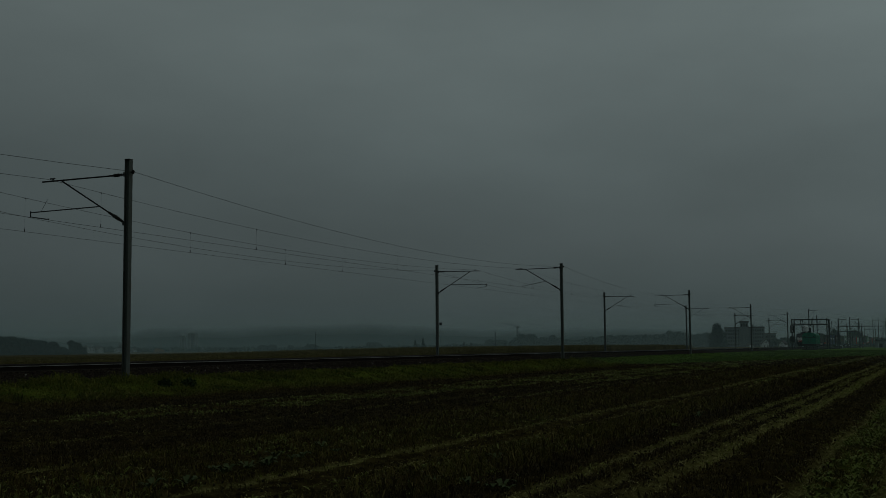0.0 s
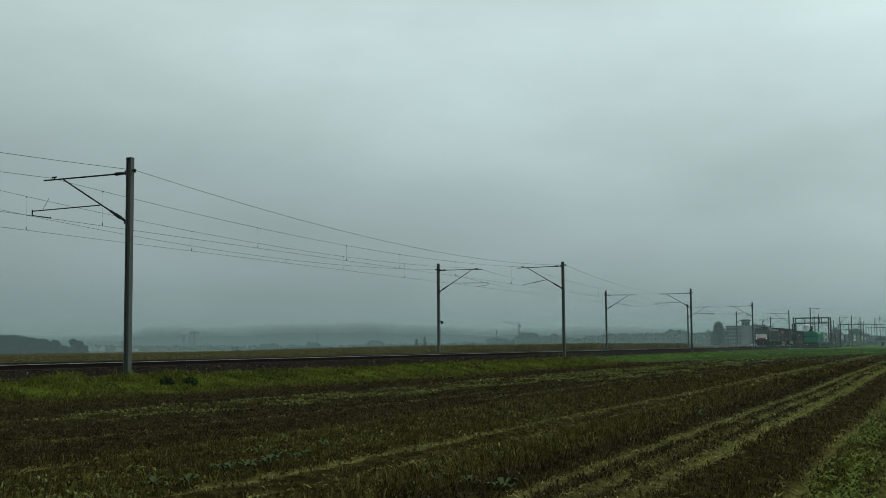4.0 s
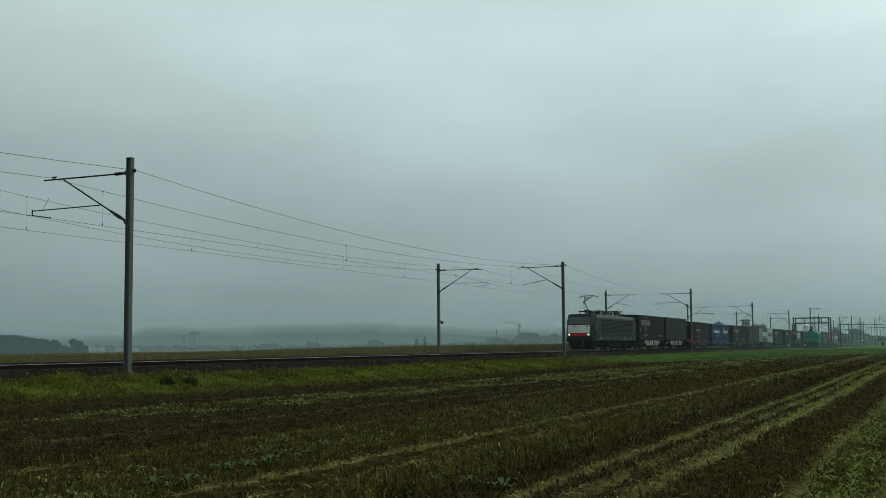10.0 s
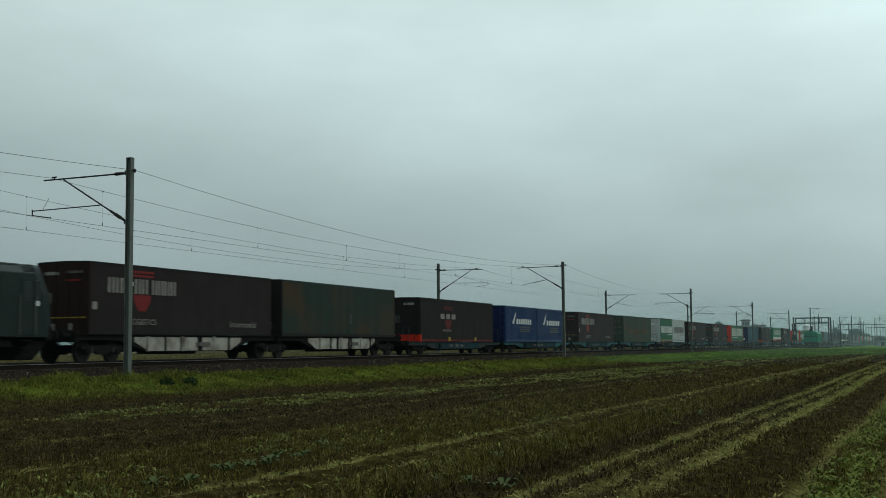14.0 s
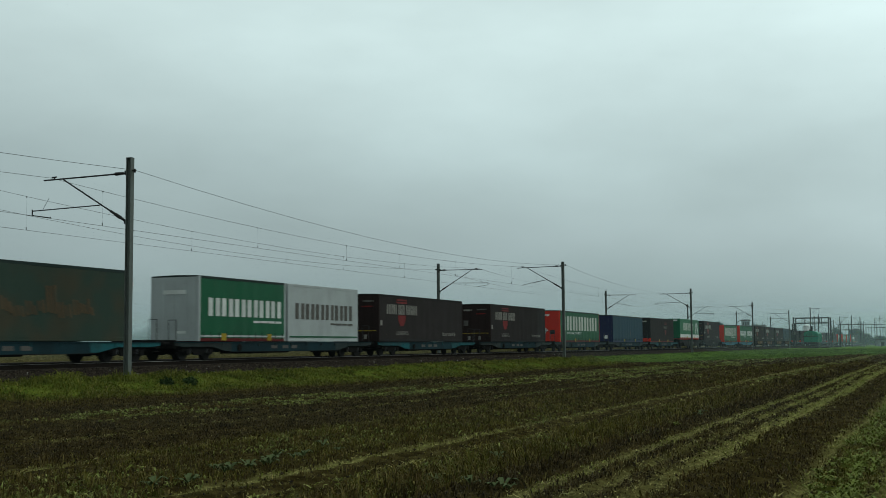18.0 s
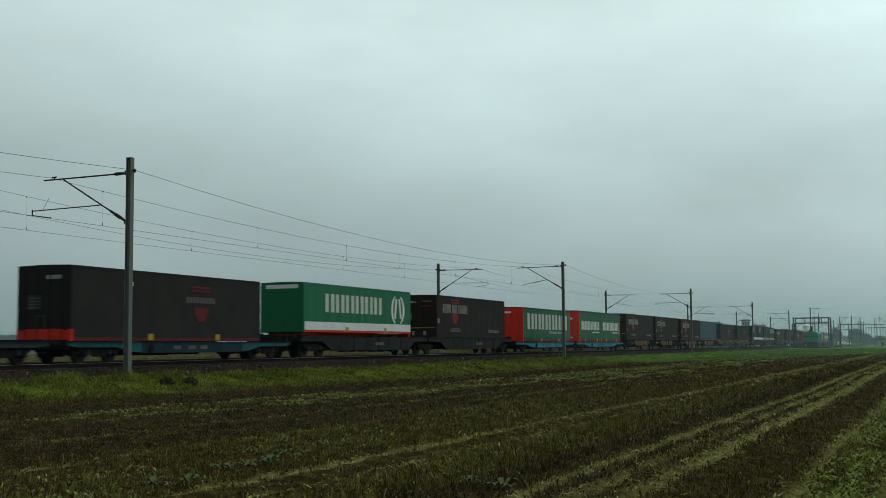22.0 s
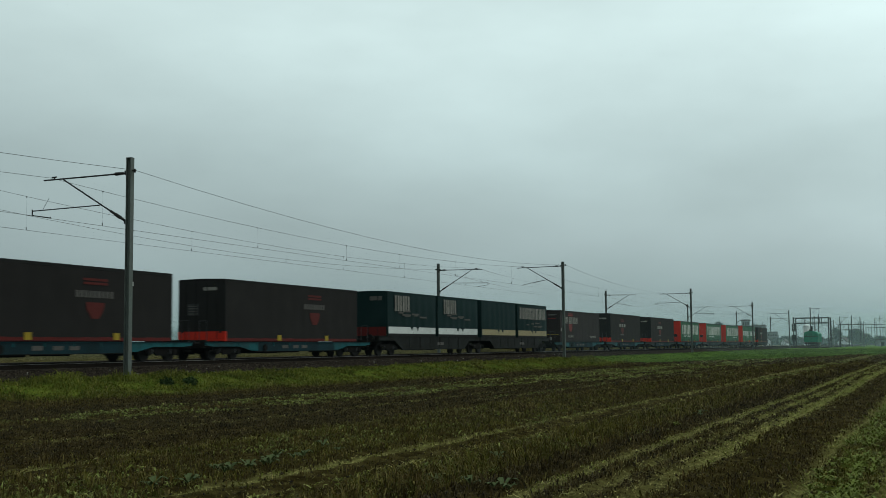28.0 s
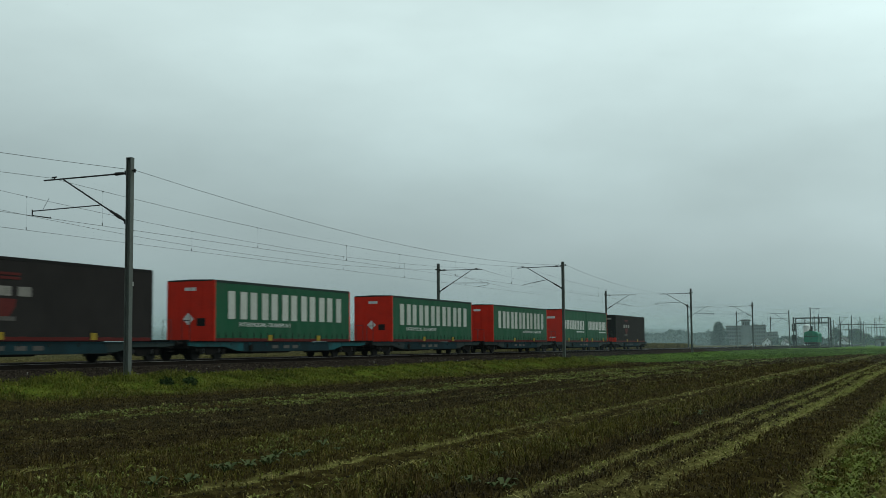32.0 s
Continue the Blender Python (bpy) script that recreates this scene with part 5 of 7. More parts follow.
            part("sand_pipe", rod(B(), (x + 2.25, s * 0.75, 0.12), (x + 2.0, s * 0.85, 0.9), 0.025), M["under"], bg)
    return t


def put(ob, u):
    ob.matrix_world = line_pose(u)
    TRAIN.append((ob, u))


DECK = 0.84
put(make_loco(), 335.4)
_dark = brand_dark(13.66, 0.0, 2.81)
_grey = brand_grey(13.66, 0.0, 2.83, 0.33)
_tall = brand_grey(13.66, 0.0, 2.94, 0.36)
_greyb = brand_grey(13.66, 0.0, 2.87, 0.63, False)
_green = brand_green(13.66, 0.0, 2.79)
_greenb = brand_green(13.66, 0.0, 2.79, True)
_half_red = brand_green_half(7.95, 0.0, 2.93, GREEN, RED_END, M["white"], rear_m=GREEN)
_half_green = brand_green_half(7.95, 0.0, 2.93, GREEN, GREEN, M["white"], rear_m=RED_END)
_half_pale = brand_green_half(7.65, 0.0, 2.92, GREEN, PALE, M["white"])
_half_white = brand_green_half(7.95, 0.0, 2.92, PALE, PALE, M["faint_letter"], False)
_blue = brand_blue(7.85, 0.0, 2.79)
_forest = plain_box(13.66, 0.0, 2.83, FOREST, FOREST, "faded dark green container with orange print on its side", True)
_dusk = plain_box(13.66, 0.0, 2.83, DUSK, BLACK_TRIM, "dark olive-grey curtain container with a faint orange haze of dirt")
_steel = plain_box(13.9, 0.0, 2.79, STEEL_BLUE, NAVY, "faded blue curtain container with navy end wall")
_slate = plain_box(13.9, 0.0, 2.79, SLATE, SLATE, "slate-blue curtain-sided container with matching end wall")
_skw = skirted_box(7.55, 0.0, 2.69, M["white"], 3, True)
_skw2 = skirted_box(7.55, 0.0, 2.69, M["white"], 3, False)
_skc = skirted_box(7.75, 0.0, 2.69, CREAM, 0, False)
_skc2 = skirted_box(7.75, 0.0, 2.69, CREAM, 9, False)
_trailer = green_trailer(13.8, 1.32, 3.92)
put(_trailer, 571.27)

# each load: pattern, middle of the load along the train, height of the deck
LOADS = [(_dark, 353.6, 1.11), (_dusk, 368.3, 1.11), (_grey, 385.93, DECK), (_blue, 399.65, DECK), (_blue, 407.71, DECK), (_dark, 423.24, DECK), (_forest, 441.12, DECK),
         (_half_pale, 456.72, DECK), (_half_white, 464.79, DECK), (_dark, 478.4, DECK), (_dark, 497.84, DECK), (_green, 515.96, DECK), (_steel, 535.24, DECK), (_greyb, 553.24, DECK),
         (_dark, 589.29, 1.12), (_greenb, 607.47, DECK), (_half_red, 621.4, DECK), (_half_green, 629.34, DECK), (_dark, 643.02, 1.11), (_dark, 658.03, 1.11), (_dark, 673.95, 1.11), (_slate, 688.24, 1.11),
         (_greyb, 705.8, DECK), (_greyb, 723.58, DECK), (_skw, 738.3, 1.18), (_skw2, 746.21, 1.18), (_skc, 754.66, 1.18), (_skc2, 762.93, 1.18), (_dark, 777.74, DECK), (_tall, 795.91, DECK), (_tall, 815.17, DECK),
         (_green, 833.43, DECK), (_green, 852.76, DECK), (_greenb, 870.91, DECK), (_half_red, 886.33, DECK), (_half_green, 894.42, DECK), (_grey, 908.86, DECK)]


def put_loads():
    used = set()
    for pattern, u, deck in LOADS:
        ob = copy_thing(pattern, Matrix.Identity(4)) if pattern in used else pattern
        used.add(pattern)
        LIFT[ob] = deck
        TRAIN.append((ob, u))


LIFT = {}
put_loads()

WAGONS = [("joint", 345.60, 376.48, WAG_PALE, 1.11, False, "articulated container wagon with pale dirty side plates"),
          ("low", 376.77, 394.90, WAG_DULL, 0, 0, ""), ("low", 394.90, 414.13, WAG_TEAL, 0, 0, ""), ("low", 414.13, 432.38, WAG_TEAL, 0, 0, ""), ("low", 432.38, 450.68, WAG_TEAL, 0, 0, ""),
          ("low", 450.68, 471.14, WAG_DULL, 0, 0, ""), ("low", 471.14, 488.32, WAG_TEAL, 0, 0, ""), ("low", 488.32, 507.15, WAG_DULL, 0, 0, ""), ("low", 507.15, 526.10, WAG_DULL, 0, 0, ""),
          ("low", 526.10, 545.83, WAG_DULL, 0, 0, ""), ("low", 545.83, 563.56, WAG_TEAL, 0, 0, ""), ("joint", 563.77, 598.33, WAG_GREY, 1.12, True, "articulated dark grey pocket wagon"),
          ("low", 598.53, 616.28, WAG_BRIGHT, 0, 0, ""), ("low", 616.28, 635.36, WAG_BRIGHT, 0, 0, ""), ("joint", 636.18, 665.99, WAG_RUST, 1.11, False, "articulated container wagon with rusty orange side plates"),
          ("joint", 666.20, 696.85, WAG_RUST, 1.11, False, "articulated container wagon with rusty orange side plates"), ("low", 696.96, 714.74, WAG_TEAL, 0, 0, ""), ("low", 714.74, 732.69, WAG_TEAL, 0, 0, ""),
          ("joint", 732.89, 768.15, WAG_GREY, 1.18, True, "articulated dark grey pocket wagon"), ("low", 768.94, 787.00, WAG_TEAL, 0, 0, ""), ("low", 787.00, 805.11, WAG_TEAL, 0, 0, ""), ("low", 805.11, 824.17, WAG_DULL, 0, 0, ""),
          ("low", 824.17, 842.82, WAG_TEAL, 0, 0, ""), ("low", 842.82, 861.69, WAG_DULL, 0, 0, ""), ("low", 861.69, 879.95, WAG_DULL, 0, 0, ""), ("low", 879.95, 900.14, WAG_DULL, 0, 0, ""), ("low", 900.14, 917.66, WAG_DULL, 0, 0, "")]
PAINT_WORD = {WAG_TEAL: "turquoise low-deck container wagon, grimy running gear", WAG_BRIGHT: "bright turquoise low-deck container wagon", WAG_DULL: "weathered grey-green low-deck container wagon"}
for kind, a, b, paint, deck, pocket, label in WAGONS:
    if kind == "low":
        ob = low_wagon(b - a, paint, PAINT_WORD[paint])
    else:
        ob = joint_wagon(b - a, paint, label, deck, pocket)
    TRAIN.append((ob, (a + b) / 2))


# ---- vegetation of the field and the verge ----
STALK = blades_mat("dead_brown_stalks", [(0.01561, 0.00984, 0.003511), (0.03564, 0.02373, 0.007228), (0.06686, 0.04539, 0.01345), (0.04458, 0.03411, 0.008257), (0.1335, 0.09744, 0.03302)], amp=0.5, scale=1.6)
WEED = blades_mat("olive_weeds", [(0.02437, 0.02, 0.004438), (0.05366, 0.04439, 0.008876), (0.09109, 0.07545, 0.01554), (0.04876, 0.05099, 0.008876), (0.183, 0.1465, 0.04661)], amp=0.5, scale=1.4)
VERGE_WEED = blades_mat("yellowing_verge_weeds", [(0.03423, 0.03657, 0.004876), (0.07109, 0.0707, 0.009752), (0.1119, 0.1024, 0.01829), (0.05529, 0.06583, 0.009752), (0.1579, 0.1341, 0.04145)], amp=0.5, scale=1.4)
# dark stubble, used as painted shade at the foot of the tall row too
STALK_BLACK = blades_mat("blackish_and_shaded_stalks", [(0.01195, 0.008514, 0.004506), (0.02391, 0.01694, 0.007516), (0.04782, 0.03259, 0.01256), (0.02924, 0.02253, 0.008772), (0.1127, 0.08265, 0.03259)], amp=0.5, scale=1.5)
STRAW = blades_mat("pale_straw", [(0.087, 0.0696, 0.02436), (0.192, 0.1656, 0.0522), (0.348, 0.3096, 0.1183), (0.1392, 0.1224, 0.03828)], amp=0.5, scale=1.8)
TURF = blades_mat("green_verge_grass", [(0.03562, 0.04704, 0.00448), (0.06173, 0.07616, 0.00784), (0.09498, 0.103, 0.01232), (0.1329, 0.1232, 0.02464), (0.0653, 0.07616, 0.00784)], amp=0.45, scale=0.8)
DARK_LEAF = blades_mat("dark_bush_leaves", [(0.010, 0.020, 0.006), (0.020, 0.036, 0.010), (0.036, 0.052, 0.014)])
LEAF = blades_mat("broad_green_leaves", [(0.07258, 0.09072, 0.01738), (0.1124, 0.1331, 0.02782), (0.1906, 0.1891, 0.05564), (0.1343, 0.13, 0.02434)])
DULL_LEAF = blades_mat("dull_grey_green_leaves", [(0.0425, 0.06, 0.0225), (0.06875, 0.0875, 0.035), (0.1125, 0.1313, 0.0575), (0.0625, 0.0725, 0.0225)])
MOSS = blades_mat("short_rut_grass", [(0.07469, 0.08649, 0.01179), (0.1376, 0.1529, 0.02752), (0.2068, 0.2169, 0.05111), (0.2956, 0.2854, 0.09042)])
FLECK = blades_mat("yellow_green_fallen_leaves", [(0.05508, 0.0689, 0.01372), (0.1177, 0.1307, 0.02754), (0.2203, 0.2279, 0.0689), (0.08953, 0.1177, 0.03035)], amp=0.4, scale=1.8)
MEADOW = blades_mat("young_meadow_grass", [(0.040, 0.075, 0.010), (0.062, 0.110, 0.016), (0.090, 0.140, 0.026)], amp=0.25, scale=0.2)
CORN = blades_mat("dry_maize", [(0.075, 0.063, 0.022), (0.12, 0.100, 0.036), (0.18, 0.152, 0.066), (0.09, 0.088, 0.028), (0.055, 0.046, 0.017)])


def blades(name, s, o, zf, k, spread, h0, h1, width, lean, material, label, category, seed, flat=False, reach=0.0):
    """Clumps of k thin blades at the places s, o."""
    rng = np.random.default_rng(seed)
    n = len(s)
    S = np.repeat(s, k) + rng.normal(0, spread, n * k)
    O = np.repeat(o, k) + rng.normal(0, spread, n * k)
    x, y, _ = along(S, O)
    z = zf(S, O) - 0.01
    m = n * k
    h = (h0 + (h1 - h0) * rng.uniform(0, 1, m) ** 1.6) * np.repeat(rng.uniform(0.6, 1.5, n), k)
    a, b = rng.uniform(0, 6.283, m), rng.uniform(0, 6.283, m)
    w = width * rng.uniform(0.5, 2.0, m) * 0.5
    ln = (h * lean + reach) * rng.uniform(0.1, 1.0, m)
    up = h * (0.12 if flat else 1.0)
    p0 = np.stack([x + np.cos(a) * w, y + np.sin(a) * w, z], 1)
    p1 = np.stack([x - np.cos(a) * w, y - np.sin(a) * w, z], 1)
    p2 = np.stack([x + np.cos(b) * ln, y + np.sin(b) * ln, z + up + (0.02 if flat else 0)], 1)
    v = np.stack([p0, p1, p2], 1).reshape(-1, 3)
    f = np.arange(m * 3).reshape(-1, 3)
    ob = arrays(name, v, f, material)
    return tagged(ob, label, category, kind="stuff")


def tufts(name, s, o, k, spread, h0, h1, width, lean, droop, material, label, category, seed, low=None):
    """Clumps of k bent, leaf-shaped blades at the places s, o; low scales the height of each clump."""
    rng = np.random.default_rng(seed)
    n = len(s)
    if n == 0:
        return
    m = n * k
    S = np.repeat(s, k) + rng.normal(0, spread, m)
    O = np.repeat(o, k) + rng.normal(0, spread, m)
    x, y, _ = along(S, O)
    z = ground_z(S, O) - 0.01
    h = (h0 + (h1 - h0) * rng.uniform(0, 1, m) ** 1.4) * np.repeat(rng.uniform(0.55, 1.45, n) * (1.0 if low is None else low), k)
    a, b = rng.uniform(0, 6.283, m), rng.uniform(0, 6.283, m)
    w = width * rng.uniform(0.5, 1.7, m) * 0.5
    ln = h * lean * rng.uniform(0.2, 1.3, m) + 0.02
    up, bend = h * (1 - droop * rng.uniform(0, 1, m)), rng.uniform(0.25, 0.5, m)
    ca, sa, cb, sb = np.cos(a) * w, np.sin(a) * w, np.cos(b) * ln, np.sin(b) * ln
    mx, my, mz = x + cb * bend, y + sb * bend, z + h * 0.72
    pts = [np.stack([x + ca * 0.5, y + sa * 0.5, z], 1), np.stack([x - ca * 0.5, y - sa * 0.5, z], 1), np.stack([mx + ca, my + sa, mz], 1), np.stack([mx - ca, my - sa, mz], 1),
           np.stack([x + cb, y + sb, z + up], 1)]
    v = np.stack(pts, 1).reshape(-1, 3)
    f = (np.arange(m)[:, None, None] * 5 + np.array([[0, 1, 3], [0, 3, 2], [2, 3, 4]])[None]).reshape(-1, 3)
    return tagged(arrays(name, v, f, material), label, category, kind="stuff")


def spots(rng, s0, s1, density, o1=31.5):
    """Random places on the field's side of the verge, in the stretch from s0 to s1."""
    n = int((s1 - s0) * 30 * density)
    s, o = rng.uniform(s0, s1, n), rng.uniform(2.0, o1, n)
    keep = (o > 30 - 1.0 * s - 1.5) & (o > field_edge(s) - 0.2 + 0.5 * value_noise(s * 0.5, o * 0.5, 11))
    return s[keep], o[keep]


def plant_field():
    rng = np.random.default_rng(7)
    zones = ((8, 24, 130, 0.011, 1.0), (24, 45, 62, 0.018, 1.0), (45, 85, 22, 0.036, 1.1), (85, 160, 6, 0.085, 1.2))
    for i, (s0, s1, dens, wd, tall) in enumerate(zones):
        s, o = spots(rng, s0, s1, dens)
        w = rows_at(s, o)
        r, q = rng.uniform(0, 1, len(s)), rng.uniform(0, 1, len(s))
        rut, track = strip_share(s, o), bare_track(w)
        lump = 0.6 * value_noise(s * 1.2, w * 2.4, 33) + 0.4 * value_noise(s * 3.0, w * 4.0, 34)
        streak = 0.6 * value_noise(s * 0.10, w * 1.6, 31) + 0.4 * value_noise(s * 0.6, w * 2.6, 32)
        black = black_share(s, w) + 0.35 * streak - 0.2 * lump
        olive = np.clip(1.5 - s / 40, 0.3, 1) * (0.52 * hump(w, 21.2, 1.5) + 0.55 * hump(w, 24.8, 0.7)) + 0.9 * hump(w, 29.66, 0.22) + 0.45 * streak + 0.35 * lump + 0.25 * (w > 30.1)
        open_ = (rut < 0.2) & (q > 0.9 * track)
        height = np.clip(0.62 + 0.45 * lump + 0.65 * hump(w, 25.3, 0.6) + 0.15 * hump(w, 21.0, 1.2) - 0.3 * leafy_share(s, w) - 0.2 * hump(w, 24.25, 0.4) - 0.1 * hump(w, 28.5, 0.45), 0.22, 1.9) * tall
        thick = lump > -0.42 + 0.3 * hump(w, 28.5, 0.45)
        u, v = rng.uniform(-0.4, 0.4, len(s)), rng.uniform(-0.5, 0.5, len(s))
        dark = open_ & (black + u > 0.52) & (r < 0.92)
        weed = open_ & ~dark & (olive + v > 0.50) & thick & (r < 0.92)
        stalk = open_ & ~dark & ~weed & thick & (r < 0.92)
        sp = 0.06 + 0.025 * i
        tufts("dead_stubble", s[dark], o[dark], 5, sp, 0.03, 0.13, wd * 1.2, 0.8, 0.6, STALK_BLACK, "blackish stalks of a harvested crop, partly standing in for shade", "stubble", 140 + i, height[dark])
        tufts("dead_stubble", s[stalk], o[stalk], 6, sp, 0.03, 0.17, wd, 0.7, 0.6, STALK, "tangled dead brown stalks of a harvested crop", "stubble", 40 + i, height[stalk])
        tufts("field_weeds", s[weed], o[weed], 6, sp, 0.03, 0.19, wd * 1.1, 0.8, 0.7, WEED, "olive green and yellowing weeds between the rows", "weeds", 50 + i, height[weed])
        straw = (rut > 0.15) & (r < 0.85) | (r > 0.975) | (track > 0.5) & (r < 0.06)
        blades("straw_litter", s[straw], o[straw], ground_z, 5, 0.09 + 0.03 * i, 0.03, 0.13, wd * 1.3, 1.5, STRAW, "pale straw lying in the worn ruts", "straw", 60 + i, flat=True)
        moss = (rut > 0.25) & (r > 0.25) & (value_noise(s * 0.35, w * 2.0, 38) + 0.7 * np.clip((s - 20) / 15, 0, 1) > -0.3)
        tufts("rut_grass", s[moss], o[moss], 4, sp, 0.012, 0.05, wd * 1.2, 1.0, 0.5, MOSS, "short yellow-green grass in the worn ruts", "grass", 85 + i)
        leaf = (leafy_share(s, w) * np.clip(0.9 + 1.9 * value_noise(s * 0.55, w * 1.5, 41) + 0.9 * value_noise(s * 1.9, w * 2.8, 42), 0, 1.5) + rng.uniform(-0.3, 0.3, len(s)) > 0.55) & (rut < 0.5) & (q < 0.45)
        tufts("leaf_litter", s[leaf], o[leaf], 5, 0.08 + 0.02 * i, 0.02, 0.085, wd * 2.1, 1.3, 0.9, FLECK, "low yellow-green leaves spread along the rows", "leaves", 80 + i, np.full(leaf.sum(), tall))


plant_field()
CLOD = mat("soil_clods", (0.017, 0.0125, 0.006), 0.95, island=0.6, spec=0.1)
for k, (s0_, s1_, o0_, o1_, n_, z_) in enumerate(((9, 24, 8, 31, 9000, 0.035), (24, 45, 5, 31, 7000, 0.05))):
    ob_ = stones("soil_clods", n_, s0_, s1_, o0_, o1_, ground_z, z_, "dark crumbly clods of field soil", 90 + k)
    ob_.data.materials.clear()
    ob_.data.materials.append(CLOD)
    tagged(ob_, category="soil")


def plant_verge():
    rng = np.random.default_rng(9)
    for i, (s0, s1, dens, h1, w) in enumerate(((14, 50, 95, 0.14, 0.026), (50, 100, 34, 0.16, 0.045), (100, 240, 9, 0.07, 0.08))):
        n = int((s1 - s0) * 32 * dens)
        s, o = rng.uniform(s0, s1, n), rng.uniform(3.2, 35, n)
        edge = field_edge(s) + 0.5 * value_noise(s * 0.5, o * 0.5, 11)
        keep = (o < edge + 0.3) & (o > 3.55 + 0.3 * value_noise(s * 0.7, o * 0, 13))
        s, o, edge = s[keep], o[keep], edge[keep]
        clump = np.clip(1.0 + 0.7 * value_noise(s * 1.1, o * 1.4, 14) + 0.4 * value_noise(s * 3.0, o * 3.0, 15), 0.35, 2.0)
        clump = clump * (1 + 0.7 * np.clip((4.6 - o) / 0.8, 0, 1) * (s < 40))
        weedy = (o - edge) / 1.1 + 0.4 * value_noise(s * 0.8, o * 1.2, 16) + 0.25 * rng.normal(0, 1, len(s)) > -0.12
        tufts("verge_grass", s[~weedy], o[~weedy], 4, 0.07 + 0.05 * i, 0.04, h1, w, 1.0, 0.7, TURF if i < 2 else MEADOW, "rough green grass on the verge of the line" if i < 2 else "short bright green meadow grass", "grass", 70 + i, clump[~weedy])
        if i < 2:
            tufts("verge_weeds", s[weedy], o[weedy], 4, 0.07 + 0.05 * i, 0.05, h1 * 1.2, w * 1.1, 0.9, 0.7, VERGE_WEED, "yellowing weeds where the verge meets the field", "weeds", 75 + i, clump[weedy])


plant_verge()


def rosette(scale, seed, leaf_m, label):
    """A low broad-leaved weed."""
    rng = random.Random(seed)
    t = thing("broadleaf_weed", label, "weed", "weeds in the field")
    for i in range(7):
        a = i * 0.9 + rng.random() * 0.5
        L = scale * (0.7 + 0.5 * rng.random())
        wd, up = L * 0.36, L * (0.35 + 0.4 * rng.random())
        bm = B()
        prev = None
        for k, (q, ww) in enumerate(((0.0, 0.10), (0.3, 0.7), (0.6, 1.0), (0.85, 0.6), (1.0, 0.08))):
            r, z = L * q, up * math.sin(q * 2.3) + 0.02
            c, s_ = math.cos(a), math.sin(a)
            row = [bm.verts.new((c * r - s_ * wd * ww * e, s_ * r + c * wd * ww * e, z + abs(e) * 0.15 * wd)) for e in (-0.5, 0, 0.5)]
            if prev:
                for j in range(2):
                    bm.faces.new((prev[j], prev[j + 1], row[j + 1], row[j]))
            prev = row
        part("leaf", bm, leaf_m, t)
    return t


def plant_rosettes():
    rng = np.random.default_rng(15)
    kinds = [rosette(sc, i, LEAF, "low broad-leaved green weed among dead stalks") for i, sc in enumerate((0.085, 0.065, 0.11))]
    big = [rosette(sc, i + 5, DULL_LEAF, "large-leaved dull grey-green weed among dead stalks") for i, sc in enumerate((0.15, 0.12))]
    spots_ = []
    for lo, hi, wc, spread, n in ((10, 17, 29.64, 0.15, 80), (17, 38, 29.66, 0.14, 100), (11, 15, 25.2, 0.4, 6), (18, 30, 25.9, 0.2, 6), (22, 38, 12.6, 0.7, 16), (12, 20, 30.6, 0.4, 8)):
        for _ in range(n):
            s = rng.uniform(lo, hi)
            spots_.append((s, wc + rng.normal(0, spread) + float(drift(s)), kinds))
    for s, o, n in ((13.0, 22.2, 3), (13.7, 22.35, 4), (14.1, 22.3, 2), (11.35, 22.4, 2), (11.6, 22.6, 2), (12.9, 25.35, 3), (12.3, 25.9, 2), (12.5, 26.2, 2), (15.4, 25.0, 1), (26.2, 26.05, 3), (16.2, 22.3, 2), (14.8, 22.3, 3)):
        for _ in range(n):
            spots_.append((s + rng.normal(0, 0.15), o + rng.normal(0, 0.12), big))
    used = set()
    for i, (s, o, kind) in enumerate(spots_):
        x, y, _ = along(s, o)
        m = pose(float(x), float(y), float(ground_z(s, o)), 0, 0, rng.uniform(0, 360))
        ob = kind[i % len(kind)]
        if ob in used:
            copy_thing(ob, m)
        else:
            ob.matrix_world = m
            used.add(ob)
    for k, (s, o, sc) in enumerate(((36.2, 5.1, 0.27), (37.4, 5.3, 0.31), (67.5, 5.6, 0.6))):
        t = thing("verge_bush", "small dark green bush in the verge grass", "bush")
        x, y, _ = along(s, o)
        t.matrix_world = pose(float(x), float(y), float(ground_z(s, o)))
        n = 260
        p = rng.normal(0, 1, (n, 3))
        p /= np.linalg.norm(p, axis=1)[:, None]
        c = p * rng.uniform(0.4, 1, (n, 1)) * np.array([sc, sc, sc * 0.62]) + np.array([0, 0, sc * 0.4])
        c[:, 2] = np.maximum(c[:, 2], 0.02)
        d1, d2 = rng.normal(0, 0.06, (n, 3)), rng.normal(0, 0.06, (n, 3))
        arrays("foliage", np.stack([c, c + d1, c + d2], 1).reshape(-1, 3), np.arange(n * 3).reshape(-1, 3), DARK_LEAF if k < 2 else WEED, t)
        part("stem", rod(B(), (0, 0, 0), (0.02, 0, sc * 0.4), 0.012, 5, 0.005), M["under"], t)


plant_rosettes()


def crop_top(s):
    return np.interp(s, [20, 48, 75, 95, 117, 163, 213, 330], [0.60, 0.68, 0.93, 1.10, 1.42, 1.80, 1.75, 1.7])


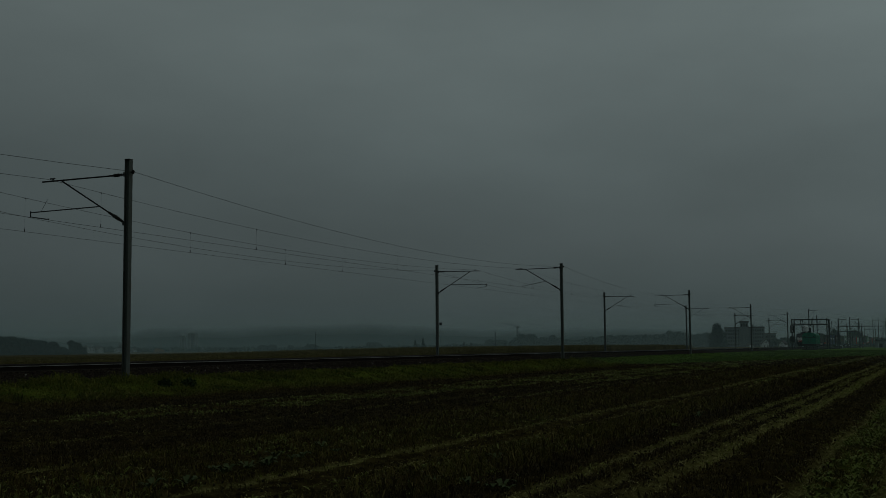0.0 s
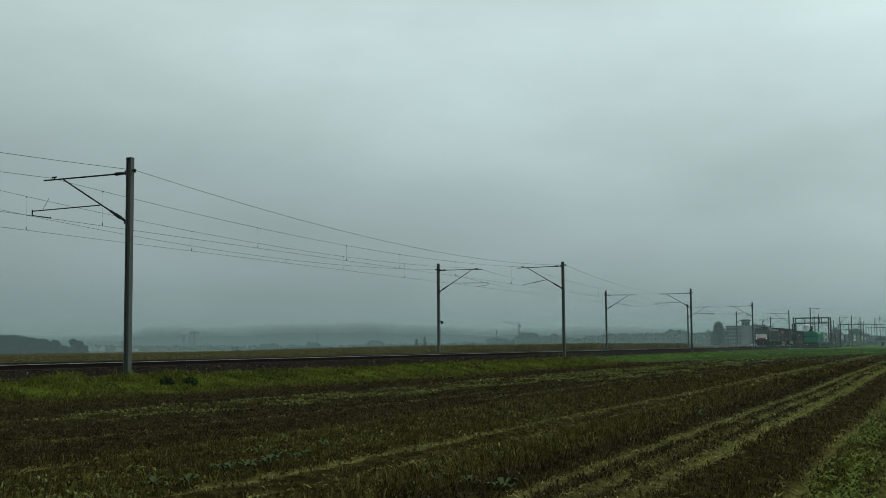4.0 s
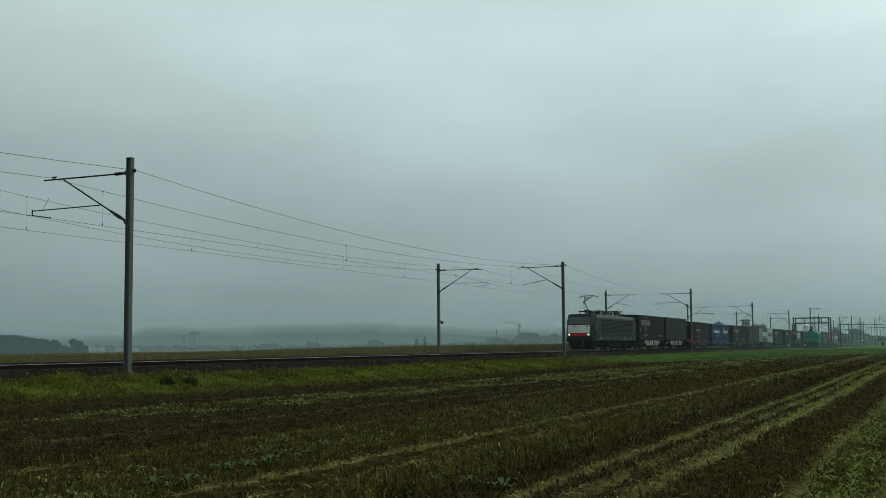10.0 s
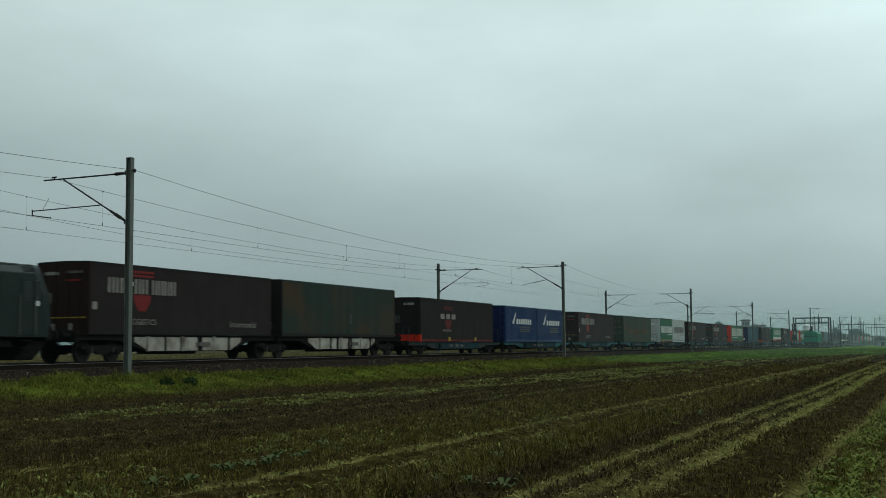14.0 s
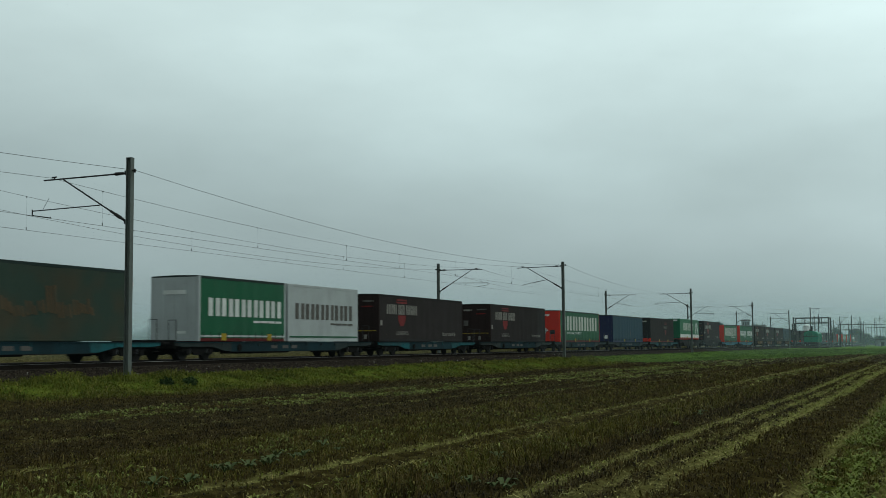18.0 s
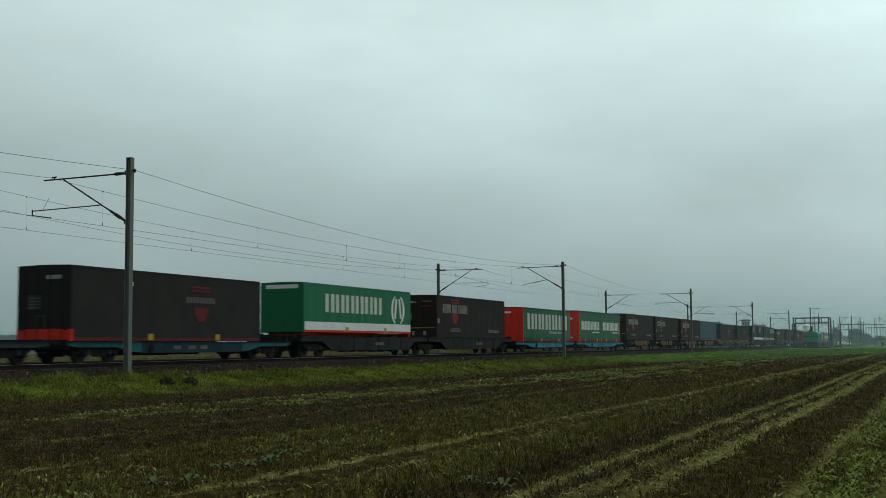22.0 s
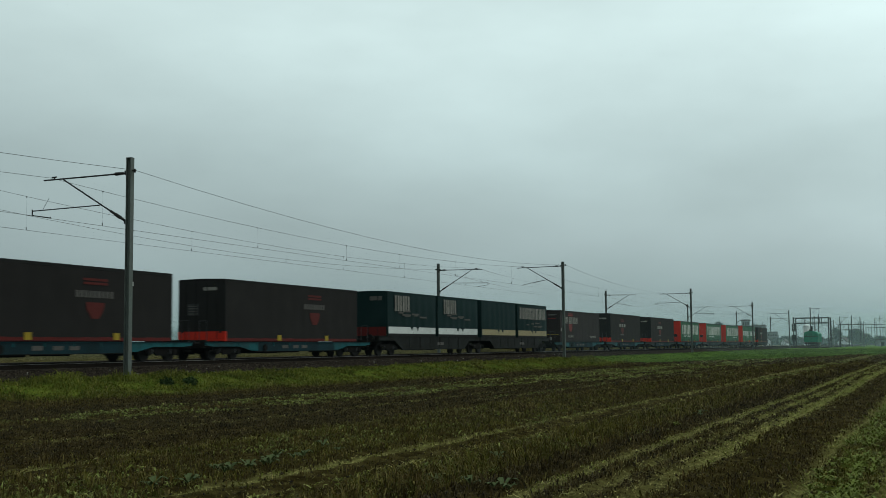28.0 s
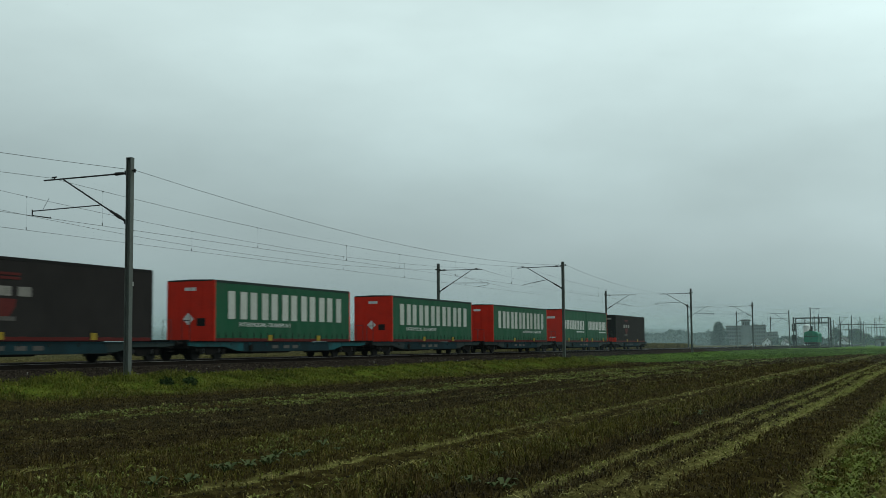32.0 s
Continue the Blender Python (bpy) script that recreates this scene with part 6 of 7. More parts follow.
def plant_crop():
    """The dry maize behind the line: stalks with hanging leaves, ending at a bare field."""
    rng = np.random.default_rng(21)
    n = 62000
    s = rng.uniform(10, 245, n)
    o = -12.0 - np.abs(rng.normal(0, 1, n)) * 5.0 - rng.integers(0, 2, n) * rng.uniform(0, 45, n)
    keep = (s < 234 + 3 * rng.normal(0, 1, n))
    s, o = s[keep], o[keep]
    n = len(s)
    x, y, _ = along(s, o)
    base = ground_z(s, o)
    top = crop_top(s + 0.85 * (o + 12)) + rng.normal(0, 0.07, n)
    parts_v = []
    a = rng.uniform(0, 6.283, n)
    w = 0.030
    parts_v.append(np.stack([np.stack([x + np.cos(a) * w, y + np.sin(a) * w, base], 1), np.stack([x - np.cos(a) * w, y - np.sin(a) * w, base], 1), np.stack([x, y, top], 1)], 1))
    for k in range(5):
        q = rng.uniform(0.25, 0.95, n)
        zz = base + (top - base) * q
        b = rng.uniform(0, 6.283, n)
        L = rng.uniform(0.12, 0.34, n)
        parts_v.append(np.stack([np.stack([x, y, zz + 0.028], 1), np.stack([x, y, zz - 0.028], 1), np.stack([x + np.cos(b) * L, y + np.sin(b) * L, zz + rng.uniform(-0.25, 0.15, n)], 1)], 1))
    v = np.concatenate(parts_v).reshape(-1, 3)
    tagged(arrays("maize_crop", v, np.arange(len(v)).reshape(-1, 3), CORN), "tall dry yellow-brown maize standing behind the railway", "crop", kind="stuff")


plant_crop()


# ---- the misty distance ----
def polar(az, dist):
    """World x, y at a bearing in degrees to the right of the view's middle."""
    return dist * math.sin(radians(az)), dist * math.cos(radians(az))


def land_z(x, y):
    """Height of the low open land at x, y far behind the line."""
    s = x * math.sin(HEAD) + y * math.cos(HEAD)
    px, py, a = along(s, 0.0)
    return np.minimum(ground_z(s, (x - px) * np.cos(a) - (y - py) * np.sin(a)), 0.0)


# leaf colours grow paler with distance: some haze is put into them
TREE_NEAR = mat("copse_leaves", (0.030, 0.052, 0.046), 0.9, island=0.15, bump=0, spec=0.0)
TREE_MID = mat("distant_leaves_haze_tint", (0.036, 0.058, 0.050), 0.9, island=0.15, bump=0, spec=0.0)
TREE_FAR = mat("far_leaves_haze_tint", (0.045, 0.068, 0.060), 0.9, island=0.15, bump=0, spec=0.0)
BARK = mat("misty_bark", (0.03, 0.03, 0.025), 0.9)
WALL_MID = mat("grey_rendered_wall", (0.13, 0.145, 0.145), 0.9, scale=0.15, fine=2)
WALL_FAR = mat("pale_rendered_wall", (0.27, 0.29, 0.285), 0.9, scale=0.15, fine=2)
PANE_MID = mat("dark_window", (0.02, 0.024, 0.025), 0.4, bump=0)
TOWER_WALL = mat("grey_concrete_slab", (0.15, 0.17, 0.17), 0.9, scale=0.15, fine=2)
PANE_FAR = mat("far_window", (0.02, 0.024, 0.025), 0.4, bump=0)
ROOF_MID = mat("weathered_tile_roof", (0.06, 0.052, 0.048), 0.9, scale=0.3, fine=4)
WHITE_MID = mat("white_rendered_wall", (0.55, 0.58, 0.57), 0.8, scale=0.3, fine=4)
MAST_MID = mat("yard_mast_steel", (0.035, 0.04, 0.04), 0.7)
# the same steel lightened, as haze in the colour of the far masts
MAST_FAR = mat("haze_paled_mast_steel", (0.05, 0.055, 0.055), 0.7)
MID_GREEN = mat("turquoise_green_paint", (0.006, 0.15, 0.085), 0.55, scale=0.8, dirt=(0.010, 0.075, 0.05), dirt_amt=0.7)
MID_DARK = mat("black_wagon_gear", (0.016, 0.018, 0.018), 0.8)
AUTUMN = mat("autumn_leaves", (0.20, 0.095, 0.02), 0.9, island=0.3, bump=0)


def crown_arrays(rng, n, lobes, leaf):
    """Leaf clumps on several lobes (centre, radii)."""
    out = []
    for c, r in lobes:
        p = rng.normal(0, 1, (n, 3))
        p /= np.linalg.norm(p, axis=1)[:, None]
        q = np.asarray(c) + p * np.asarray(r) * rng.uniform(0.55, 1.05, (n, 1))
        d1, d2 = rng.normal(0, leaf, (n, 3)), rng.normal(0, leaf, (n, 3))
        out.append(np.stack([q, q + d1, q + d2], 1))
    return np.concatenate(out).reshape(-1, 3)


def make_tree(az, dist, height, width, material, seed, shape="round", label="hazy broad-leaved tree standing in the mist", n=1100):
    rng = np.random.default_rng(seed)
    t = thing("tree", label, "tree", "trees in the distance")
    x, y = polar(az, dist)
    foot = float(land_z(x, y))
    height = height * 1.16 - foot
    t.matrix_world = pose(x, y, foot)
    tr = rod(B(), (0, 0, -0.3), (0.1 * width * 0.1, 0, height * 0.55), width * 0.035 + 0.05, 7, width * 0.015 + 0.02)
    for k in range(4):
        a = k * 1.7 + seed
        rod(tr, (0, 0, height * (0.25 + 0.08 * k)), (math.cos(a) * width * 0.28, math.sin(a) * width * 0.28, height * (0.55 + 0.06 * k)), width * 0.016 + 0.02, 5, 0.02)
    part("trunk", tr, BARK, t)
    if shape == "cone":
        lobes = [((0, 0, height * q), (width * 0.5 * (1.05 - q), width * 0.5 * (1.05 - q), height * 0.13)) for q in (0.15, 0.3, 0.45, 0.6, 0.75, 0.88)]
    else:
        lobes = []
        for k in range(7):
            a = rng.uniform(0, 6.28)
            r = width * rng.uniform(0.12, 0.30)
            zz = height * rng.uniform(0.32, 0.74)
            lobes.append(((math.cos(a) * r, math.sin(a) * r, zz), (width * rng.uniform(0.2, 0.32), width * rng.uniform(0.2, 0.32), height * rng.uniform(0.17, 0.27))))
        lobes.append(((0, 0, height * 0.42), (width * 0.42, width * 0.42, height * 0.36)))
        for a in (0.0, 2.1, 4.2):
            lobes.append(((math.cos(a) * width * 0.22, math.sin(a) * width * 0.22, height * 0.18), (width * 0.32, width * 0.32, height * 0.20)))
    v = crown_arrays(rng, n, lobes, max(width, height * 0.5) * 0.034)
    v[:, 2] = np.maximum(v[:, 2], 0.05)
    arrays("crown", v, np.arange(len(v)).reshape(-1, 3), material, t)
    return t


def woods(name, az0, az1, dist, profile, material, label, seed, n=5000, depth=60):
    """A far wood as one mass of leaf clumps under an uneven top line."""
    rng = np.random.default_rng(seed)
    az = rng.uniform(az0, az1, n)
    d = dist + rng.uniform(0, depth, n)
    top = np.interp(az, [p[0] for p in profile], [p[1] for p in profile]) * d / dist
    top = top * (1.05 + 0.20 * value_noise(az * 3.1, az * 0, seed) * 0.5 + 0.10 * value_noise(az * 9.0, az * 0, seed + 1))
    z = top * rng.uniform(0.0, 1.0, n) ** 0.6
    x, y = d * np.sin(np.radians(az)), d * np.cos(np.radians(az))
    foot = land_z(x, y)
    q = np.stack([x, y, foot + np.maximum(z - foot * (z / np.maximum(top, 0.1)), 0.3)], 1)
    leaf = dist * 0.0013
    v = np.stack([q, q + rng.normal(0, leaf, (n, 3)), q + rng.normal(0, leaf, (n, 3))], 1).reshape(-1, 3)
    v[:, 2] = np.maximum(v[:, 2], np.repeat(foot, 3))
    tagged(arrays(name, v, np.arange(len(v)).reshape(-1, 3), material), label, "trees", kind="stuff")


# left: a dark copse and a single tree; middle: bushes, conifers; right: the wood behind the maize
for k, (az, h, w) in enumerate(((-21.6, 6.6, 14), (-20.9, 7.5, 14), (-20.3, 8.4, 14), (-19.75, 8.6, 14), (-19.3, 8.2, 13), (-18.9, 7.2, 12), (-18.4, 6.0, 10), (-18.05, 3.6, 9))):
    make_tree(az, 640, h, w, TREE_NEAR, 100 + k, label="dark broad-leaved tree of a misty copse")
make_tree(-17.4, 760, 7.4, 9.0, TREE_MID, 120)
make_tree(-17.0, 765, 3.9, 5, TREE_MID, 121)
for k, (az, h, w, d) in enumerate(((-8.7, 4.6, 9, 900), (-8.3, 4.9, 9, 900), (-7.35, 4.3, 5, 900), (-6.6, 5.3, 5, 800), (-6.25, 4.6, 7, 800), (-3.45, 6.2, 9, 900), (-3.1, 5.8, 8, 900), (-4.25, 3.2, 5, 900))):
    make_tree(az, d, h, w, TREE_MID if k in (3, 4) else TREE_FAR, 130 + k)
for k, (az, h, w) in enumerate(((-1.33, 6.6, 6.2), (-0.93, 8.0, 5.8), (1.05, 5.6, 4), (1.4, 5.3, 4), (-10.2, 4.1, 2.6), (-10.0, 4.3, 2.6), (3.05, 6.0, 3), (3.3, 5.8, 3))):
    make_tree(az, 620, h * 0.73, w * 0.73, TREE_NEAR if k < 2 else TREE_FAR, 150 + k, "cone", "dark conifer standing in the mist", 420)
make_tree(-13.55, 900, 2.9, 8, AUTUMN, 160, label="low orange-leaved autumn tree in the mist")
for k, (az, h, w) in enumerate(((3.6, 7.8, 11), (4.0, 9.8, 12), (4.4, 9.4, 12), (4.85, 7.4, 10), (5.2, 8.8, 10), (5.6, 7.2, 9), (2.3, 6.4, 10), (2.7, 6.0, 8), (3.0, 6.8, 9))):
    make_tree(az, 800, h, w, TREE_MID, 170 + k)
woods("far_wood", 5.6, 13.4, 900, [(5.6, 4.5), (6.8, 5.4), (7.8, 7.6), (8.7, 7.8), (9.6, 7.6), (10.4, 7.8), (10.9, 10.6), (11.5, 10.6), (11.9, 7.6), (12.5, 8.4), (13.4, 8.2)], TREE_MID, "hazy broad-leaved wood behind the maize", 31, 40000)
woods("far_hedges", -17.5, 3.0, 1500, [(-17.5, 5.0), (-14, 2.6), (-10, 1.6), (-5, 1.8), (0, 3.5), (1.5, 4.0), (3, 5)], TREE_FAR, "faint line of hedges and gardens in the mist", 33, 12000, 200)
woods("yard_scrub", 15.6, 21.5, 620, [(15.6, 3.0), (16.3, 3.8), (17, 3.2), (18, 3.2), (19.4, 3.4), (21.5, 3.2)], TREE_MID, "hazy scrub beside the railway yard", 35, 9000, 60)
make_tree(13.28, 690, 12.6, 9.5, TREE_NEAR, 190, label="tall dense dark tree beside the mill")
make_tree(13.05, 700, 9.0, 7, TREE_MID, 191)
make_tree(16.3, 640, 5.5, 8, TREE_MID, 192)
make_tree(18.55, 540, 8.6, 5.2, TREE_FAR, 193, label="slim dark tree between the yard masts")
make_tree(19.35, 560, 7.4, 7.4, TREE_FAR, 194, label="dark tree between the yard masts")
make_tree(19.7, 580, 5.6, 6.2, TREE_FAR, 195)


def windows(parent, x0, x1, y, z0, z1, nx, nz, pane, share=(0.55, 0.5)):
    dx, dz = (x1 - x0) / nx, (z1 - z0) / nz
    for i in range(nx):
        for j in range(nz):
            cx, cz = x0 + (i + 0.5) * dx, z0 + (j + 0.5) * dz
            part("window", box(B(), cx - dx * share[0] / 2, cx + dx * share[0] / 2, y - 0.12, y + 0.05, cz - dz * share[1] / 2, cz + dz * share[1] / 2), pane, parent)


def facing(name, label, category, az, dist, z=0.0, turn=0.0, group=""):
    """An Empty whose -y axis looks back at the viewer."""
    t = thing(name, label, category, group)
    x, y = polar(az, dist)
    t.matrix_world = pose(x, y, z + float(land_z(x, y)), 0, 0, -az + turn)
    return t


def make_mill():
    """The old mill: a long five-storey block with a stair tower and a lower wing."""
    t = facing("mill_building", "large old industrial mill with a square tower, grey in the mist", "building", 14.46, 720)
    part("wall", box(B(), -11.6, 11.4, 0, 14, -1, 11.9), WALL_MID, t)
    part("roof", box(B(), -11.9, 11.7, -0.3, 14.3, 11.9, 12.4), ROOF_MID, t)
    tw = part("tower", box(B(), -2.6, 2.2, -0.6, 5, -1, 15.2), WALL_MID, t)
    part("tower_cap", box(B(), -3.1, 2.7, -1.0, 5.4, 15.2, 15.9), ROOF_MID, tw)
    for x in (-1.6, -0.2, 1.2):
        part("tower_window", box(B(), x - 0.35, x + 0.35, -0.75, -0.55, 12.6, 14.4), PANE_MID, tw)
    windows(t, -11.2, -3.0, -0.02, 1.0, 11.4, 6, 5, PANE_MID)
    windows(t, 3.0, 11.0, -0.02, 1.0, 11.4, 6, 5, PANE_MID)
    part("wing", box(B(), 11.5, 18.0, 1, 12, -1, 8.2), WALL_MID, t)
    part("wing_roof", box(B(), 11.4, 18.3, 0.7, 12.3, 8.2, 8.6), ROOF_MID, t)
    windows(t, 12.0, 17.6, 0.98, 1.0, 7.8, 4, 3, PANE_MID)
    for x, h in ((4.5, 13.6), (6.2, 13.2), (8.4, 12.9), (10.2, 13.0)):
        part("roof_shed", box(B(), x - 0.6, x + 0.6, 2, 4, 12.3, h), WALL_MID, t)
    for x in (5.3, 9.4):
        part("roof_pipe", rod(B(), (x, 3, 12.3), (x, 3, 14.2), 0.12, 6), MAST_MID, t)


make_mill()


def make_house(az, dist, w, h, turn, material=None):
    t = facing("house", "small white gabled house in the mist", "house", az, dist, 0, turn, "houses in the distance")
    bm = B()
    prism(bm, [(-w / 2, -0.5), (w / 2, -0.5), (w / 2, h * 0.55), (0, h), (-w / 2, h * 0.55)], 0, w * 1.2)
    part("wall", bm, material or WHITE_MID, t)
    for e in (1, -1):
        rf = B()
        prism(rf, [(e * (w / 2 + 0.3), h * 0.50), (0, h + 0.05), (0, h + 0.3), (e * (w / 2 + 0.35), h * 0.58)], -0.3, w * 1.2 + 0.3)
        part("roof", rf, ROOF_MID, t)
    for x, z in ((-w * 0.22, h * 0.2), (w * 0.22, h * 0.2), (0, h * 0.62)):
        part("window", box(B(), x - w * 0.07, x + w * 0.07, -0.06, 0.05, z, z + h * 0.16), PANE_MID, t)


make_house(15.42, 560, 3.6, 4.1, 10)
make_house(16.14, 560, 2.6, 3.4, -25)
make_house(14.75, 600, 2.4, 2.2, 30)
make_house(18.75, 520, 4.0, 3.6, -20)
for k, az in enumerate((-17.0, -16.6, -16.2, -15.9, -15.5, -15.1, -14.8, -11.6, -16.8, -15.3)):
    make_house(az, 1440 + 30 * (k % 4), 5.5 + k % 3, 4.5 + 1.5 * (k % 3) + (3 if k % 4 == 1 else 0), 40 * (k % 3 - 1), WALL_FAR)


def make_tower(az, dist, w, h):
    t = facing("apartment_tower", "pale high-rise apartment tower fading into the mist", "building", az, dist, 0, 20, "towers in the distance")
    part("wall", box(B(), -w / 2, w / 2, 0, w, -1, h), TOWER_WALL, t)
    part("roof", box(B(), -w / 2 - 0.3, w / 2 + 0.3, -0.3, w + 0.3, h, h + 0.8), WALL_FAR, t)
    part("roof_shed", box(B(), -w * 0.2, w * 0.2, w * 0.3, w * 0.7, h + 0.8, h + 3.5), WALL_FAR, t)
    for j in range(9):
        z = 1.5 + j * (h - 2) / 9
        part("balcony", box(B(), -w * 0.42, w * 0.02, -1.1, 0.0, z, z + 0.9), TOWER_WALL, t)
        part("window", box(B(), -w * 0.44, w * 0.04, -0.05, 0.06, z + 0.9, z + (h - 2) / 9 - 0.1), PANE_FAR, t)
        part("window", box(B(), w * 0.2, w * 0.4, -0.05, 0.06, z + 0.8, z + 2.2), PANE_FAR, t)


make_tower(-12.42, 2300, 10, 29)
make_tower(-11.93, 2300, 15, 34)


def make_crane():
    t = facing("tower_crane", "slim tower crane above the trees in the mist", "crane", 3.66, 900, 0, 62)
    bm = B()
    for dx in (-0.45, 0.45):
        for dy in (-0.45, 0.45):
            rod(bm, (dx, dy, 0), (dx, dy, 18.2), 0.08, 4)
    for k in range(9):
        rod(bm, (-0.6, -0.6, k * 2.0), (0.6, -0.6, k * 2.0 + 2.0), 0.08, 4)
        rod(bm, (-0.6, 0.6, k * 2.0 + 2), (-0.6, -0.6, k * 2.0), 0.08, 4)
    part("tower", bm, MAST_MID, t)
    jb = rod(rod(B(), (3.5, 0, 17.6), (-27, 0, 20.3), 0.09, 4), (0, 0, 18.9), (-26, 0, 20.7), 0.06, 4)
    for k in range(12):
        rod(jb, (-2 * k, 0, 17.9 + 0.177 * k), (-2 * k - 1, 0, 18.95 + 0.14 * k), 0.04, 4)
    part("jib", jb, MAST_MID, t)
    part("counterweight", box(B(), 2.2, 3.4, -0.5, 0.5, 16.9, 17.9), MAST_MID, t)
    part("cab", box(B(), -0.4, 0.6, -1.4, -0.6, 16.9, 18.1), MAST_MID, t)
    part("apex", rod(rod(B(), (0, 0, 18.1), (0, 0, 22.3), 0.14, 4, 0.06), (0, 0, 22.2), (-14, 0, 19.4), 0.035, 4), MAST_MID, t)
    part("hook_rope", rod(B(), (-5.5, 0, 18.2), (-5.5, 0, 12.5), 0.05, 4), MAST_MID, t)


make_crane()


def lone_pole(az, dist, h):
    t = facing("wooden_pole", "thin dark pole standing in the fields", "pole", az, dist)
    part("shaft", rod(B(), (0, 0, -0.5), (0, 0, h), 0.16, 6, 0.11), MAST_MID, t)
    part("crossbar", box(B(), -0.4, 0.4, -0.05, 0.05, h - 0.5, h - 0.38), MAST_MID, t)


lone_pole(-6.16, 420, 7.7)
lone_pole(2.59, 430, 7.3)


# ---- the station yard at the far end ----
def yard_mast(s, o, h, arm=0.0, material=None, box_h=0.0):
    t = thing("yard_mast", "thin dark railway mast in the hazy station yard", "catenary mast", "masts in the yard")
    t.matrix_world = line_pose(s, o)
    w = 0.10 if material is None else 0.07
    part("post", box(B(), -w, w, -w, w, -1.2, h), material or MAST_MID, t)
    if arm:
        part("arm", rod(B(), (0, 0, h - 0.35), (0, arm, h - 0.3), 0.06, 5), material or MAST_MID, t)
        part("stay", rod(B(), (0, 0, h - 1.9), (0, arm * 0.7, h - 0.35), 0.045, 5), material or MAST_MID, t)
    if box_h:
        part("signal_head", box(B(), -0.15, 0.15, -0.3, 0.3, box_h, box_h + 1.3, 0.03), material or MAST_MID, t)
    return t


def make_gantry(s, o0, o1, h, deep):
    t = thing("signal_gantry", "dark lattice portal spanning the tracks of the yard", "gantry")
    t.matrix_world = line_pose(s, 0)
    for o in (o0, o1):
        for dx in (0, -deep):
            part("leg", box(B(), dx - 0.12, dx + 0.12, o - 0.12, o + 0.12, -1.2, h), MAST_MID, t)
        bm = B()
        for k in range(6):
            rod(bm, (0, o, k * h / 6), (-deep, o, (k + 1) * h / 6), 0.05, 4)
        part("leg_bracing", bm, MAST_MID, t)
    for dx in (0, -deep):
        for z in (h - 0.15, h - 1.35):
            part("beam", box(B(), dx - 0.09, dx + 0.09, o0, o1, z - 0.09, z + 0.09), MAST_MID, t)
        n = 4
        for k in range(n + 1):
            o = o0 + (o1 - o0) * k / n
            part("strut", box(B(), dx - 0.08, dx + 0.08, o - 0.07, o + 0.07, h - 1.35, h - 0.15), MAST_MID, t)


make_gantry(283, 2.35, 10.1, 6.55, 5.0)


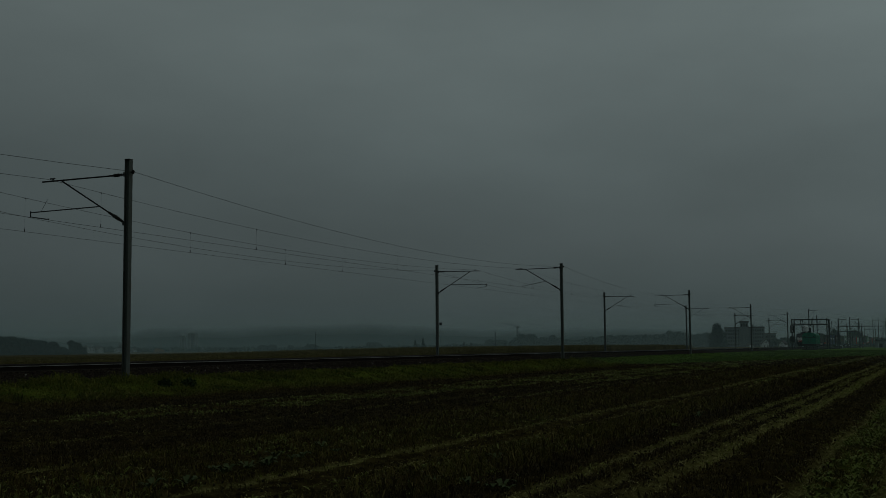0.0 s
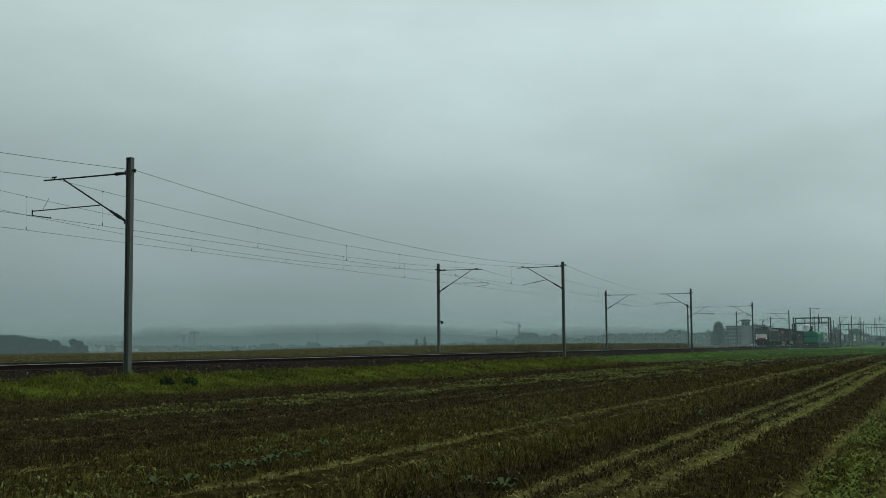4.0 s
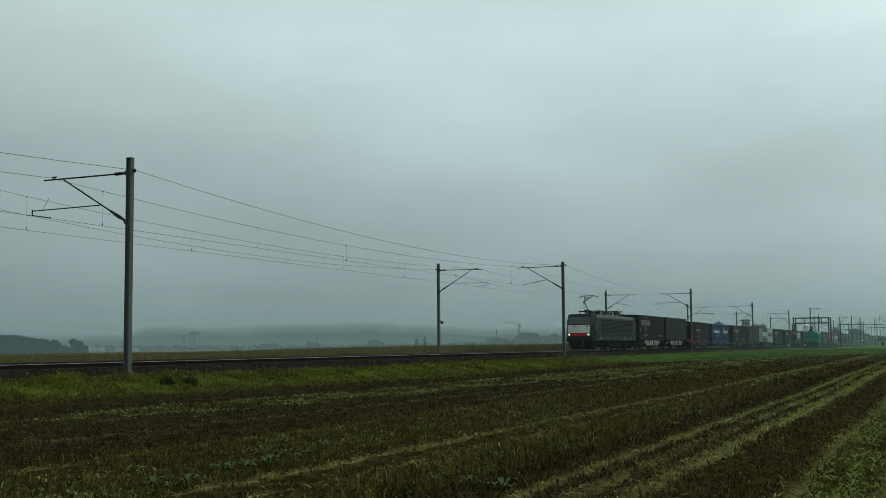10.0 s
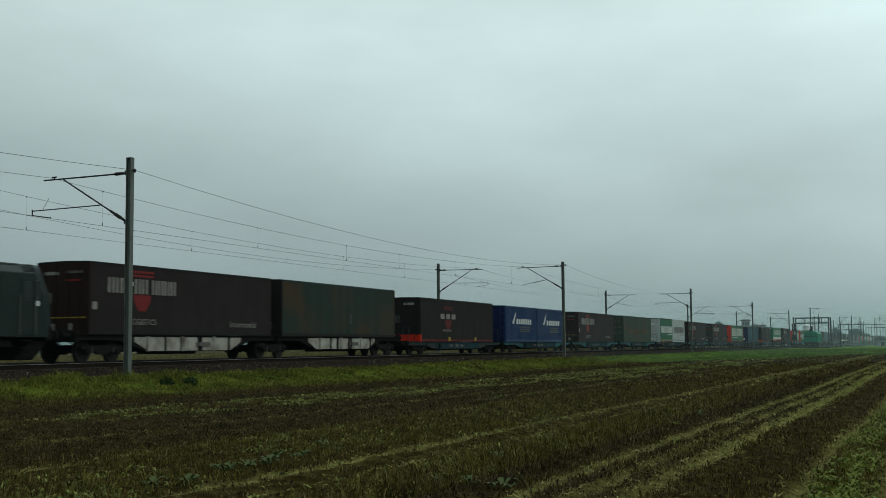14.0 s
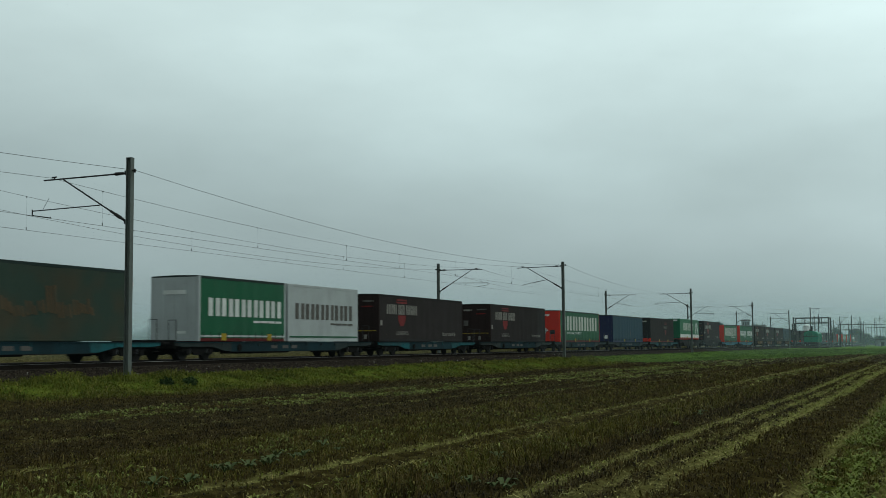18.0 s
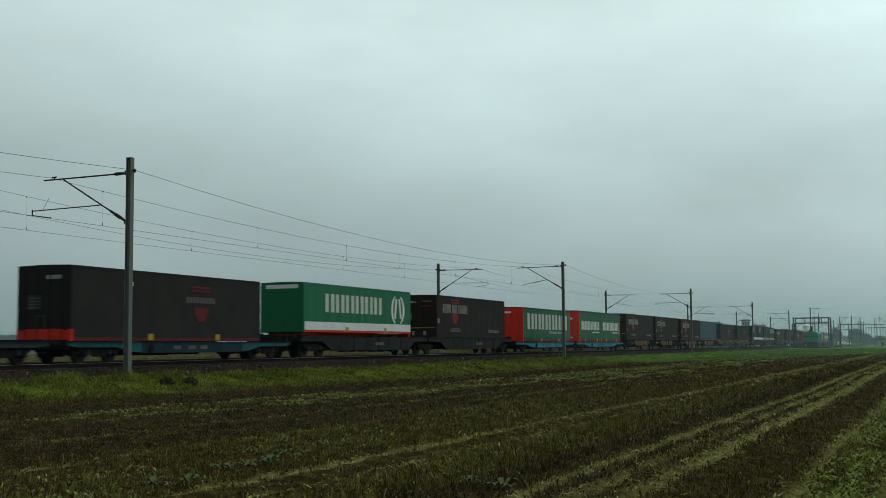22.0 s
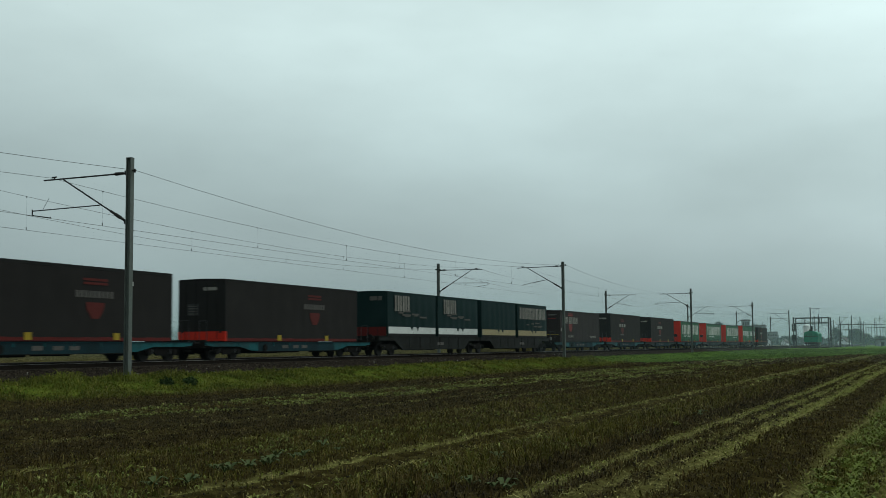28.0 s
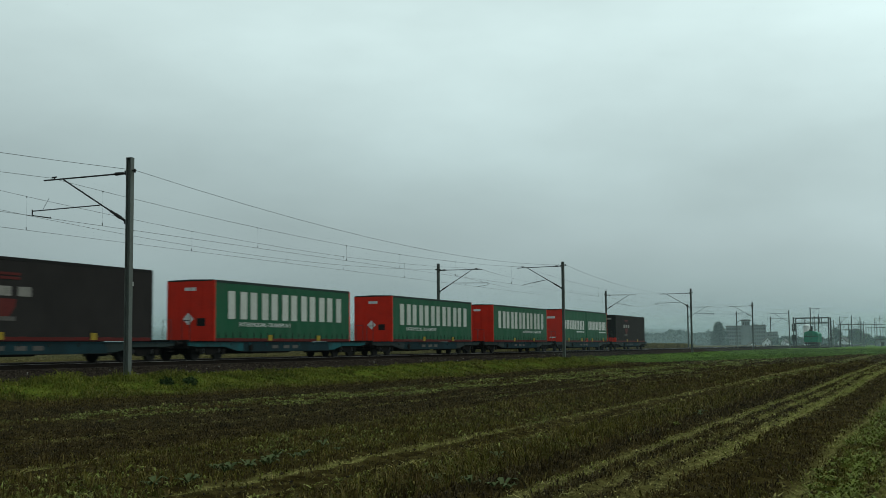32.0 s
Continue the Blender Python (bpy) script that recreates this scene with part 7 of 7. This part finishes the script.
def make_parked():
    """The green tank-like rail vehicle parked on the siding."""
    t = thing("parked_rail_wagon", "bright turquoise-green covered rail wagon parked on the siding", "railway wagon")
    t.matrix_world = line_pose(270, 7.35, ZR - 0.40)
    bm = B()
    prism(bm, [(-1.5, 1.15), (1.5, 1.15), (1.5, 3.0), (1.25, 3.35), (0.6, 3.62), (-0.6, 3.62), (-1.25, 3.35), (-1.5, 3.0)], -9.0, 0.0)
    bmesh.ops.rotate(bm, verts=bm.verts[:], cent=(0, 0, 0), matrix=Matrix.Rotation(radians(-90), 3, "Z"))
    part("body", bm, MID_GREEN, t)
    part("end_panel", box(B(), 0.0, 0.05, -1.25, 1.25, 1.3, 2.35, 0.02), MID_GREEN, t)
    part("end_band", box(B(), 0.0, 0.09, -1.5, 1.5, 2.42, 2.54, 0.02), MID_DARK, t)
    for y in (-1.3, -0.45, 0.45, 1.3):
        part("end_rib", box(B(), 0.05, 0.12, y - 0.05, y + 0.05, 1.2, 2.4, 0.01), MID_GREEN, t)
    for k in range(6):
        part("side_rib", box(B(), -1.4 - k * 1.4, -1.3 - k * 1.4, 1.5, 1.56, 1.2, 3.0, 0.01), MID_GREEN, t)
    for y in (-0.9, 0.9):
        part("tail_lamp", rod(B(), (0.0, y, 2.75), (0.1, y, 2.75), 0.12, 10), MID_DARK, t)
    part("roof_stack", rod(B(), (-1.9, 0.1, 3.6), (-1.9, 0.1, 4.7), 0.22, 10), MID_DARK, t)
    part("ladder", rod(rod(B(), (0.1, 0.2, 1.2), (0.1, 0.2, 3.5), 0.025, 5), (0.1, -0.2, 1.2), (0.1, -0.2, 3.5), 0.025, 5), MID_DARK, t)
    part("headstock", box(B(), 0.0, 0.14, -1.4, 1.4, 0.72, 1.14, 0.02), MID_DARK, t)
    part("roof_vent", box(B(), -1.2, -0.4, -0.35, 0.35, 3.62, 4.0, 0.05), MID_DARK, t)
    part("underframe", box(B(), -8.9, 0.1, -1.35, 1.35, 0.7, 1.12, 0.03), MID_DARK, t)
    for y in (-0.875, 0.875):
        part("buffer", rod(B(), (0.1, y, 0.95), (0.6, y, 0.95), 0.2, 10), MID_DARK, t)
    for x in (-1.6, -7.2):
        for y in (-0.76, 0.76):
            part("wheel", rod(B(), (x, y - 0.07, 0.45), (x, y + 0.07, 0.45), 0.45, 18), MID_DARK, t)
        part("axle", rod(B(), (x, -0.76, 0.45), (x, 0.76, 0.45), 0.08, 8), MID_DARK, t)
        for y in (-1.1, 1.1):
            part("axle_guard", box(B(), x - 0.5, x + 0.5, y - 0.05, y + 0.05, 0.3, 0.8), MID_DARK, t)
    sd = thing("siding_track", "short siding track with rusty rails", "railway track", kind="structure")
    ss = np.arange(262, 420, 8.0)
    for g in (-0.7535, 0.7535):
        c = 7.35 + g
        sweep("rail", [(c - 0.03, ZR - 0.54), (c - 0.03, ZR - 0.40), (c + 0.03, ZR - 0.40), (c + 0.03, ZR - 0.54)], ss, M["rail"], sd)
    sweep("ballast_strip", [(5.0, 0.38), (5.9, ZR - 0.53), (8.8, ZR - 0.53), (9.7, 0.38)], ss, M["ballast"], sd, closed=False)


make_parked()


def make_signal():
    t = thing("rail_signal", "dark rail signal with two heads at the yard entrance", "signal")
    t.matrix_world = line_pose(276, 3.15)
    part("post", rod(B(), (0, 0, -1.2), (0, 0, 5.2), 0.09, 8), MID_DARK, t)
    for z in (3.7, 4.55):
        hd = part("signal_head", box(B(), -0.1, 0.15, -0.42, 0.42, z - 0.4, z + 0.4, 0.05), MID_DARK, t)
        for dz in (-0.18, 0.18):
            part("lens", rod(B(), (0.14, 0, z + dz), (0.2, 0, z + dz), 0.09, 10), M["lamp_off"], hd)
    part("relay_cabinet", box(B(), -0.3, 0.3, -0.5, 0.5, 1.2, 2.5, 0.03), MID_DARK, t)


make_signal()
# white tank and masts behind the gantry
tk = thing("storage_silo", "pale cylindrical storage silo behind the gantry", "silo")
tk.matrix_world = pose(*polar(17.2, 420), 0)
part("shell", rod(B(), (0, 0, -0.5), (0, 0, 7.6), 1.15, 20), WHITE_MID, tk)
part("cap", rod(B(), (0, 0, 7.6), (0, 0, 8.2), 1.15, 20, 0.4), WHITE_MID, tk)

for s, o, h, arm in ((294, 5.1, 9.1, 2.2), (300, 6.4, 7.7, 0), (296, 9.6, 6.6, 0), (318, 10.0, 7.3, 2.0), (336, 11.6, 8.0, 0), (346, 13.2, 7.8, -2.0), (330, 9.2, 5.2, 0)):
    yard_mast(s, o, h, arm)
rng_yard = random.Random(5)
for k in range(26):
    s = 370 + k * 16
    o = 6 + rng_yard.random() * 18 + k * 0.12
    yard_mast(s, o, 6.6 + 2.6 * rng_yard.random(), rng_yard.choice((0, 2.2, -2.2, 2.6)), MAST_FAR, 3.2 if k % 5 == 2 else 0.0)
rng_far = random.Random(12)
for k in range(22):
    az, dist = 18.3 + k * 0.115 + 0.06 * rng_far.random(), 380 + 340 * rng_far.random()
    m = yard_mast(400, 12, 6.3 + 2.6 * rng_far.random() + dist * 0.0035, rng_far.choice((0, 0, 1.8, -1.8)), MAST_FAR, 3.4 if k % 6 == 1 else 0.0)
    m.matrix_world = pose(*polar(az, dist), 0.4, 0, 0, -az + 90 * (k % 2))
for s, o0, o1, h in ((345, 7.6, 14.0, 5.6), (348, 7.6, 14.0, 4.2), (420, 4.8, 20, 6.6), (520, 3.5, 24, 6.8)):
    t = thing("cross_span", "thin steel cross beam between yard masts", "gantry", "cross spans of the yard")
    t.matrix_world = line_pose(s, 0)
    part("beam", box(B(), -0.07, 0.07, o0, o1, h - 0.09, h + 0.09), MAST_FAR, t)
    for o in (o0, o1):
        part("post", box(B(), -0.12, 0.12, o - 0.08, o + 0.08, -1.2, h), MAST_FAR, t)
for k in range(4):
    t = thing("concrete_post", "short white-painted post beside the yard track", "post", "posts in the yard")
    t.matrix_world = line_pose(330 + k * 46, 10.0 + k * 2.2, 0)
    part("shaft", box(B(), -0.1, 0.1, -0.1, 0.1, -0.5, 1.4 + 0.3 * (k % 3), 0.02), WALL_FAR, t)
for k, (s, o) in enumerate(((430, 15), (452, 17), (500, 19), (560, 23))):
    t = thing("yard_shed", "low grey shed in the hazy station yard", "shed", "sheds in the yard")
    t.matrix_world = line_pose(s, o, 0)
    part("wall", box(B(), -4, 4, -2, 2, -0.5, 2.6), WALL_MID, t)
    part("roof", box(B(), -4.3, 4.3, -2.3, 2.3, 2.6, 2.85), ROOF_MID, t)
    part("door", box(B(), 4.0, 4.06, -0.5, 0.5, -0.4, 1.8), PANE_MID, t)


def make_mist():
    """Low mist imitated by pale see-through sheets, ever farther off, that thin out with height."""
    # the sheet at 24 m is an added veil that lifts the near blacks
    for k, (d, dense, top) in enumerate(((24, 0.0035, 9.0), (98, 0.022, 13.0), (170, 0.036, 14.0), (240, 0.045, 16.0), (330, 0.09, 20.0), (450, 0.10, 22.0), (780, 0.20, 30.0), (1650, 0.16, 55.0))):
        m = bpy.data.materials.new("mist")
        m.use_nodes = True
        nt = m.node_tree
        N, L = nt.nodes.new, nt.links.new
        nt.nodes.remove(nt.nodes["Principled BSDF"])
        df, tl, tr = N("ShaderNodeBsdfDiffuse"), N("ShaderNodeBsdfTranslucent"), N("ShaderNodeBsdfTransparent")
        for q in (df, tl):
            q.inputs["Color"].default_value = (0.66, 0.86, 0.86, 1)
        drop, mx = N("ShaderNodeMixShader"), N("ShaderNodeMixShader")
        L(df.outputs[0], drop.inputs[1])
        L(tl.outputs[0], drop.inputs[2])
        tc, sep, mr = N("ShaderNodeTexCoord"), N("ShaderNodeSeparateXYZ"), N("ShaderNodeMapRange")
        L(tc.outputs["Object"], sep.inputs[0])
        mr.interpolation_type = "SMOOTHSTEP"
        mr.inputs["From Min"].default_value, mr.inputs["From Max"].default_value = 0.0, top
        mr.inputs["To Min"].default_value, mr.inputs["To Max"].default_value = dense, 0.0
        L(sep.outputs["Z"], mr.inputs["Value"])
        L(mr.outputs[0], mx.inputs[0])
        L(tr.outputs[0], mx.inputs[1])
        L(drop.outputs[0], mx.inputs[2])
        L(mx.outputs[0], nt.nodes["Material Output"].inputs["Surface"])
        az = np.radians(np.linspace(-50, 50, 61))
        zs = np.linspace(-2, top, 5)
        A, Z = np.meshgrid(az, zs, indexing="ij")
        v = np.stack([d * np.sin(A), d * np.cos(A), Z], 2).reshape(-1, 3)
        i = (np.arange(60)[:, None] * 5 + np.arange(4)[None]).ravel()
        g = arrays("haze_sheet", v, np.stack([i, i + 5, i + 6, i + 1], 1), m, smooth=True)
        tagged(g, "see-through pale sheet standing in for ground mist over the fields", "mist", kind="stuff")


make_mist()


def make_hills():
    """Wooded hills that dissolve upward into the low cloud."""
    m = bpy.data.materials.new("hills_with_haze_fade")
    m.use_nodes = True
    nt = m.node_tree
    N, L = nt.nodes.new, nt.links.new
    b = nt.nodes["Principled BSDF"]
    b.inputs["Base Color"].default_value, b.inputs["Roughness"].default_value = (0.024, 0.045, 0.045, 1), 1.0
    tr, mx = N("ShaderNodeBsdfTransparent"), N("ShaderNodeMixShader")
    tc, up, n = N("ShaderNodeTexCoord"), N("ShaderNodeAttribute"), N("ShaderNodeTexNoise")
    up.attribute_name = "rise"
    n.inputs["Scale"].default_value, n.inputs["Detail"].default_value = 0.006, 5
    L(tc.outputs["Object"], n.inputs["Vector"])
    jit = N("ShaderNodeMath")
    jit.operation = "MULTIPLY_ADD"
    jit.inputs[1].default_value, jit.inputs[2].default_value = 13.0, -6.5
    L(n.outputs["Fac"], jit.inputs[0])
    add = N("ShaderNodeMath")
    add.operation = "ADD"
    L(up.outputs["Fac"], add.inputs[0])
    L(jit.outputs[0], add.inputs[1])
    # cloud haze put into the opacity: the sheet turns see-through with height
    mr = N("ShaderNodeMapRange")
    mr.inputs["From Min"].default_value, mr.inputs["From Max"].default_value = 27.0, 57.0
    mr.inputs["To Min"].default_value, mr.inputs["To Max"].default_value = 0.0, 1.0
    L(add.outputs[0], mr.inputs["Value"])
    L(mr.outputs[0], mx.inputs[0])
    L(b.outputs[0], mx.inputs[1])
    L(tr.outputs[0], mx.inputs[2])
    L(mx.outputs[0], nt.nodes["Material Output"].inputs["Surface"])
    az = np.linspace(-30, 12, 127)
    zs = np.linspace(-5, 95, 9)
    A, Z = np.meshgrid(az, zs, indexing="ij")
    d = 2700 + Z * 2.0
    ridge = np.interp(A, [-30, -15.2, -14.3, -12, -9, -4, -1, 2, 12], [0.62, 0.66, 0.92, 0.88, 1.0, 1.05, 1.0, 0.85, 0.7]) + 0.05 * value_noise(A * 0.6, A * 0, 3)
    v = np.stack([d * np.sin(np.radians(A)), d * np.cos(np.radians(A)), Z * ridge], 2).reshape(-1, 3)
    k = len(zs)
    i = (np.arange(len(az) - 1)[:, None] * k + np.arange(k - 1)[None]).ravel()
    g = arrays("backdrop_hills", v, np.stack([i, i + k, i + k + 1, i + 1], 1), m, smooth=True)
    rise = g.data.attributes.new("rise", "FLOAT", "POINT")
    rise.data.foreach_set("value", Z.ravel().astype(np.float32))
    tagged(g, "dark wooded hills fading into low cloud", "hills", kind="structure")


make_hills()


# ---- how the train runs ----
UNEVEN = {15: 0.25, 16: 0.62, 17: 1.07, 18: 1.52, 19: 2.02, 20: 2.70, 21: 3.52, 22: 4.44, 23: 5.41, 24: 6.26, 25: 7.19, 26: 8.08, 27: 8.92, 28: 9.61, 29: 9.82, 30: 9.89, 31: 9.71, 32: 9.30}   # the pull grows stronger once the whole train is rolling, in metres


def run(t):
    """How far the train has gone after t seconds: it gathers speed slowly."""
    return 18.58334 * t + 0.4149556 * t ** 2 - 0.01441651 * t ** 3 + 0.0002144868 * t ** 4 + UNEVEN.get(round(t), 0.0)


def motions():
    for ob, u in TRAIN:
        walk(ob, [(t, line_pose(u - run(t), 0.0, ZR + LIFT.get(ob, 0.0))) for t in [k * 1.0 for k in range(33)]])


motions()
